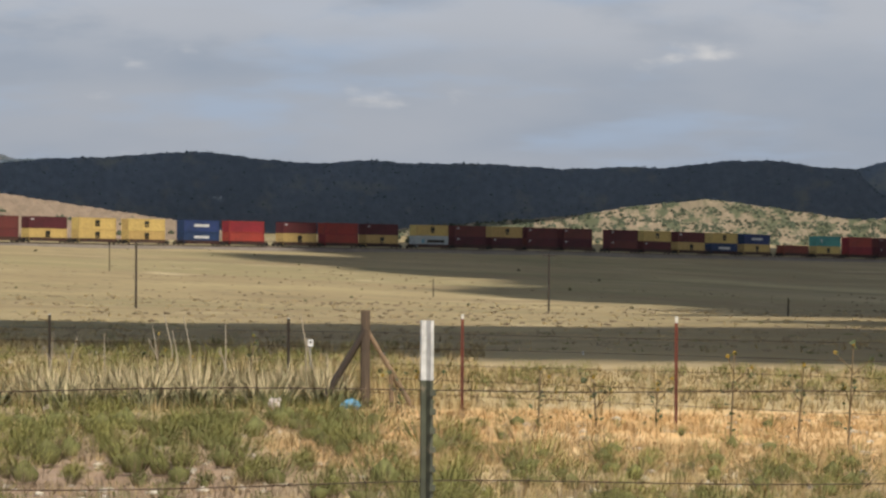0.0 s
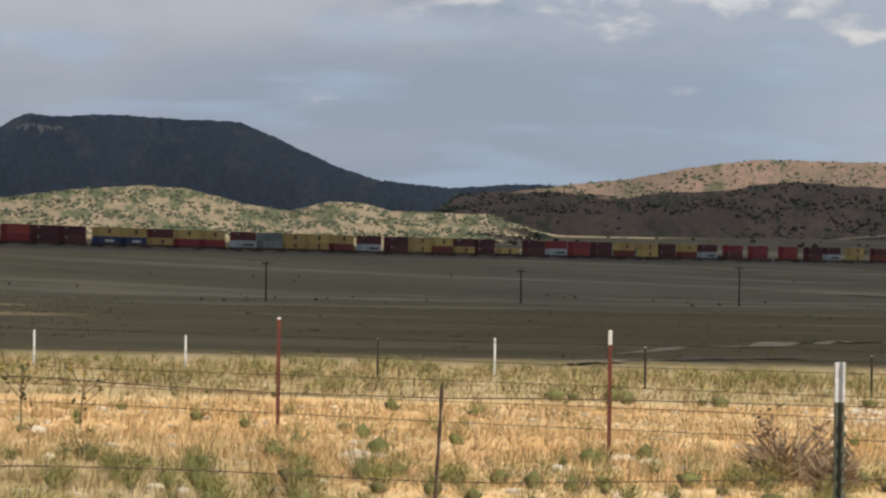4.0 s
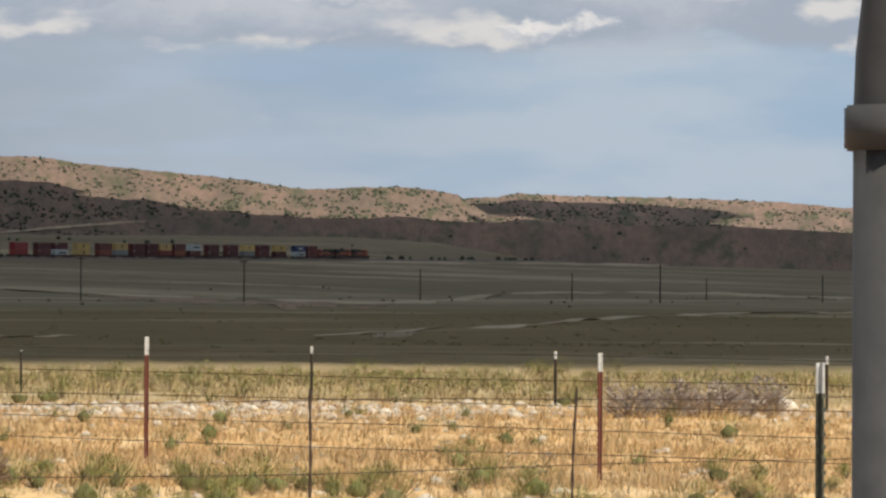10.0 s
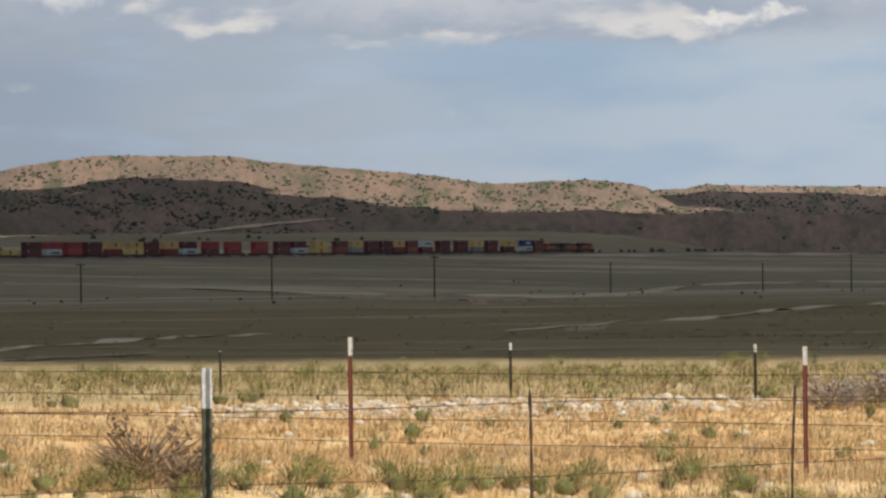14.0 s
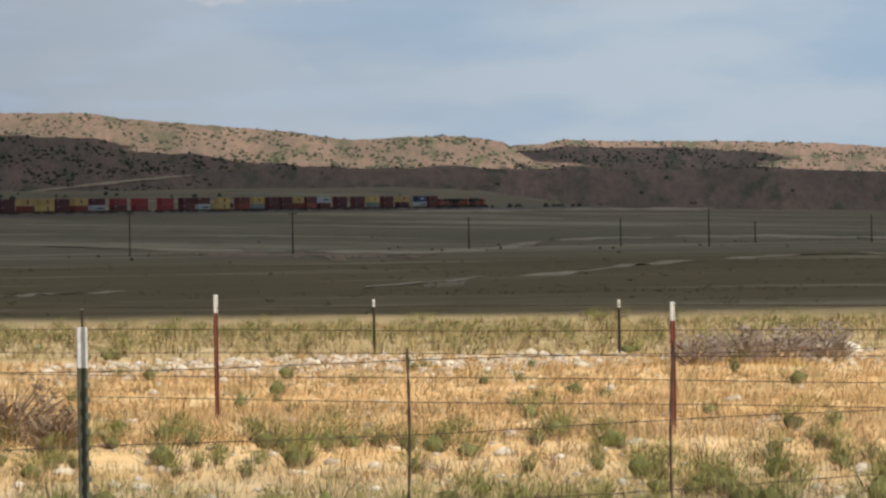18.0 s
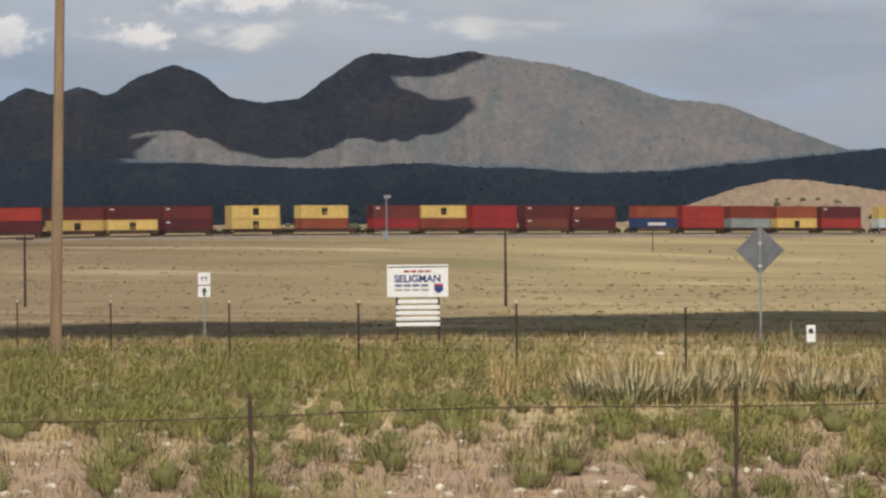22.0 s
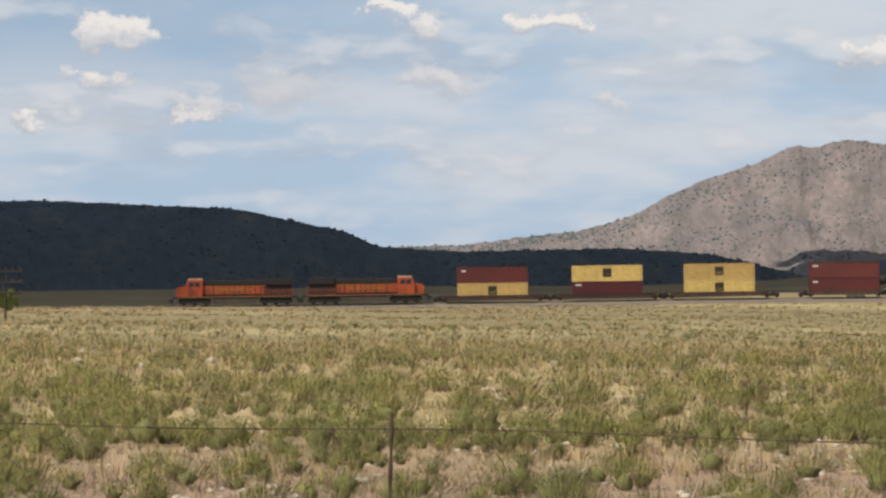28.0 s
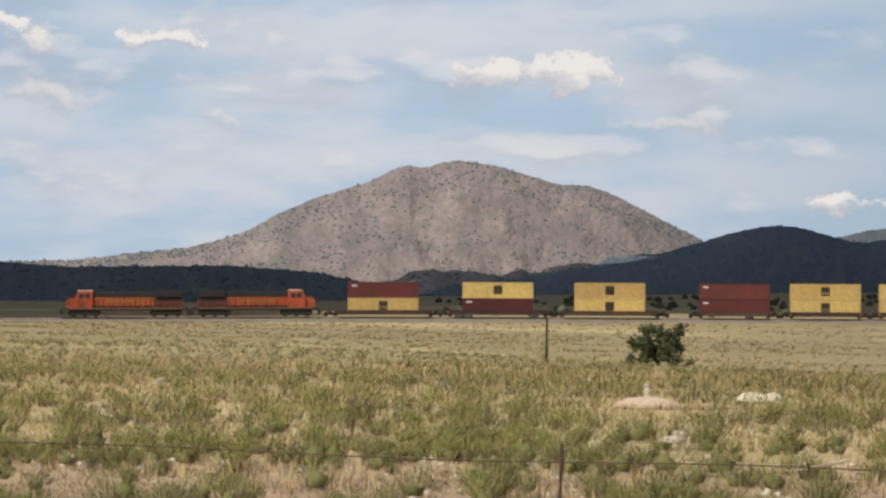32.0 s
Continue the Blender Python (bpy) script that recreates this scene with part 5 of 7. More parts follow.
def signal_mast():
    x, y, z = foot(-27.13, 980)
    mast = empty("signal_mast", pose(x, y, z, 0, 0, 27.1))
    bm = bmesh.new()
    rod(bm, (0, 0, -0.4), (0, 0, 9.0), 0.16, 0.12, 8)
    part("mast", bm, GALV, mast)
    bm = bmesh.new()
    box(bm, -0.5, 0.9, -0.15, 0.15, 8.5, 9.2, 0.03)
    part("signal_head", bm, GALV, mast)
    bm = bmesh.new()
    box(bm, -0.9, 0.4, -0.4, 0.4, 0, 1.8, 0.04)
    part("relay_case", bm, GALV, mast)
    tagged(mast, "pale steel railway signal mast beside the tracks", "signal mast")


signal_mast()

# ---- the fences ----
GREENPOST = material("green_post_paint", (0.10, 0.108, 0.074), (0.07, 0.078, 0.055), rough=0.6, scale=3.0, fine=30.0, spots=(0.20, 0.17, 0.12), spot_scale=14.0, spot_cut=(0.6, 0.7))
REDPOST = material("rust_red_post", (0.20, 0.055, 0.035), (0.13, 0.045, 0.035), rough=0.75, scale=3.0, fine=30.0)
WHITETIP = material("white_post_tip", (0.78, 0.78, 0.74), rough=0.5, scale=8.0, fine=40.0)
NEAR_P, NEAR_AZ = 11.86, -45.26
RED_P, RED_AZ = 31.1, 43.69


def near_d(az):
    return NEAR_P / math.cos(radians(az - NEAR_AZ))


def red_d(az):
    return RED_P / math.cos(radians(az - RED_AZ))


def t_post(az, d, top, mat, tip=0.14, name="t_post", label="", group="", yaw=0.0, lean=0.0):
    """A rolled steel T-post: flange, studded web and a painted tip."""
    x, y, z = foot(az, d)
    h = top - z
    post = empty(name, pose(x, y, z, 0, lean, yaw - az))

    def section(bm, z0, z1, g=0.0):
        box(bm, -0.0185 - g, 0.0185 + g, -0.004 - g, 0.004 + g, z0, z1)
        box(bm, -0.0035 - g, 0.0035 + g, -0.036 - g, -0.004 - g, z0, z1)

    bm = bmesh.new()
    section(bm, -0.3, h - tip)
    k = 0.25
    while k < h - tip - 0.02:
        box(bm, -0.009, 0.009, -0.0425, -0.033, k, k + 0.018)
        k += 0.054
    part("post_shaft", bm, mat, post)
    bm = bmesh.new()
    section(bm, h - tip, h, 0.0006)
    part("post_tip", bm, WHITETIP, post, "white painted tip")
    tagged(post, label, "fence post", group=group)


G_LABEL = "green painted steel T-post with a bright tip by the road fence"
for az, top, tip in ((-16.45, 1.49, 0.17), (-0.31, 1.32, 0.14), (9.53, 1.265, 0.13)):
    t_post(az, near_d(az), top, GREENPOST, tip, label=G_LABEL, group="posts of the road fence", yaw=25)

R_LABEL = "rust-red steel T-post with a white tip in dry grass"
for az, top, tip in crest("-16.22,1.28,.06 -13.66,1.29,.08 -10.64,1.26,.10 -7.24,1.21,.02 -3.27,1.16,.14 1.36,1.13,.16 6.77,1.05,.15 12.7,1.0,.15 19.5,1.0,.15"):
    t_post(az, red_d(az), top, REDPOST, tip, label=R_LABEL, group="posts of the second fence", yaw=-20)
for az in (-18.3, -21.15, -23.7, -25.7, -27.57, -29.1, -30.5, -31.6, -32.7, -33.6):
    t_post(az, red_d(az), 1.2 if az > -24 else 1.3, DARKWOOD if az < -18 else REDPOST, 0.05 if az < -25 else 0.01, label="dark steel fence post beside tall grass", group="posts of the second fence", yaw=-20)
for az, d in ((3.26, 66), (6.17, 62), (9.4, 59), (-2.9, 78), (-0.2, 72), (-6.1, 85)):
    t_post(az, d, 0.75 if d < 70 else 0.6, DARKWOOD, 0.10 if az > 1 else 0.01, label="thin dark far fence post with a pale tip", group="posts of the far fence")
for az, d, top in crest("-10.2,95,.57 -8.4,95,.50 -4.71,95,.53 -14.81,140,-.12"):
    x, y, z = foot(az, d)
    bm = bmesh.new()
    box(bm, -0.022, 0.022, -0.015, 0.015, -0.2, top - z, 0.008)
    ob = part("marker_stake", bm, WHITETIP)
    ob.matrix_basis = pose(x, y, z, 0, 0, -az)
    tagged(ob, "white plastic marker stake in dry grass", "stake", group="white stakes")

STAY_AZ = (-23.8, -10.5, -5.15, 3.47, 6.6, -29.55, -44.3, -52.0, -68.6, -75.33, -82.0)


def near_top(az):
    """The height of the road fence's top strand."""
    return float(np.interp(az, [-90, -76, -66, -50, -42, -36, -23, -16, -10, -5, -0.3, 9.5], [1.22, 1.233, 1.231, 1.215, 1.26, 1.283, 1.297, 1.295, 1.27, 1.20, 1.17, 1.12]))


def stay(az):
    """A twisted wire stay between two posts of the road fence."""
    d = near_d(az)
    x, y, z = foot(az, d)
    bm = bmesh.new()
    h = near_top(az) + 0.05
    n, rings = 60, []
    for i in range(n + 1):
        zz = 0.10 + (h - z - 0.10) * i / n
        ring = []
        for k in range(6):
            a = k * math.pi / 3
            r = 0.0034 + 0.0030 * abs(math.cos(a + i * 0.55))
            ring.append(bm.verts.new((r * math.cos(a) + 0.006 * math.sin(i * 0.11 + az), r * math.sin(a), zz)))
        rings.append(ring)
    for p, q in zip(rings, rings[1:]):
        for k in range(6):
            bm.faces.new((p[k], p[(k + 1) % 6], q[(k + 1) % 6], q[k]))
    ob = part("fence_stay", bm, WIRE)
    ob.matrix_basis = pose(x, y, z, 0, 1.0 if az > -15 else -0.5, -az)
    tagged(ob, "twisted dark wire stay hanging in a barbed fence", "fence stay", group="stays of the road fence")


for a in STAY_AZ:
    stay(a)


def barbed(label, az0, az1, dist, level, barbs, r, step, sag, group):
    """One strand: two twisted wires as one curve, with four-point barbs."""
    cu = bpy.data.curves.new("barbed_wire", "CURVE")
    cu.dimensions, cu.bevel_depth, cu.bevel_resolution = "3D", r, 1
    sp = cu.splines.new("POLY")
    azs = np.arange(az0, az1, step)
    sp.points.add(len(azs) - 1)
    rng = np.random.default_rng(int(abs(level(0.0)) * 1000))
    pts = []
    for i, a in enumerate(azs):
        d = dist(a)
        x, y = pol(a, d)
        z = level(a) + sag * math.sin(a * 0.8 + level(0.0) * 9)
        sp.points[i].co = (x, y, z, 1)
        pts.append(Vector((x, y, z)))
    cu.materials.append(WIRE)
    ob = new("barbed_wire", cu)
    tagged(ob, label, "wire", group=group)
    if barbs:
        bm = bmesh.new()
        carry = 0.0
        for p, q in zip(pts, pts[1:]):
            way = q - p
            if carry > 0.13 or way.length > 0.13:
                c = p + way * rng.uniform(0, 1)
                for k in range(2):
                    t = Vector((rng.uniform(-1, 1), rng.uniform(-1, 1), rng.uniform(-1, 1))).normalized() * barbs
                    rod(bm, c - t, c + t, r * 0.8, r * 0.4, 4)
                carry = 0.0
            carry += way.length
        part("barb_row", bm, WIRE, ob)["kind"] = "stuff"


for k in range(4):
    barbed("rusty barbed wire strand of the road fence", -84, 24, near_d, lambda a, k=k: near_top(a) - 0.267 * k, 0.016, 0.0019, 0.35, 0.006, "strands of the road fence")
for k in range(5):
    barbed("thin rusty wire strand of the second fence", -33, 22, red_d, lambda a, k=k: float(land(a, red_d(a))) + 1.02 - 0.2 * k, 0.0, 0.0032, 0.3, 0.006, "strands of the second fence")


def timber(name, label, az, d, top, r, mat=OLDWOOD, lean=0.0, sides=9):
    x, y, z = foot(az, d)
    bm = bmesh.new()
    rod(bm, (0, 0, -0.3), (0, 0, top - z), r, r * 0.93, sides)
    ob = part(name, bm, mat)
    ob.matrix_basis = pose(x, y, z, 0, lean, -az)
    tagged(ob, label, "fence post")
    return ob


timber("wooden_post", "grey-brown split wooden corner post of the road fence", -37.26, near_d(-37.26), 1.45, 0.016, OLDWOOD)
timber("wooden_post", "dark round wooden post of the road fence", -59.8, near_d(-59.8), 1.43, 0.024, DARKWOOD)


def corner_brace(az, d, h, label, small=False):
    """A fence corner: an upright post with two raking braces and a short stake."""
    x, y, z = foot(az, d)
    b = empty("fence_corner", pose(x, y, z, 0, 0, -az))
    r = 0.068 if not small else 0.05
    for name, mat, p, q, rr in (("post", DARKWOOD if small else OLDWOOD, (0, 0, -0.3), (0, 0, h), r), ("left_brace", DARKWOOD, (-0.52, 0, 0.18), (0.0, -0.02, h - 0.26), r * 0.75),
                                ("right_brace", DARKWOOD if small else POLEWOOD, (0.68, 0.05, -0.05), (0.02, 0.02, h - 0.26), r * 0.5)):
        bm = bmesh.new()
        rod(bm, p, q, rr, rr * 0.9, 8)
        part(name, bm, mat, b)
    if not small:
        bm = bmesh.new()
        rod(bm, (0.36, 0, -0.2), (0.34, 0, 0.55), 0.035, 0.03, 7)
        part("pale_stake", bm, POLEWOOD, b)
    tagged(b, label, "fence brace")


corner_brace(-17.38, 64, 1.32, "weathered wooden fence corner with two raking braces")
for az in (-36.2, -35.6, -35.2, -34.5):
    corner_brace(az, 122, 1.0, "small dark wooden brace by a field gate", small=True)


def field_gate():
    x, y, z = foot(-34.45, 150)
    g = empty("gate_arch", pose(x, y, z, 0, 0, 34.4))
    for name, p, q in (("left_upright", (-0.2, 0, -0.2), (-0.2, 0, 2.0)), ("right_upright", (0.2, 0, -0.2), (0.2, 0, 2.2)), ("lintel", (-0.22, 0, 2.0), (0.22, 0, 2.15)), ("rail", (-0.2, 0, 1.2), (0.2, 0, 1.2))):
        bm = bmesh.new()
        rod(bm, p, q, 0.03, 0.03, 6)
        part(name, bm, DARKWOOD, g)
    tagged(g, "narrow dark pipe gate frame in the fence line", "gate")


field_gate()

# ---- signs ----
SIGNWHITE = material("sign_white", (0.80, 0.80, 0.79), (0.74, 0.74, 0.74), rough=0.5, scale=3.0)
SIGNYELLOW = material("sign_yellow", (0.70, 0.52, 0.03), rough=0.5, scale=3.0)
SIGNBLUE = material("sign_blue", (0.035, 0.06, 0.22), rough=0.5, scale=3.0)
SIGNBACK = material("dull_sign_back", (0.20, 0.21, 0.23), (0.15, 0.16, 0.175), rough=0.6, metal=0.3, scale=3.0)
SIGNRED = material("sign_red", (0.45, 0.05, 0.05), rough=0.5, scale=3.0)


def diamond(name, label, az, d, top, side, front, mat, post=GALV):
    x, y, z = foot(az, d)
    s = empty(name, pose(x, y, z, 0, 0, -az))
    zt = 1.6 + d * math.tan(radians(top)) - z
    half = side / math.sqrt(2)
    bm = bmesh.new()
    v = box(bm, -side / 2, side / 2, -0.006, 0.006, -side / 2, side / 2, 0.003)
    bmesh.ops.rotate(bm, verts=bm.verts, cent=(0, 0, 0), matrix=Matrix.Rotation(radians(45), 3, "Y"))
    bmesh.ops.translate(bm, verts=bm.verts, vec=(0, 0, zt - half))
    part("sign_plate", bm, mat, s)
    bm = bmesh.new()
    box(bm, -0.03, 0.03, -0.05 if front else -0.05, -0.007 if not front else 0.05, -0.3, zt - 0.05 if not front else zt - side * 0.9, 0.005)
    part("post", bm, post, s)
    if not front:
        for k in (0.45, 1.05):
            bm = bmesh.new()
            box(bm, -0.05, 0.05, -0.07, -0.05, zt - k - 0.03, zt - k + 0.03)
            part("bolt_strap", bm, MARK_PALE, s)
    tagged(s, label, "road sign")


diamond("road_sign", "back of a grey aluminium diamond road sign on a post", -22.76, 127, 0.66, 0.90, False, SIGNBACK)
diamond("warning_sign", "small yellow diamond warning sign on a post", -37.95, 350, 0.04, 0.6, True, SIGNYELLOW)


def words(text, size, mat, parent, x, z, y=-0.012, name="lettering"):
    cu = bpy.data.curves.new(name, "FONT")
    cu.body, cu.size, cu.align_x, cu.extrude, cu.offset = text, size, "CENTER", 0.002, size * 0.035
    cu.materials.append(mat)
    ob = new(name, cu)
    ob.parent = parent
    ob.matrix_basis = pose(x, y, z, 90, 0, 0)
    return ob


def welcome_sign():
    """The town's white board above a stack of white slats, on two dark posts."""
    az, d = -26.83, 139.6
    x, y, z = foot(az, d)
    s = empty("town_sign", pose(x, y, z, 0, 0, -az))
    top = 2.18 - z
    bm = bmesh.new()
    box(bm, -0.89, 0.89, -0.01, 0.03, top - 0.94, top, 0.006)
    part("board", bm, SIGNWHITE, s, "white painted board")
    for dx in (-0.6, 0.6):
        bm = bmesh.new()
        box(bm, dx - 0.04, dx + 0.04, 0.03, 0.11, -0.3, top - 0.05)
        part("post", bm, DARKWOOD, s)
    for k in range(5):
        w = 0.58 if k == 0 else 0.64
        zc = top - 1.07 - k * 0.165
        bm = bmesh.new()
        box(bm, -w, w, -0.02, 0.02, zc - 0.055, zc + 0.055, 0.01)
        part("slat", bm, SIGNWHITE, s)
    words("SELIGMAN", 0.29, SIGNBLUE, s, 0.0, top - 0.50)
    for x0, x1, zz, hh, mat in ((-0.86, 0.86, -0.06, 0.03, DARKWOOD), (-0.4, 0.42, -0.19, 0.06, SIGNRED), (-0.66, 0.36, -0.60, 0.06, SIGNBLUE), (-0.66, 0.36, -0.73, 0.05, GALV)):
        bm = bmesh.new()
        n = 1 if x1 - x0 > 1.5 else 4
        w = (x1 - x0) / n
        for i in range(n):
            box(bm, x0 + i * w, x0 + (i + (1 if n == 1 else 0.8)) * w, -0.016, -0.009, top + zz - hh / 2, top + zz + hh / 2)
        part("text_bar", bm, mat, s)["kind"] = "stuff"
    bm = bmesh.new()
    slab(bm, [(0.48, top - 0.55), (0.74, top - 0.55), (0.74, top - 0.74), (0.61, top - 0.84), (0.48, top - 0.74)], -0.018, -0.010)
    part("shield", bm, SIGNBLUE, s)
    bm = bmesh.new()
    box(bm, 0.49, 0.73, -0.022, -0.017, top - 0.62, top - 0.56)
    part("shield_band", bm, SIGNRED, s)
    tagged(s, "white town sign with blue lettering above white slats", "sign")


welcome_sign()


def route_marker():
    az, d = -29.36, 165
    x, y, z = foot(az, d)
    s = empty("route_marker", pose(x, y, z, 0, 0, -az))
    t = 1.6 + d * math.tan(radians(0.167)) - z
    for name, z0, z1 in (("route_plate", t - 0.41, t), ("arrow_plate", t - 0.84, t - 0.46)):
        bm = bmesh.new()
        box(bm, -0.21, 0.21, -0.01, 0.01, z0, z1, 0.004)
        part(name, bm, SIGNWHITE, s)
    words("66", 0.26, MARK_DARK, s, 0.0, t - 0.32)
    bm = bmesh.new()
    box(bm, -0.04, 0.04, -0.016, -0.009, t - 0.81, t - 0.62)
    slab(bm, [(-0.11, t - 0.65), (0.11, t - 0.65), (0.0, t - 0.50)], -0.016, -0.009)
    part("arrow", bm, MARK_DARK, s)
    bm = bmesh.new()
    box(bm, -0.03, 0.03, 0.011, 0.06, -0.3, t - 0.1)
    part("post", bm, GALV, s)
    tagged(s, "small white route marker with an arrow plate", "road sign")


route_marker()


def small_marker(az, d, top, w, h, label):
    x, y, z = foot(az, d)
    s = empty("boundary_marker", pose(x, y, z, 0, 0, -az))
    bm = bmesh.new()
    box(bm, -w / 2, w / 2, -0.01, 0.01, top - z - h, top - z, 0.004)
    part("plate", bm, SIGNWHITE, s)
    bm = bmesh.new()
    box(bm, -w / 4, w / 4, -0.016, -0.009, top - z - h * 0.5, top - z - h * 0.2)
    part("text_bar", bm, MARK_DARK, s)
    bm = bmesh.new()
    rod(bm, (0, 0.03, -0.2), (0, 0.03, top - z - 0.05), 0.015, 0.015, 6)
    part("post", bm, GALV, s)
    tagged(s, label, "marker")


small_marker(-22.18, 108, 0.62, 0.20, 0.38, "small white boundary marker in the grass")
small_marker(-18.05, 90, 0.66, 0.10, 0.13, "tiny white plate on a thin post")

# ---- the vent pipe beside the camera ----
PVC = material("grey_plastic", (0.085, 0.083, 0.080), (0.07, 0.068, 0.066), rough=0.5, scale=8.0, fine=60.0)


def vent_pipe():
    x, y = pol(11.87, 2.8)
    x, y = x + 0.031 * math.cos(radians(11.87)), y - 0.031 * math.sin(radians(11.87))
    v = empty("vent_pipe", pose(x, y, 0, 0, 0, -11.87))
    zc = 1.684
    bm = bmesh.new()
    rod(bm, (0, 0, -0.05), (0, 0, zc - 0.01), 0.0275, 0.0275, 40)
    part("riser", bm, PVC, v)
    bm = bmesh.new()
    vs = rod(bm, (0, 0, zc - 0.0255), (0, 0, zc), 0.0325, 0.0325, 40)
    bmesh.ops.bevel(bm, geom=[e for e in bm.edges if abs(e.verts[0].co.z - e.verts[1].co.z) < 1e-5], offset=0.0015, segments=2, affect="EDGES")
    part("collar", bm, PVC, v)
    bm = bmesh.new()
    R, r, rings = 0.44, 0.0275, []
    for i in range(25):
        a = radians(100) * i / 24
        c = Vector((R * (1 - math.cos(a)), 0, zc - 0.004 + R * math.sin(a)))
        u = Vector((-math.cos(a), 0, math.sin(a)))
        rings.append([bm.verts.new(c + r * (u * math.cos(b) + Vector((0, 1, 0)) * math.sin(b))) for b in (2 * math.pi * k / 32 for k in range(32))])
    for p, q in zip(rings, rings[1:]):
        for k in range(32):
            bm.faces.new((p[k], p[(k + 1) % 32], q[(k + 1) % 32], q[k]))
    bmesh.ops.recalc_face_normals(bm, faces=bm.faces)
    part("gooseneck", bm, PVC, v)
    for c in v.children:
        for f in c.data.polygons:
            f.use_smooth = True
    tagged(v, "grey plastic gooseneck vent pipe with a collar", "pipe")


vent_pipe()

# ---- the railway bridge ----
CONCRETE = material("pale_concrete", (0.46, 0.38, 0.28), (0.36, 0.30, 0.23), rough=0.9, scale=0.4, fine=4.0, bump=0.3)


def bridge():
    d = float(np.interp(-52.5, T_AZ, T_D)) - 7.5
    x, y = pol(-52.5, d)
    z = float(np.interp(-52.5, T_AZ, T_Z))
    b = empty("rail_bridge", pose(x, y, z, 0, 0, 52.5))
    for name, mat, args in (("girder", DARKWOOD, (-12.5, 11, -2.2, -1.4, -1.75, -0.95)), ("deck", CONCRETE, (-13.5, 11.5, -2.6, 3.0, -0.95, -0.55)),
                            ("left_abutment", CONCRETE, (-17.0, -5.0, -3.2, 3.0, -5.2, -1.72)), ("right_abutment", CONCRETE, (9.6, 13.5, -3.2, 3.0, -5.2, -0.5)),
                            ("pier", CONCRETE, (2.2, 7.1, -2.4, 2.4, -5.4, -1.76)), ("second_pier", CONCRETE, (-0.8, 1.9, -2.4, 2.4, -5.4, -1.76))):
        bm = bmesh.new()
        box(bm, *args, bevel=0.06)
        part(name, bm, mat, b)
    bm = bmesh.new()
    slab(bm, [(12.8, -0.5), (14.0, -0.5), (9.2, -5.4), (8.0, -5.4)], -5.2, -3.3)
    part("wing_wall", bm, CONCRETE, b)
    tagged(b, "low concrete railway bridge with dark girders", "bridge")


bridge()


# ---- cart tracks, washes and bare soil on the range ----
PALESOIL = material("pale_dust", (0.58, 0.47, 0.31), (0.46, 0.37, 0.24), rough=1.0, scale=0.03, fine=0.6, bump=0.4, dist=0.1)
ROCKFACE = material("pale_rock_face", (0.34, 0.31, 0.28), (0.24, 0.22, 0.205), rough=1.0, scale=0.02, fine=0.2, bump=0.6, dist=2.0)
CHALK = material("chalky_bank", (0.37, 0.285, 0.175), (0.25, 0.19, 0.12), rough=1.0, scale=0.15, fine=1.5, bump=0.6, dist=0.15)
REDSOIL = material("reddish_soil", (0.36, 0.235, 0.145), (0.29, 0.195, 0.125), rough=1.0, scale=0.02, fine=0.5, bump=0.4, dist=0.1, spots=(0.42, 0.33, 0.22), spot_scale=0.03, spot_cut=(0.52, 0.66))
SCAN = np.geomspace(70, 4700, 900)


def sighted(az, up, key=None):
    """The ground's distance where a line of sight at this azimuth and height meets it, on the plain or on a hill."""
    if key:
        P, azs, v = HILLS[key]
        col = P[int(np.argmin(np.abs(azs - az))), :60]
        d = np.hypot(col[:, 0], col[:, 1])
        return float(np.interp(up, np.degrees(np.arctan2(col[:, 2] - 1.6, d)), d)), col
    e = np.degrees(np.arctan2(land(0 * SCAN + az, SCAN) - 1.6, SCAN))
    return float(np.interp(up, np.maximum.accumulate(e) + 1e-7 * np.arange(len(e)), SCAN)), None


def bare_ground(name, label, text, thick, mat, key=None, ragged=0.35, lower=None, seed=0.0):
    """A strip of bare ground that lies on the land; its edges waver."""
    k = crest(text)
    low = crest(lower) if lower else None
    az = np.linspace(k[0, 0], k[-1, 0], 90)
    mid = np.interp(az, k[:, 0], k[:, 1])
    run = np.linspace(0, 1, 90)
    ends = np.sqrt(np.sin(np.pi * np.clip(run, 0.004, 0.996)))
    V = []
    for i, a in enumerate(az):
        w = thick * ends[i] * max(0.12, 1 + ragged * (math.sin(run[i] * 19 + seed) + math.sin(run[i] * 47 + 2 * seed) + 0.8 * math.sin(run[i] * 113 + seed)))
        sway = thick * ragged * 0.4 * (math.sin(run[i] * 29 + 3 * seed) + 0.6 * math.sin(run[i] * 83 + seed))
        hi, lo = mid[i] + sway + w / 2, mid[i] + sway - w / 2
        if low is not None:
            lo = float(np.interp(a, low[:, 0], low[:, 1])) - w / 2
        for j in range(6):
            d, col = sighted(a, hi + (lo - hi) * j / 5, key)
            x, y = pol(a, d)
            if col is None:
                z = float(land(a, d) + np.clip((d - 60) / 300, 0, 1) * 0.25 * bumpy(a, d, 60.0, 2.0)) + 0.03 + d * 0.00005
            else:
                z = float(np.interp(d, np.hypot(col[:, 0], col[:, 1]), col[:, 2])) + 0.6
            V.append((x, y, z))
    i = (np.arange(89)[:, None] * 6 + np.arange(5)[None]).ravel()
    ob = raw(name, V, np.stack([i, i + 1, i + 7, i + 6], 1), mat, smooth=True)
    tagged(ob, label, "bare ground", kind="structure")


bare_ground("dirt_road", "pale dusty dirt road across the shaded range", "-0.73,-.056 .88,-.115 2.23,-.164 3.58,-.199 4.59,-.188 5.6,-.082 6.95,-.056 8.29,-.091 12,-.16", 0.028, PALESOIL)
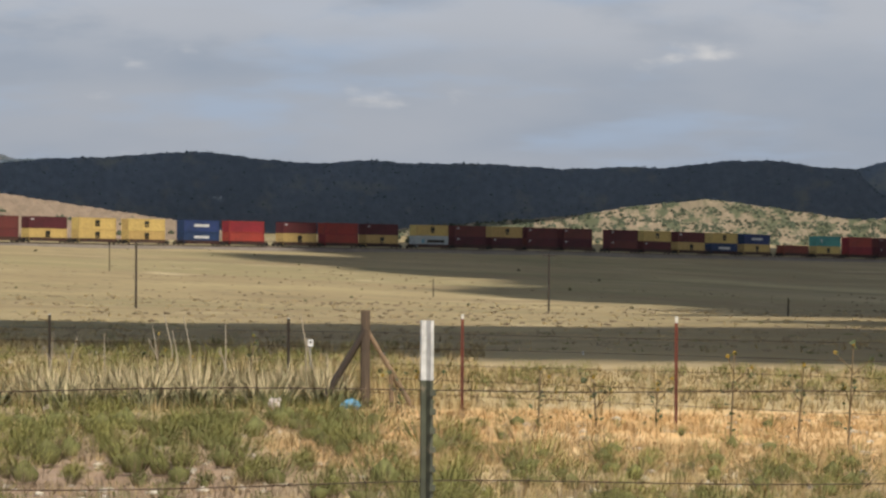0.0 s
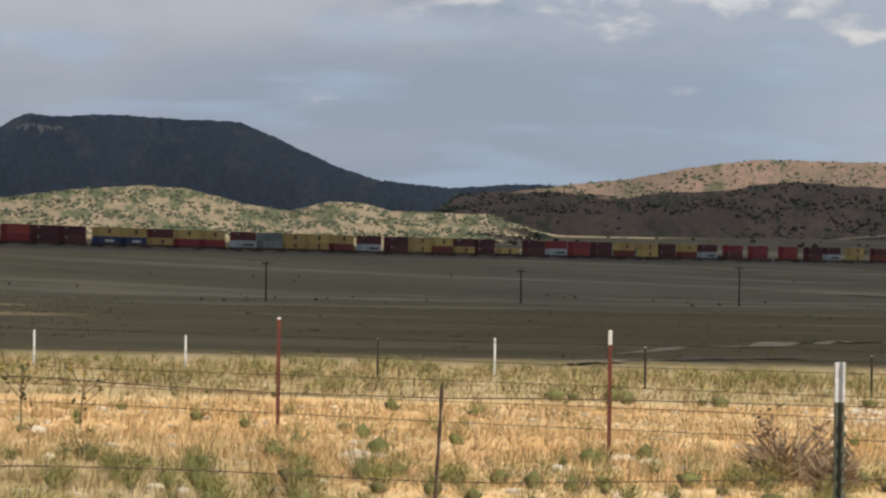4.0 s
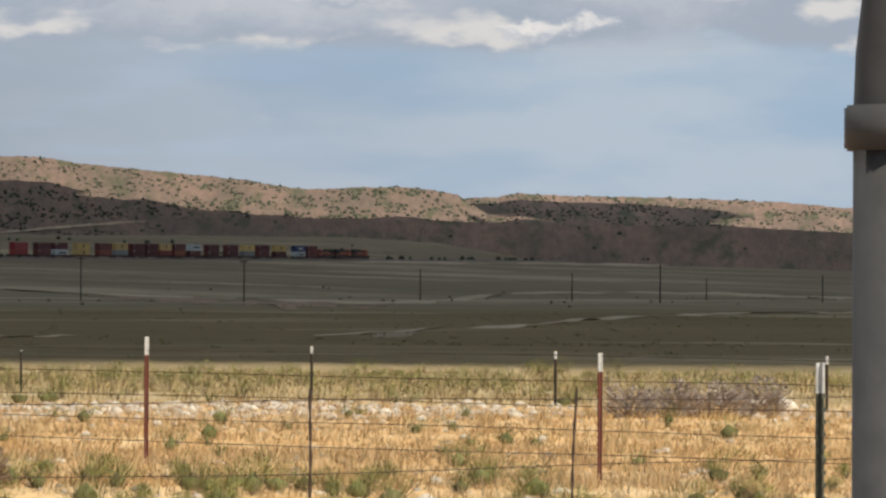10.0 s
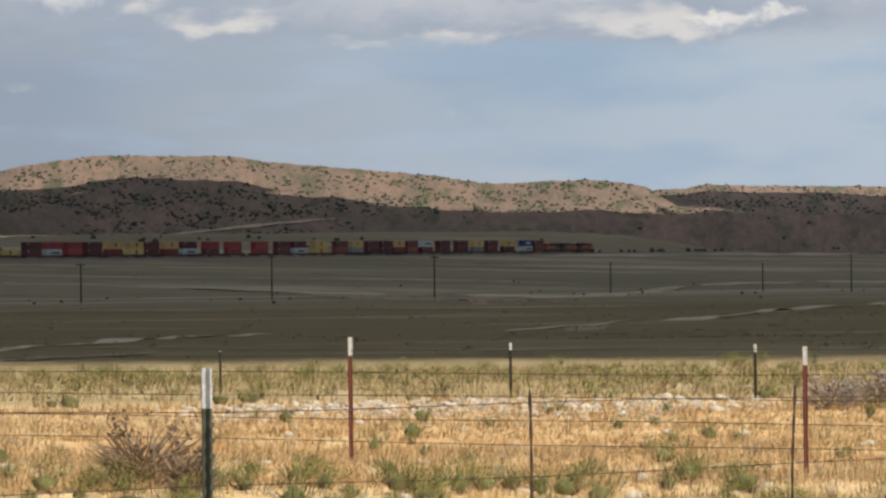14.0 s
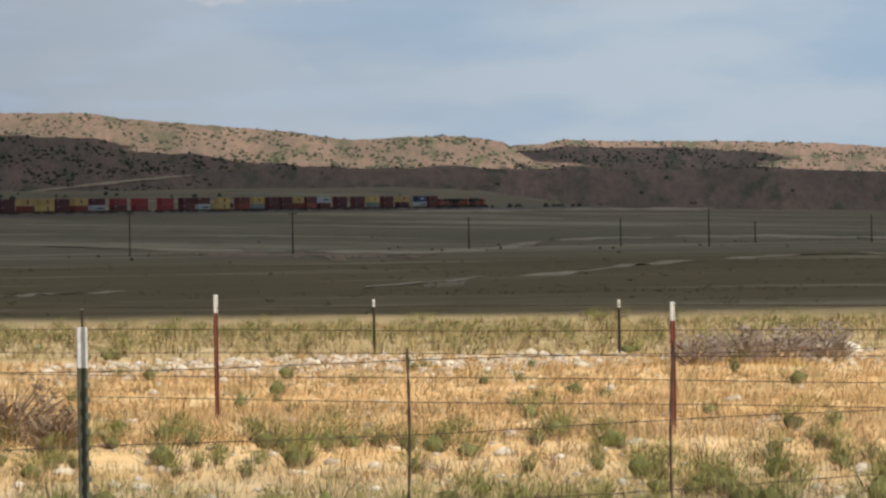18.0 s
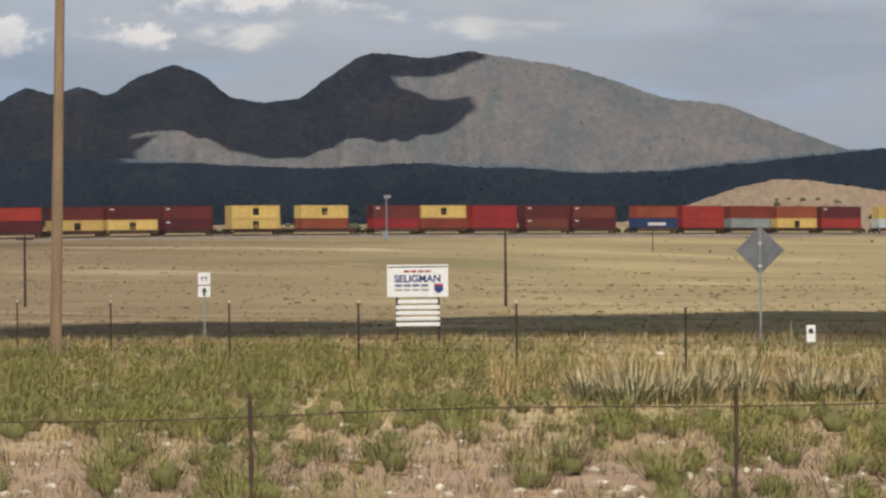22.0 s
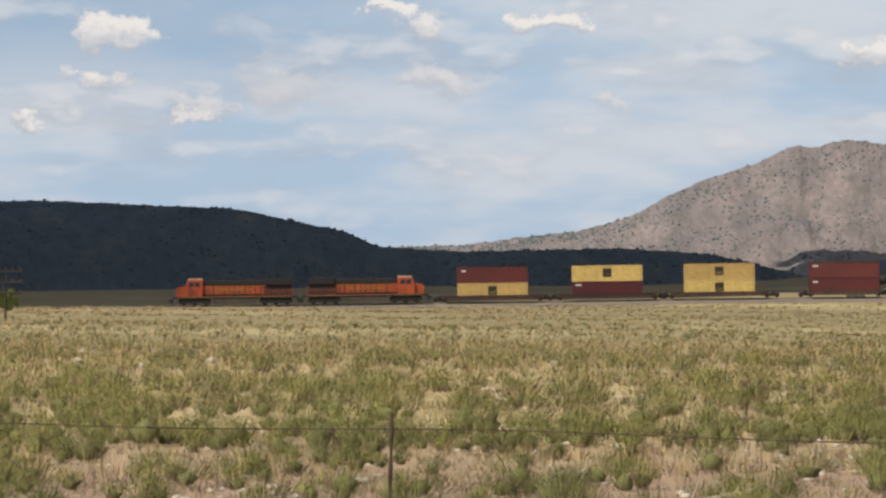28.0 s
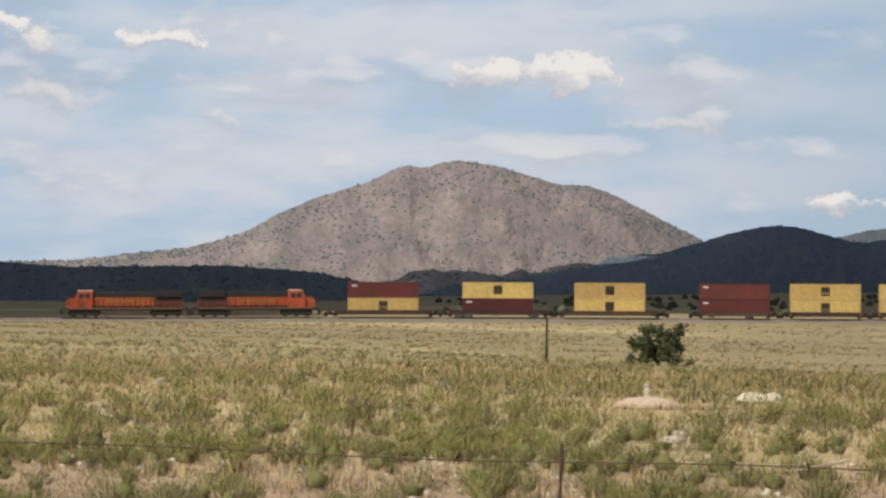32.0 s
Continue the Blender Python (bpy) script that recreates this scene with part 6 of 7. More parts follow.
bare_ground("cart_track", "faint pale cart track over olive turf", "3.2,-.58 4.24,-.546 4.92,-.496 5.59,-.48 6.94,-.352 8.28,-.319 9.41,-.296 12,-.25", 0.018, PALESOIL, seed=1.0)
bare_ground("chalk_bank", "bare chalky bank in the shaded flat", "3.75,-.61 4.11,-.584 4.45,-.556", 0.045, CHALK, seed=2.0)
bare_ground("dry_wash", "pale stony bed of a dry wash", "-4.31,-.96 -2.96,-.885 -1.61,-.834 -.94,-.80", 0.03, CHALK, seed=3.0)
bare_ground("dry_wash", "pale upper edge of the dry wash", "-3.57,-.838 -2.96,-.773 -1.95,-.706 -.94,-.659 .4,-.6", 0.022, PALESOIL, seed=4.0)
bare_ground("dirt_road", "pale dirt road climbing the brown rise", "-.9,.575 -.56,.602 .24,.678 1.3,.765", 0.026, PALESOIL, "rise", 0.2, seed=5.0)
# this strip stands for the pale railway embankment beyond the train's head
bare_ground("service_road", "pale embankment strip beside the far rails", "3.2,.285 4.66,.283 6.28,.274 7.62,.272 9.42,.257 12,.25", 0.022, PALESOIL, seed=6.0)
bare_ground("rock_face", "pale bare rock face under the butte rim", "-10.62,1.79 -10.35,1.84 -10.1,1.80 -9.95,1.78", 0.09, ROCKFACE, "butte", 0.5, None, 2.0)
bare_ground("bare_field", "pale reddish streak on the shaded flat", "0.6,-.15 2.4,-.215 3.6,-.25 4.2,-.24", 0.05, REDSOIL, None, 0.5, None, 8.0)

bare_ground("gravel_path", "pale gravel path down to the wash", "-44.95,-.66 -44.6,-.61 -44.2,-.535", 0.05, CONCRETE, seed=9.0)
bare_ground("eroded_bank", "pinkish eroded bank above the wash", "-49.2,-.24 -48.3,-.19 -47.4,-.22", 0.11, REDSOIL, None, 0.5, None, 10.0)
bare_ground("eroded_bank", "pale crumbling bank beside the wash", "-49.0,-.33 -48.2,-.29 -47.7,-.33", 0.06, CHALK, None, 0.6, None, 11.0)

bare_ground("eroded_bank", "pale pinkish spoil bank beside the bridge", "-51.75,.03 -51.2,-.015 -50.65,-.045", 0.10, PALESOIL, None, 0.2, None, 12.0)

# ---- trees along the wash ----
BARK = material("bark", (0.12, 0.095, 0.07), (0.07, 0.055, 0.042), rough=0.95, scale=1.0, fine=9.0, bump=0.6)
LEAF = material("tree_leaf", (0.125, 0.145, 0.065), (0.085, 0.10, 0.048), rough=0.7, scale=0.8, fine=3.0, vary=0.4, island=True, spec=0.2, thin=0.3)
LEAFBRIGHT = material("bright_leaf", (0.20, 0.24, 0.06), (0.14, 0.17, 0.045), rough=0.8, scale=0.8, fine=3.0, vary=0.3, island=True, spec=0.15, thin=0.3)
LEAFGREY = material("grey_green_leaf", (0.20, 0.20, 0.125), (0.14, 0.145, 0.09), rough=0.8, scale=0.8, fine=3.0, vary=0.35, island=True, spec=0.15, thin=0.3)


def leaf_cloud(rng, centres, radii, count, size):
    """Loose leaves in uneven clumps: corners and triangles."""
    V, n = [], len(centres)
    pick = rng.integers(0, n, count)
    way = rng.normal(size=(count, 3))
    way /= np.linalg.norm(way, axis=1)[:, None]
    c = np.asarray(centres)[pick] + way * (np.asarray(radii)[pick] * rng.uniform(0.1, 1.2, count))[:, None]
    a = rng.normal(size=(count, 3))
    b = np.cross(a, way + 0.3 * rng.normal(size=(count, 3)))
    a /= np.linalg.norm(a, axis=1)[:, None]
    b /= np.linalg.norm(b, axis=1)[:, None] + 1e-6
    s = (size * rng.uniform(0.6, 1.4, count))[:, None]
    V = np.stack([c - a * s, c + b * s * 0.55, c + a * s, c - b * s * 0.55], 1).reshape(-1, 3)
    F = np.arange(count * 4).reshape(-1, 4)
    return V, F


def tree(az, d, height, width, seed, label, leaf=LEAF, stem=0.25, name="tree", bare=0.0, skirt=True):
    """A tapered trunk with forking limbs and a crown of leaf clumps with gaps."""
    rng = np.random.default_rng(seed)
    x, y, z = foot(az, d)
    t = empty(name, pose(x, y, z - 0.05, 0, 0, -az))
    bm = bmesh.new()
    fork = height * stem
    r = 0.035 * height + 0.03
    rod(bm, (0, 0, -0.3), (0.03 * height * rng.uniform(-1, 1), 0, fork + 0.1), r, r * 0.75, 8)
    centres, radii = [], []
    limbs = 8 + int(height > 6) * 3
    for i in range(limbs):
        a = 2 * math.pi * (i + rng.uniform(0, 0.6)) / limbs
        reach = width / 2 * rng.uniform(0.35, 0.82)
        top = fork + (height - fork) * rng.uniform(0.25, 0.9)
        mid = Vector((math.cos(a) * reach * 0.5, math.sin(a) * reach * 0.5, fork + (top - fork) * 0.6))
        end = Vector((math.cos(a) * reach, math.sin(a) * reach, top))
        rod(bm, (0, 0, fork * rng.uniform(0.6, 1.0)), mid, r * 0.5, r * 0.3, 6)
        rod(bm, mid, end, r * 0.3, r * 0.1, 5)
        low = Vector((math.cos(a + 0.5) * reach * 1.05, math.sin(a + 0.5) * reach * 1.05, height * rng.uniform(0.16, 0.36)))
        for p, s in (((low, 0.17),) if skirt else ()) + ((mid, 0.17), (end, 0.2), (mid.lerp(end, 0.5) + Vector((0, 0, height * 0.08)), 0.17)):
            for _ in range(3):
                centres.append(p + Vector(rng.normal(0, 0.085 * min(width, height), 3)))
                radii.append(min(width, height) * s * rng.uniform(0.45, 0.95))
    part("trunk", bm, BARK, t)
    centres.append(Vector((0, 0, height - width * 0.16)))
    radii.append(width * 0.18)
    n = int((2600 + 420 * height * width ** 0.5) * (1 - bare))
    V, F = leaf_cloud(rng, centres, radii, n, 0.085 + 0.007 * height)
    V[:, 2] = np.clip(V[:, 2], 0.05, height * 1.03)
    raw("crown", V, F, leaf, t)
    tagged(t, label, "tree")


tree(-46.15, 300, 9.7, 8.2, 1, "tall dark green cottonwood tree with a broad crown", stem=0.3, skirt=False)
tree(-46.2, 298, 2.3, 2.2, 15, "dense green bush at the foot of a cottonwood", LEAF, 0.1, name="bush")
tree(-47.97, 330, 5.4, 5.0, 2, "half-bare grey-green tree beside the wash", LEAFGREY, 0.3, bare=0.45)
tree(-46.99, 340, 3.2, 2.7, 3, "small green tree beside a cottonwood", LEAFGREY, 0.2)
tree(-49.82, 310, 3.6, 3.2, 4, "small round green tree in dry grass", LEAF, 0.2)
tree(-52.73, 310, 2.7, 3.4, 5, "low round dark green tree", LEAF, 0.15)
tree(-56.37, 305, 4.3, 3.6, 6, "upright grey-green tree in dry grass", LEAFGREY, 0.25)
tree(-55.56, 305, 4.3, 3.4, 7, "upright grey-green tree beside its twin", LEAFGREY, 0.25)
tree(-60.80, 300, 2.6, 4.6, 8, "wide low grey-green bush on the range", LEAFGREY, 0.12)
tree(-59.76, 300, 2.8, 3.4, 9, "small open-crowned grey-green tree", LEAFGREY, 0.2)
tree(-59.13, 300, 0.9, 1.0, 10, "tiny dark bush in dry grass", LEAF, 0.1, name="bush")
tree(-64.10, 290, 2.5, 3.4, 11, "small dark green tree with a ragged crown", LEAF, 0.15)
tree(-67.35, 280, 2.55, 5.6, 12, "wide dark green bush tree with gaps", LEAF, 0.15)
tree(-39.37, 330, 1.3, 1.3, 13, "round dark bush on the range", LEAFGREY, 0.1, name="bush")
for i, (a, d, h, w) in enumerate(((-79.9, 470, 2.8, 7.0), (-80.6, 470, 3.1, 7.0), (-81.5, 470, 3.2, 8.0))):
    tree(a, d, h, w, 20 + i, "low bright green thicket beside the tracks", LEAFBRIGHT, 0.1, name="bush")

# ---- grass, brush and stones in front ----
STRAW = material("straw_grass", (0.70, 0.535, 0.28), (0.60, 0.44, 0.215), rough=0.85, scale=0.2, fine=2.0, vary=0.12, island=True, spec=0.1, thin=0.3)
ORANGEGRASS = material("orange_grass", (0.86, 0.55, 0.25), (0.86, 0.61, 0.34), rough=0.85, scale=0.10, fine=2.0, vary=0.12, island=True, spec=0.1, thin=0.3)
GREYGRASS = material("dead_grey_grass", (0.46, 0.36, 0.25), (0.36, 0.275, 0.19), rough=0.9, scale=0.3, fine=2.0, vary=0.12, island=True, spec=0.1, thin=0.3)
BRUSH = material("rabbitbrush_green", (0.405, 0.385, 0.13), (0.325, 0.315, 0.105), rough=0.85, scale=0.35, fine=2.0, vary=0.12, island=True, spec=0.1, thin=0.3)
BRUSHDARK = material("snakeweed_green", (0.295, 0.30, 0.11), (0.225, 0.232, 0.086), rough=0.85, scale=0.35, fine=2.0, vary=0.12, island=True, spec=0.1, thin=0.3)
# dark olive that stands in for the shade within each bush
SHADE_HEART = material("bush_shade_heart", (0.19, 0.185, 0.072), (0.13, 0.13, 0.052), rough=1.0, scale=8.0, fine=60.0, vary=0.2, island=True, spec=0.02)
STEM = material("dry_stems", (0.30, 0.22, 0.13), (0.20, 0.15, 0.095), rough=0.9, scale=0.5, fine=3.0, vary=0.12, island=True, spec=0.1, thin=0.3)
STONE = material("pale_limestone", (0.70, 0.63, 0.52), (0.56, 0.48, 0.37), rough=0.9, scale=3.0, fine=20.0, bump=0.4, vary=0.2, island=True)


PINKSTONE = material("pinkish_sandstone", (0.60, 0.46, 0.35), (0.47, 0.35, 0.26), rough=0.9, scale=1.0, fine=8.0, bump=0.4, vary=0.2, island=True)


def ground_at(az, d):
    return land(az, d) + 0.05 * bumpy(az, d, 7.0) * np.clip(d / 20, 0, 1) + np.clip((d - 60) / 300, 0, 1) * 0.25 * bumpy(az, d, 60.0, 2.0)


def spread(rng, n, az0, az1, d0, d1, patch=None):
    """Places strewn over a stretch, thinner the farther off; patch thins them by a broad wave."""
    a, d = rng.uniform(az0, az1, n), rng.uniform(d0, d1, n)
    if patch is not None:
        keep = bumpy(a, d, 9.0, patch) + 0.6 * bumpy(a, d, 3.7, patch * 2) > rng.uniform(-0.75, 0.35, n)
        a, d = a[keep], d[keep]
    return a, d


def blades(rng, az, d, tall, wide, per, thick, low=0.0, droop=0.3, dome=0.45):
    """Upright blades in tufts: three corners a blade. tall and wide are arrays, a value a tuft."""
    n = len(az)
    base = np.stack([d * np.sin(np.radians(az)), d * np.cos(np.radians(az)), ground_at(az, d)], 1)
    ang = rng.uniform(0, 2 * math.pi, (n, per))
    out = np.sqrt(rng.uniform(0, 1, (n, per)))
    root = base[:, None] + np.stack([np.cos(ang) * out * wide[:, None] * 0.30, np.sin(ang) * out * wide[:, None] * 0.30, 0 * out], -1)
    h = tall[:, None] * rng.uniform(0.65, 1.08, (n, per)) * (1 - dome * out ** 2)
    lean = wide[:, None] * out * (0.5 + droop * rng.uniform(-1, 1, (n, per)))
    tip = base[:, None] + np.stack([np.cos(ang) * lean, np.sin(ang) * lean, h], -1)
    tip[..., :2] += rng.normal(0, 0.12, (n, per, 2)) * wide[:, None, None]
    root = root + (tip - root) * low
    side = rng.uniform(0, 2 * math.pi, (n, per))
    w = thick * rng.uniform(0.6, 1.3, (n, per)) * (d[:, None] / 35 + 0.3)
    off = np.stack([np.cos(side) * w, np.sin(side) * w, 0 * w], -1)
    V = np.stack([root - off, root + off, tip], 2).reshape(-1, 3)
    return V


def lift_shading(ob, V, flat_share=0.25):
    """Blades shade like the lit top of a tuft: outwards and up."""
    t = V.reshape(-1, 3, 3)
    lean = t[:, 2] - (t[:, 0] + t[:, 1]) / 2
    flat = np.cross(t[:, 1] - t[:, 0], lean)
    flat /= np.linalg.norm(flat, axis=1)[:, None] + 1e-9
    flat *= np.where((flat * np.array(SUN_DIR)).sum(1) < 0, -1, 1)[:, None]
    N = flat * flat_share + lean / (np.linalg.norm(lean, axis=1)[:, None] + 1e-9) * [1.3, 1.3, 0.75] + [0, 0, 0.1]
    N /= np.linalg.norm(N, axis=1)[:, None]
    ob.data.normals_split_custom_set_from_vertices(np.repeat(N, 3, axis=0))


def lay(name, label, category, mat, groups):
    V = np.concatenate(groups)
    ob = raw(name, V, np.arange(len(V)).reshape(-1, 3), mat, smooth=True)
    lift_shading(ob, V)
    tagged(ob, label, category, kind="stuff")


HEARTS = []
HEART_V = np.array([[math.cos(k * math.pi / 3) * c, math.sin(k * math.pi / 3) * c, z] for c, z in ((0.6, 0.15), (0.9, 0.6)) for k in range(6)] + [[0, 0, 1.0]])
HEART_F = np.array([f for k in range(6) for f in ((k, (k + 1) % 6, 6 + (k + 1) % 6), (k, 6 + (k + 1) % 6, 6 + k), (6 + k, 6 + (k + 1) % 6, 12))])


def broom(rng, az, d, tall, wide, per, thick, lo, hi):
    """Fine shoots that fan out from a narrow foot to a domed top; lo and hi bound where a shoot starts on its way up."""
    n = len(az)
    base = np.stack([d * np.sin(np.radians(az)), d * np.cos(np.radians(az)), ground_at(az, d)], 1)
    ang, out = rng.uniform(0, 2 * math.pi, (n, per)), np.sqrt(rng.uniform(0, 1, (n, per)))
    skew = rng.normal(0, 0.12, (n, 1, 2)) * wide[:, None, None]
    end = np.stack([np.cos(ang) * out * wide[:, None] * 0.5, np.sin(ang) * out * wide[:, None] * 0.5,
                    tall[:, None] * np.sqrt(1 - 0.68 * out ** 2) * rng.uniform(0.74, 1.08, (n, per))], -1)
    end[..., :2] += skew + rng.normal(0, 0.06, (n, per, 2)) * wide[:, None, None]
    start = end * [0.32, 0.32, 0.0]
    f = rng.uniform(lo, hi, (n, per, 1))
    root, tip = base[:, None] + start + (end - start) * f, base[:, None] + end
    side = rng.uniform(0, 2 * math.pi, (n, per))
    w = thick * rng.uniform(0.6, 1.3, (n, per)) * (d[:, None] / 35 + 0.3)
    off = np.stack([np.cos(side) * w, np.sin(side) * w, 0 * w], -1)
    return np.stack([root - off, root + off, tip], 2).reshape(-1, 3)


def brush(rng, az, d, per, green, dark, stems, size=1.0):
    """Broom-like bushes: brown stems below, a close feathery green top, and a dark heart painted for the shade inside.
    """
    n = len(az)
    w = (0.22 + 0.55 * rng.uniform(0, 1, n) ** 1.5) * size
    h = w * rng.uniform(0.40, 0.6, n) + 0.06
    foot_ = np.stack([d * np.sin(np.radians(az)), d * np.cos(np.radians(az)), ground_at(az, d)], 1)
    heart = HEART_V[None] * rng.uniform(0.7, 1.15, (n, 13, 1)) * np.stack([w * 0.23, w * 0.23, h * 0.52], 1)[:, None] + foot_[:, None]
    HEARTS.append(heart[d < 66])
    stems.append(broom(rng, az, d, h * 0.75, w * 0.8, per // 4, 0.0028, 0.0, 0.25))
    pick = bumpy(az, d, 5.0, 3.3) + rng.normal(0, 0.35, n) > 0
    for sel, hold in ((pick, green), (~pick, dark)):
        if sel.any():
            hold.append(broom(rng, az[sel], d[sel], h[sel] * 0.9, w[sel] * 0.9, per // 2, 0.0022, 0.42, 0.70))
            hold.append(broom(rng, az[sel], d[sel], h[sel], w[sel], per * 5 // 4, 0.0019, 0.78, 0.95))


def tufts(rng, hold, n, az0, az1, d0, d1, h0, h1, w0, w1, per, thick, patch=None):
    a, d = spread(rng, n, az0, az1, d0, d1, patch)
    hold.append(blades(rng, a, d, rng.uniform(h0, h1, len(a)), rng.uniform(w0, w1, len(a)), per, thick))


def meadow():
    rng = np.random.default_rng(5)
    green, dark, stems, straw, orange, grey = [], [], [], [], [], []
    # the brushy side, towards the tail of the train: open near the fence, close farther out
    for n, a0, a1, d0, d1, per, size in ((1700, -84, -16, 25, 54, 230, 0.95), (4200, -84, -17, 50, 84, 100, 1.1), (4400, -84, -17.3, 78, 122, 54, 1.25), (800, -84, -17, 118, 170, 30, 1.1), (1500, -84, -58, 118, 280, 26, 1.25)):
        a, d = spread(rng, n, a0, a1, d0, d1, 1.3)
        keep = ~((a > -25) & (a < -17) & (d > 56.5) & (d < 74)) & ~((a > -68.1) & (a < -66.9) & (d > 72) & (d < 93))
        brush(rng, a[keep], d[keep], per, green, dark, stems, size)
    a, d = rng.uniform(-60, -26, 2300), rng.uniform(52, 120, 2300)
    brush(rng, a, d, 56, green, dark, stems, 1.2)
    # the near edge of the dry-grass side, and its far green strip
    a, d = spread(rng, 460, -17, 13, 24, 40, 2.2)
    brush(rng, a, d, 170, green, dark, stems, 0.72)
    a, d = rng.uniform(-17, -6.5, 100), rng.uniform(26, 44, 100)
    brush(rng, a, d, 160, green, dark, stems, 0.75)
    tufts(rng, straw, 2600, -17, -6.5, 26, 47, 0.06, 0.22, 0.12, 0.28, 13, 0.0020)
    a, d = spread(rng, 90, -17, 13, 40, 58)
    brush(rng, a, d, 70, green, dark, stems, 0.7)
    a, d = spread(rng, 1600, -17.5, 14, 64, 108, 0.4)
    brush(rng, a, d, 48, green, dark, stems, 0.9)
    # grasses
    tufts(rng, straw, 8000, -84, 14, 25, 50, 0.04, 0.17, 0.10, 0.26, 12, 0.0018, 4.0)
    tufts(rng, grey, 12000, -84, -14, 25, 54, 0.04, 0.17, 0.10, 0.3, 11, 0.0020)
    tufts(rng, straw, 12000, -84, -16, 42, 92, 0.10, 0.34, 0.14, 0.34, 12, 0.0024, 2.6)
    tufts(rng, grey, 7000, -84, -16, 38, 92, 0.08, 0.24, 0.15, 0.35, 9, 0.0026, 3.4)
    tufts(rng, straw, 14000, -84, -16, 86, 170, 0.14, 0.36, 0.2, 0.45, 9, 0.0030)
    tufts(rng, orange, 3600, -7.5, 14, 37, 46, 0.05, 0.17, 0.15, 0.34, 11, 0.0024)
    tufts(rng, orange, 14000, -18.5, 14, 42, 62, 0.05, 0.17, 0.15, 0.34, 11, 0.0024)
    tufts(rng, orange, 3200, -7.5, 14, 31, 42, 0.05, 0.15, 0.12, 0.28, 11, 0.0022, 5.0)
    tufts(rng, straw, 3200, -19.5, 14, 27, 62, 0.08, 0.27, 0.12, 0.28, 11, 0.0022, 1.0)
    tufts(rng, grey, 3200, -19.5, 14, 25, 44, 0.06, 0.2, 0.12, 0.3, 10, 0.0022, 7.0)
    tufts(rng, straw, 9000, -20, 14, 62, 108, 0.10, 0.28, 0.2, 0.4, 9, 0.0028)
    tufts(rng, straw, 2600, -26, -16.5, 64, 92, 0.25, 0.5, 0.2, 0.4, 11, 0.0030)
    tufts(rng, straw, 9000, -84, -58, 115, 520, 0.12, 0.34, 0.4, 0.9, 8, 0.0032)
    tufts(rng, grey, 3000, -84, -58, 420, 800, 0.12, 0.34, 0.5, 1.4, 8, 0.0034)
    tufts(rng, straw, 3000, -84, -58, 420, 800, 0.12, 0.34, 0.5, 1.4, 8, 0.0034)
    tufts(rng, dark, 2000, -84, -58, 115, 420, 0.12, 0.34, 0.4, 0.9, 10, 0.0034, 3.0)
    tufts(rng, straw, 4000, -58, -20, 140, 420, 0.10, 0.28, 0.4, 0.9, 8, 0.0032)
    tufts(rng, dark, 900, -58, -9, 140, 420, 0.08, 0.24, 0.5, 1.2, 10, 0.0034, 3.0)
    tufts(rng, grey, 4200, -60, -9, 150, 760, 0.12, 0.34, 0.5, 1.4, 9, 0.0036, 5.0)
    tufts(rng, straw, 4200, -60, -9, 150, 760, 0.12, 0.34, 0.5, 1.4, 9, 0.0036, 7.0)
    tufts(rng, dark, 1800, -8, 13, 125, 600, 0.08, 0.22, 0.5, 1.4, 9, 0.0036, 2.0)
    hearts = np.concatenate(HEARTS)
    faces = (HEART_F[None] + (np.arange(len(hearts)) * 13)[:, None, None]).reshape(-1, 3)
    tagged(raw("bush_hearts", hearts.reshape(-1, 3), faces, SHADE_HEART, smooth=True), "dark olive domes standing in for shade inside the low bushes", "brush", kind="stuff")
    lay("rabbitbrush", "yellow-green domed rabbitbrush in dry grass", "brush", BRUSH, green)
    lay("snakeweed", "darker green low brush in dry grass", "brush", BRUSHDARK, dark)
    lay("brush_stems", "brown stems under the green brush", "brush", STEM, stems)
    lay("dry_grass", "straw-coloured dry grass tufts", "grass", STRAW, straw)
    lay("orange_grass", "thick orange-tan dry grass behind the fence", "grass", ORANGEGRASS, orange)
    lay("dead_grass", "grey dead grass tufts on stony soil", "grass", GREYGRASS, grey)


meadow()


def stones(name, label, az, d, size, seed, mat=None):
    rng = np.random.default_rng(seed)
    bm = bmesh.new()
    bmesh.ops.create_icosphere(bm, subdivisions=1, radius=1)
    unit = np.array([v.co for v in bm.verts])
    tri = np.array([[v.index for v in f.verts] for f in bm.faces])
    bm.free()
    n = len(az)
    c = np.stack([d * np.sin(np.radians(az)), d * np.cos(np.radians(az)), ground_at(az, d) + size * 0.15], 1)
    s = np.stack([size * rng.uniform(0.8, 1.5, n), size * rng.uniform(0.8, 1.5, n), size * rng.uniform(0.4, 0.8, n)], 1)
    V = unit[None] * s[:, None] * rng.uniform(0.75, 1.2, (n, len(unit), 1)) + c[:, None]
    F = (tri[None] + (np.arange(n) * len(unit))[:, None, None]).reshape(-1, 3)
    ob = raw(name, V.reshape(-1, 3), F, mat or STONE)
    tagged(ob, label, "stones", kind="stuff")


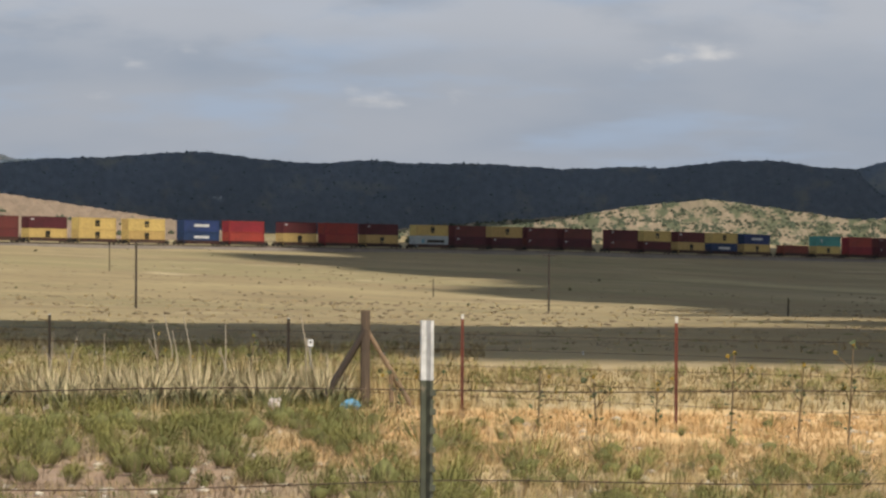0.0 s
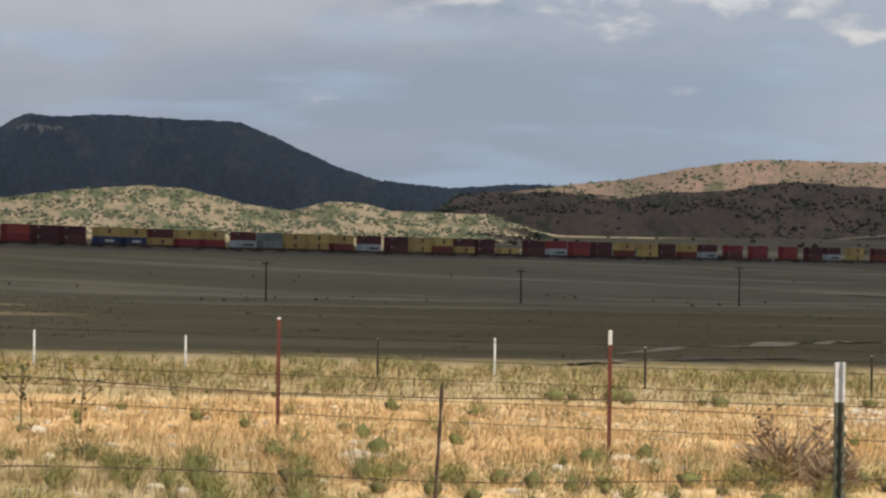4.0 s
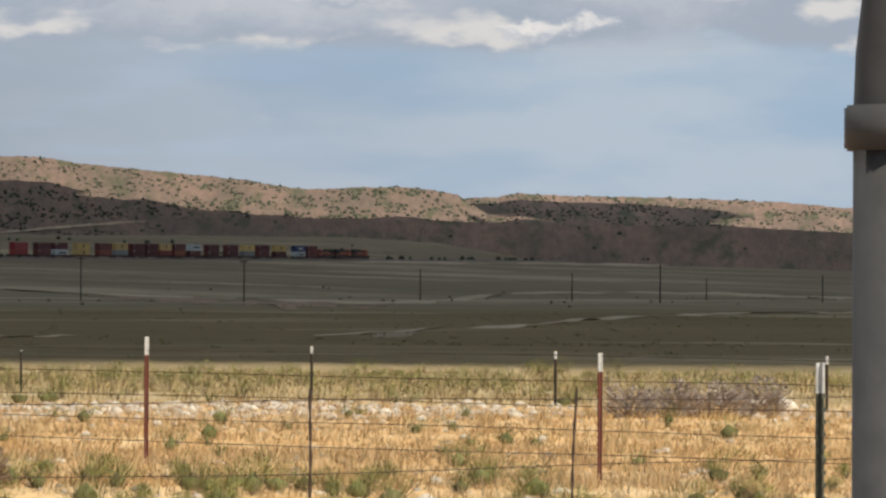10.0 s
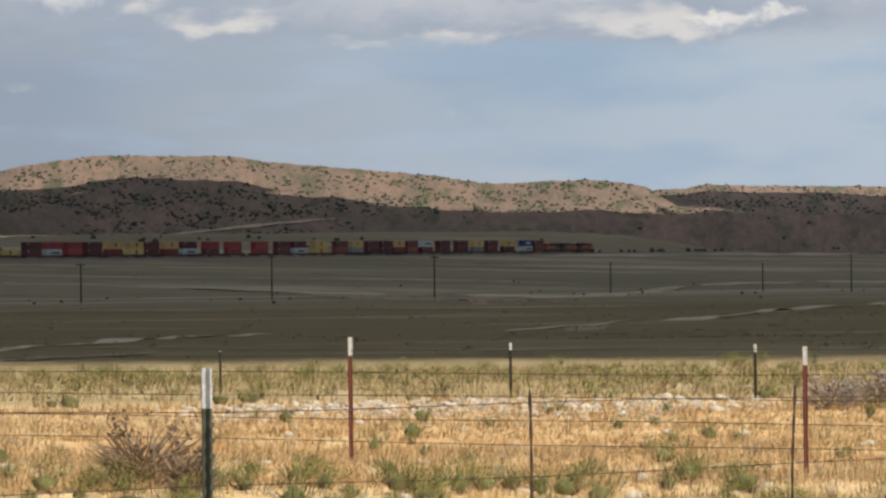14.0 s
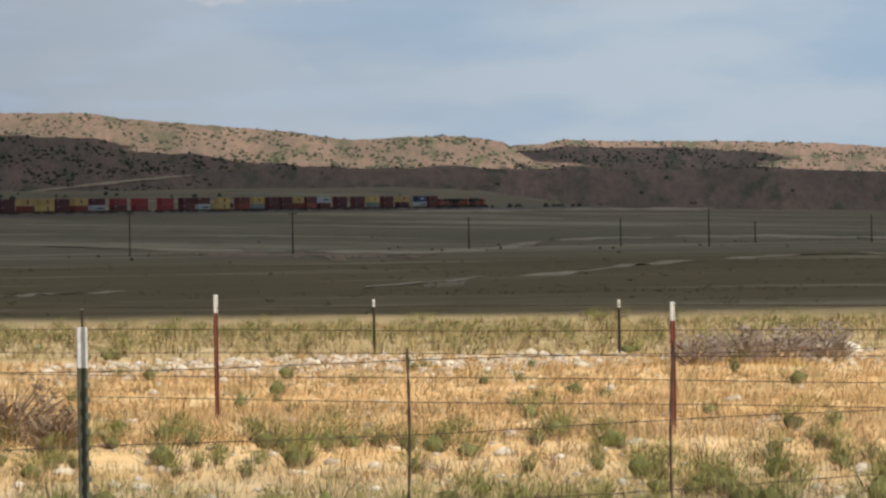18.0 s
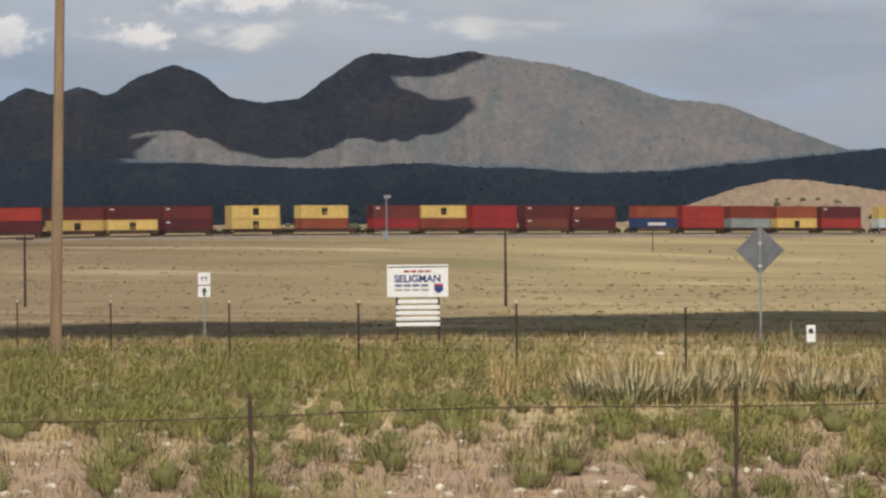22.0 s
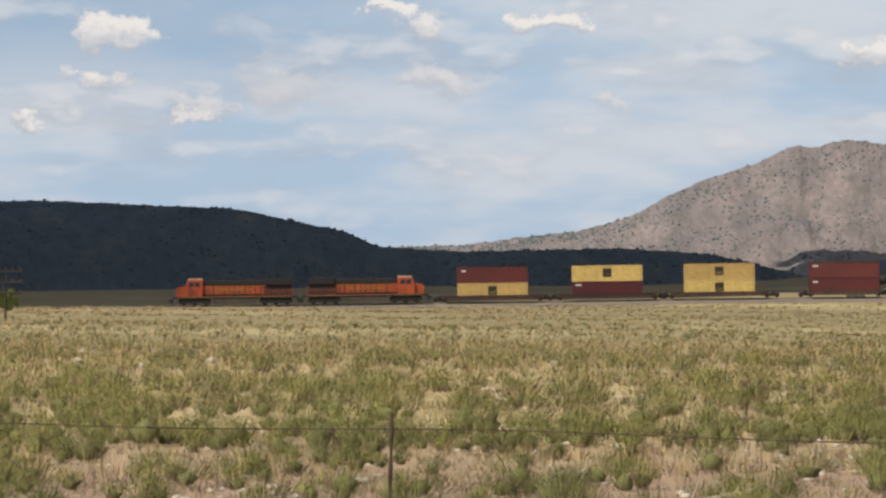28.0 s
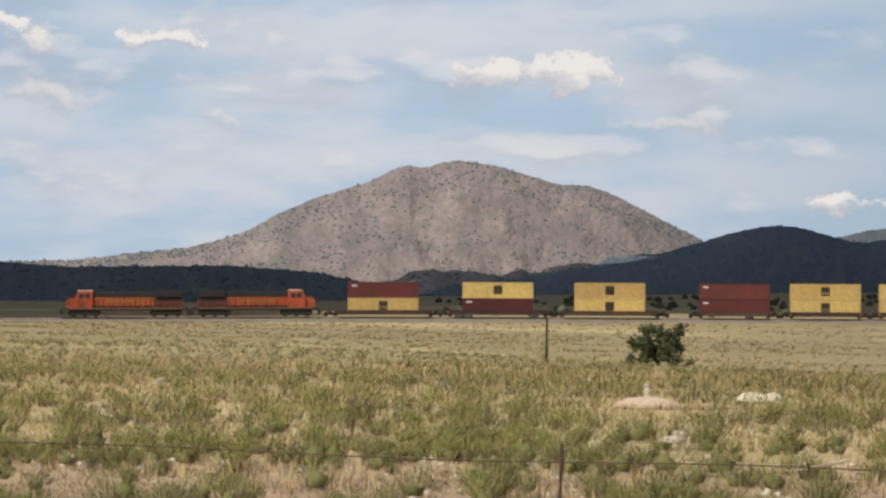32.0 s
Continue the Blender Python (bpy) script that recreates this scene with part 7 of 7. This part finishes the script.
def strew():
    rng = np.random.default_rng(9)
    a, d = spread(rng, 8000, -84, 13, 25, 62)
    stones("pebbles", "pale stones strewn between the tufts", a, d, 0.010 + 0.055 * rng.uniform(0, 1, len(a)) ** 2.8, 1)
    a, d = rng.uniform(-0.7, 14, 2200), 60 + rng.normal(0, 1.7, 2200)
    keep = (np.abs(a - 7.4) > 0.9 + rng.uniform(-0.3, 0.3, 2200)) & (bumpy(a, d, 9.0, 4.0) > rng.uniform(-1.0, 0.4, 2200) - np.clip((a + 2) / 8, -0.2, 0.5))
    stones("rubble_bank", "low bank of whitish rubble behind the dry grass", a[keep], d[keep], 0.02 + 0.075 * rng.uniform(0, 1, keep.sum()) ** 2, 2)
    a = rng.uniform(-51.7, -50.4, 420)
    d = np.interp(a, T_AZ, T_D) - rng.uniform(3, 30, 420)
    stones("riprap", "pinkish rip-rap stones beside the bridge", a, d, rng.uniform(0.2, 0.75, 420), 5, PINKSTONE)
    a, d = spread(rng, 160, -84, -20, 60, 130)
    stones("field_stones", "scattered whitish field stones", a, d, rng.uniform(0.06, 0.16, len(a)), 3)

    for k, (az, dist, n, wide) in enumerate(((-46.0, 76, 26, 0.35), (-32.8, 47, 18, 0.3), (-57.6, 52, 14, 0.5), (-62.2, 120, 16, 0.4), (-50.9, 118, 30, 0.75), (-66.1, 99, 12, 0.25), (-6.3, 43, 9, 0.12))):
        a, d = az + rng.normal(0, wide, n), dist + rng.normal(0, 0.7, n)
        stones("stone_heap", "loose heap of whitish stones in the grass", a, d, rng.uniform(0.04, 0.12, n), 20 + k)


strew()


def rock(az, d, w, h, seed, label):
    rng = np.random.default_rng(seed)
    x, y, z = foot(az, d)
    bm = bmesh.new()
    bmesh.ops.create_icosphere(bm, subdivisions=2, radius=1)
    for v in bm.verts:
        v.co *= 1 + 0.22 * math.sin(v.co.x * 5 + seed) * math.cos(v.co.y * 4 + seed * 2) + rng.uniform(-0.08, 0.08)
        v.co = Vector((v.co.x * w / 2, v.co.y * w / 2.6, max(v.co.z, -0.3) * h * 0.75))
    ob = part("boulder", bm, STONE)
    ob.matrix_basis = pose(x, y, z + h * 0.2, 0, 0, -az + 20 * seed)
    tagged(ob, label, "rock")


R = "pale limestone rock among dry grass"
for i, (az, d, w, h) in enumerate(((-6.26, 43, 0.28, 0.08), (-2.77, 42, 0.24, 0.08), (-3.1, 43, 0.3, 0.07), (-10.1, 49, 0.25, 0.08), (-1.5, 23, 0.16, 0.09), (0.55, 24, 0.15, 0.12), (0.0, 23.5, 0.13, 0.07), (-36.58, 58, 0.32, 0.22), (-36.35, 57, 0.3, 0.15),
                                   (-62.0, 95, 0.9, 0.3), (-61.2, 96, 0.7, 0.25), (-66.25, 98, 0.8, 0.25), (-66.0, 99, 0.5, 0.22), (-69.9, 24, 0.14, 0.08), (-70.8, 22, 0.20, 0.09), (-68.0, 21.5, 0.13, 0.08),
                                   (-72.9, 21.5, 0.13, 0.05), (-21.5, 20.5, 0.25, 0.14), (-22.3, 20.2, 0.2, 0.1), (8.7, 62, 0.9, 0.2), (-24.5, 19.5, 0.2, 0.11), (-77.9, 105, 0.5, 0.16))):
    rock(az, d, w, h, i + 1, R)


PALESTRAW = material("pale_seed_straw", (0.86, 0.73, 0.46), (0.76, 0.62, 0.37), rough=0.8, scale=0.4, fine=3.0, vary=0.15, island=True, spec=0.1, thin=0.3)
SKIRT = material("dead_skirt", (0.27, 0.18, 0.11), (0.16, 0.105, 0.065), rough=0.9, scale=0.6, fine=4.0, vary=0.3, island=True)
YUCCAGREEN = material("beargrass_blade", (0.29, 0.275, 0.145), (0.18, 0.18, 0.09), rough=0.7, scale=0.4, fine=3.0, vary=0.3, island=True)
DEADSTALK = material("bleached_stalk", (0.50, 0.43, 0.33), (0.40, 0.33, 0.25), rough=0.9, scale=2.0)


def beargrass():
    """The row of big grassy clumps by the fence corner, and the dead stalks above them."""
    rng = np.random.default_rng(31)
    azs = [-24.9, -24.4, -23.95, -23.5, -23.1, -22.3, -21.9, -21.25, -20.95, -20.6, -20.3, -20.0, -19.7, -19.4, -19.15, -18.85, -18.55, -18.3, -18.05, -17.8]
    for az in azs:
        d = np.array([64.3 + rng.uniform(-0.7, 0.9)])
        a = np.array([az])
        x, y, z = foot(az, float(d[0]))
        c = empty("beargrass_clump", pose(x, y, z))
        big = rng.uniform(0.85, 1.15)
        for name, mat, tall, wide, per, thick, low, flat, label in (
                ("green_rosette", YUCCAGREEN, 0.56, 1.05, 360, 0.0046, 0.0, 0.7, ""),
                ("straw_plume", PALESTRAW, 0.70, 1.0, 320, 0.0030, 0.55, 0.3, "straw-coloured seed blades"),
                ("dead_skirt", SKIRT, 0.17, 1.15, 220, 0.0050, 0.0, 0.8, "brown dead skirt")):
            V = blades(rng, a, d, np.array([tall * big]), np.array([wide * big]), per, thick, low=low, droop=0.3, dome=0.5) - [x, y, z]
            ob = raw(name, V, np.arange(len(V)).reshape(-1, 3), mat, c, smooth=True)
            lift_shading(ob, V, flat)
            if label:
                ob["label"] = label
        tagged(c, "big spiky beargrass clump with straw tips", "plant", group="beargrass row")
    for i in range(16):
        az = rng.uniform(-21.0, -17.6) if i % 3 else rng.uniform(-25, -17.6)
        x, y, z = foot(az, 66)
        bm = bmesh.new()
        h = rng.uniform(0.7, 1.3)
        rod(bm, (0, 0, 0), (0.02, 0, h * 0.6), 0.010, 0.009, 5)
        rod(bm, (0.02, 0, h * 0.6), (rng.uniform(-0.1, 0.1), 0, h), 0.009, 0.005, 5)
        if i % 3 == 0:
            rod(bm, (0.01, 0, h * 0.6), (-0.12, 0, h * 0.85), 0.008, 0.005, 4)
        ob = part("dead_stalk", bm, DEADSTALK)
        ob.matrix_basis = pose(x, y, z, 0, rng.uniform(-6, 6), -az)
        tagged(ob, "bleached dead flower stalk above beargrass", "plant", group="dead stalks")


beargrass()

PETAL = material("sunflower_yellow", (0.45, 0.31, 0.06), rough=0.7, scale=4.0)
DARKLEAF = material("sunflower_leaf", (0.10, 0.12, 0.05), (0.07, 0.085, 0.04), rough=0.75, scale=3.0, vary=0.3, island=True)


def sunflower(az, d, h, seed):
    rng = np.random.default_rng(seed)
    x, y, z = foot(az, d)
    p = empty("wild_sunflower", pose(x, y, z, 0, rng.uniform(-5, 5), -az))
    bm = bmesh.new()
    rod(bm, (0, 0, 0), (0, 0, h), 0.012, 0.006, 5)
    tips = [(0, 0, h)]
    for k in range(4):
        a, b = rng.uniform(0, 6.28), h * rng.uniform(0.35, 0.8)
        e = (math.cos(a) * 0.2, math.sin(a) * 0.2, b + 0.18)
        rod(bm, (0, 0, b), e, 0.006, 0.004, 4)
        tips.append(e)
    part("stalk", bm, STEM, p)
    V, F = leaf_cloud(rng, [Vector((0, 0, h * f)) for f in (0.2, 0.35, 0.5, 0.65)] + [Vector(t) for t in tips], [0.13, 0.14, 0.12, 0.09] + [0.04] * 5, 34, 0.032)
    V[:, 2] = np.maximum(V[:, 2], 0.02)
    raw("foliage", V, F, DARKLEAF, p)
    for t in tips[:3]:
        bm = bmesh.new()
        rod(bm, (t[0], t[1] - 0.01, t[2]), (t[0], t[1] + 0.02, t[2] + 0.01), 0.02, 0.017, 7)
        part("flower_head", bm, PETAL, p)
    tagged(p, "leggy wild sunflower with dark leaves and yellow heads", "plant", group="wild sunflowers")


for i, (a, d, h) in enumerate(((-13.0, 50, 0.95), (-12.2, 52, 0.8), (-11.6, 50, 1.05), (-15.3, 55, 0.7), (-14.6, 54, 0.62), (-10.3, 48, 0.7), (-9.6, 49, 0.6), (-13.9, 54, 0.55), (-17.0, 60, 0.6), (-16.6, 62, 0.55), (-19.89, 66, 0.98), (-18.78, 66, 0.96), (-19.3, 67, 0.8))):
    sunflower(a, d, h, 40 + i)

DEADBRUSH = material("dead_brush", (0.33, 0.235, 0.15), (0.24, 0.17, 0.11), rough=0.95, scale=1.0, vary=0.3, island=True)
GREYBRUSH = material("grey_brush", (0.42, 0.34, 0.28), (0.32, 0.26, 0.22), rough=0.95, scale=1.0, vary=0.3, island=True)


def dead_bush(az, d, w, h, mat, seed, label):
    """A tangle of thin bare twigs."""
    rng = np.random.default_rng(seed)
    x, y, z = foot(az, d)
    n = 360
    ang, out = rng.uniform(0, 2 * math.pi, n), rng.uniform(0, 1, n) ** 0.6
    root = np.stack([np.cos(ang) * out * w * 0.3, np.sin(ang) * out * w * 0.3, rng.uniform(0, 0.5, n) * h], 1)
    tip = root + np.stack([np.cos(ang + rng.normal(0, 0.8, n)) * w * 0.25, np.sin(ang + rng.normal(0, 0.8, n)) * w * 0.25, rng.uniform(0.05, 0.5, n) * h], 1)
    side = rng.normal(size=(n, 3)) * 0.006
    V = np.stack([root - side, root + side, tip], 1).reshape(-1, 3)
    b = empty("dead_bush", pose(x, y, z))
    raw("twig_tangle", V, np.arange(len(V)).reshape(-1, 3), mat, b)
    L_, F_ = leaf_cloud(rng, [Vector((rng.uniform(-0.3, 0.3) * w, rng.uniform(-0.3, 0.3) * w, rng.uniform(0.3, 0.85) * h)) for _ in range(9)], [0.12 * w] * 9, 260, 0.025)
    raw("dry_foliage", L_, F_, mat, b)
    tagged(b, label, "bush")


dead_bush(-1.05, 38, 1.0, 0.62, DEADBRUSH, 3, "brown dead tumbleweed bush behind the fence")
dead_bush(-0.55, 37, 0.5, 0.4, DEADBRUSH, 4, "small dead brown bush in orange grass")
for i, az in enumerate((7.1, 7.6, 8.1, 8.6)):
    dead_bush(az, 57 + i * 0.5, 0.9, 0.55, GREYBRUSH, 6 + i, "grey leafless brush beside white rubble")
dead_bush(-70.9, 76, 0.55, 0.4, DEADBRUSH, 15, "small dark yucca-like bush on the range")

# ---- litter, driftwood and the watcher on the mound ----
PLASTIC_BLUE = material("blue_plastic", (0.12, 0.38, 0.62), (0.16, 0.45, 0.68), rough=0.4, scale=6.0)
PAPER = material("white_paper", (0.74, 0.66, 0.62), (0.66, 0.56, 0.52), rough=0.8, scale=10.0)


def litter(name, label, az, d, w, h, mat, seed):
    rng = np.random.default_rng(seed)
    x, y, z = foot(az, d)
    bm = bmesh.new()
    bmesh.ops.create_icosphere(bm, subdivisions=2, radius=1)
    for v in bm.verts:
        v.co = Vector((v.co.x * w / 2, v.co.y * w / 3, v.co.z * h / 2)) * rng.uniform(0.6, 1.3)
    ob = part(name, bm, mat)
    ob.matrix_basis = pose(x, y, z + h * 0.4, 0, 0, -az)
    tagged(ob, label, "litter")


litter("plastic_bag", "crumpled blue plastic bag in the grass", -17.55, 63, 0.24, 0.18, PLASTIC_BLUE, 1)
litter("paper_scrap", "crumpled pinkish-white paper beside beargrass", -18.45, 62.5, 0.2, 0.2, PAPER, 2)
litter("paper_scrap", "white crumpled paper on a grass stem", -0.72, 74, 0.12, 0.12, SIGNWHITE, 3)
litter("paper_scrap", "small white scrap behind the grass", -17.05, 92, 0.12, 0.16, SIGNWHITE, 4)
litter("plastic_bag", "pale blue scrap in the verge grass", -27.1, 95, 0.12, 0.1, PLASTIC_BLUE, 5)


def driftwood(az, d, size, seed):
    rng = np.random.default_rng(seed)
    x, y, z = foot(az, d)
    bm = bmesh.new()
    pts = [Vector((-0.5, 0, 0.02)), Vector((-0.2, 0.05, 0.04)), Vector((0.15, 0, 0.06)), Vector((0.5, -0.05, 0.14))]
    for p, q in zip(pts, pts[1:]):
        rod(bm, p * size, q * size, 0.016, 0.013, 6)
    rod(bm, pts[1] * size, (pts[1] + Vector((0.2, 0.1, -0.02))) * size, 0.012, 0.006, 5)
    rod(bm, pts[2] * size, (pts[2] + Vector((0.06, 0, 0.16))) * size, 0.012, 0.005, 5)
    ob = part("dead_branch", bm, DEADSTALK)
    ob.matrix_basis = pose(x, y, z, 0, 0, -az + 10)
    tagged(ob, "bleached fallen branch on stony ground", "branch")


driftwood(-72.0, 36, 1.3, 1)
driftwood(-66.0, 50, 1.6, 2)
driftwood(-63.6, 52, 1.3, 3)

FUR = material("tawny_fur", (0.74, 0.66, 0.53), (0.62, 0.53, 0.40), rough=0.95, scale=9.0, fine=60.0, bump=0.4, dist=0.01)
MOUND = material("burrow_soil", (0.60, 0.47, 0.34), (0.52, 0.39, 0.28), rough=1.0, scale=2.0, fine=12.0, bump=0.5)


def burrow():
    """A prairie dog upright on its bare mound."""
    x, y, z = foot(-67.5, 90)
    bm = bmesh.new()
    bmesh.ops.create_uvsphere(bm, u_segments=24, v_segments=10, radius=1)
    for v in bm.verts:
        v.co = Vector((v.co.x * 0.62, v.co.y * 0.7, v.co.z * 0.2 + 0.02 * math.sin(v.co.x * 9) * math.cos(v.co.y * 7)))
    ob = part("burrow_mound", bm, MOUND)
    ob.matrix_basis = pose(x, y, z + 0.02, 0, 0, 67.5)
    tagged(ob, "bare tan soil mound of a burrow", "mound")
    dog = empty("prairie_dog", pose(x, y, z + 0.19, 0, 0, 67.5) @ Matrix.Scale(0.92, 4))

    def lump(name, c, s):
        bm = bmesh.new()
        bmesh.ops.create_uvsphere(bm, u_segments=12, v_segments=8, radius=1, matrix=Matrix.LocRotScale(c, None, s))
        part(name, bm, FUR, dog)

    lump("body", (0, 0, 0.12), (0.062, 0.058, 0.13))
    lump("head", (-0.012, -0.02, 0.265), (0.038, 0.048, 0.036))
    lump("muzzle", (-0.03, -0.05, 0.258), (0.018, 0.022, 0.016))
    for s in (-1, 1):
        lump("ear", (s * 0.022, 0.0, 0.298), (0.008, 0.006, 0.010))
        lump("foreleg", (s * 0.03, -0.055, 0.16), (0.012, 0.014, 0.045))
        lump("hind_leg", (s * 0.045, -0.03, 0.03), (0.022, 0.04, 0.03))
    bm = bmesh.new()
    rod(bm, (0.03, 0.05, 0.02), (0.08, 0.11, 0.01), 0.014, 0.006, 6)
    part("tail", bm, FUR, dog)
    tagged(dog, "tawny prairie dog standing upright on its mound", "animal")


burrow()


def motions():
    """The train rolls along the curve; every other thing stands still."""
    for ob, at, up, turn in TRAIN:
        rows = []
        for k in range(9):
            t = 4.0 * k
            p, q = track(at + SPEED * t)
            head = math.degrees(math.atan2(q.y, q.x))
            rise = math.degrees(math.atan2(q.z, math.hypot(q.x, q.y)))
            m = pose(p.x, p.y, p.z, 0, 0, head) @ pose(0, 0, 0, 0, -rise, 0) @ pose(0, 0, up, 0, 0, turn)
            rows.append((t, m))
        walk(ob, rows)


motions()
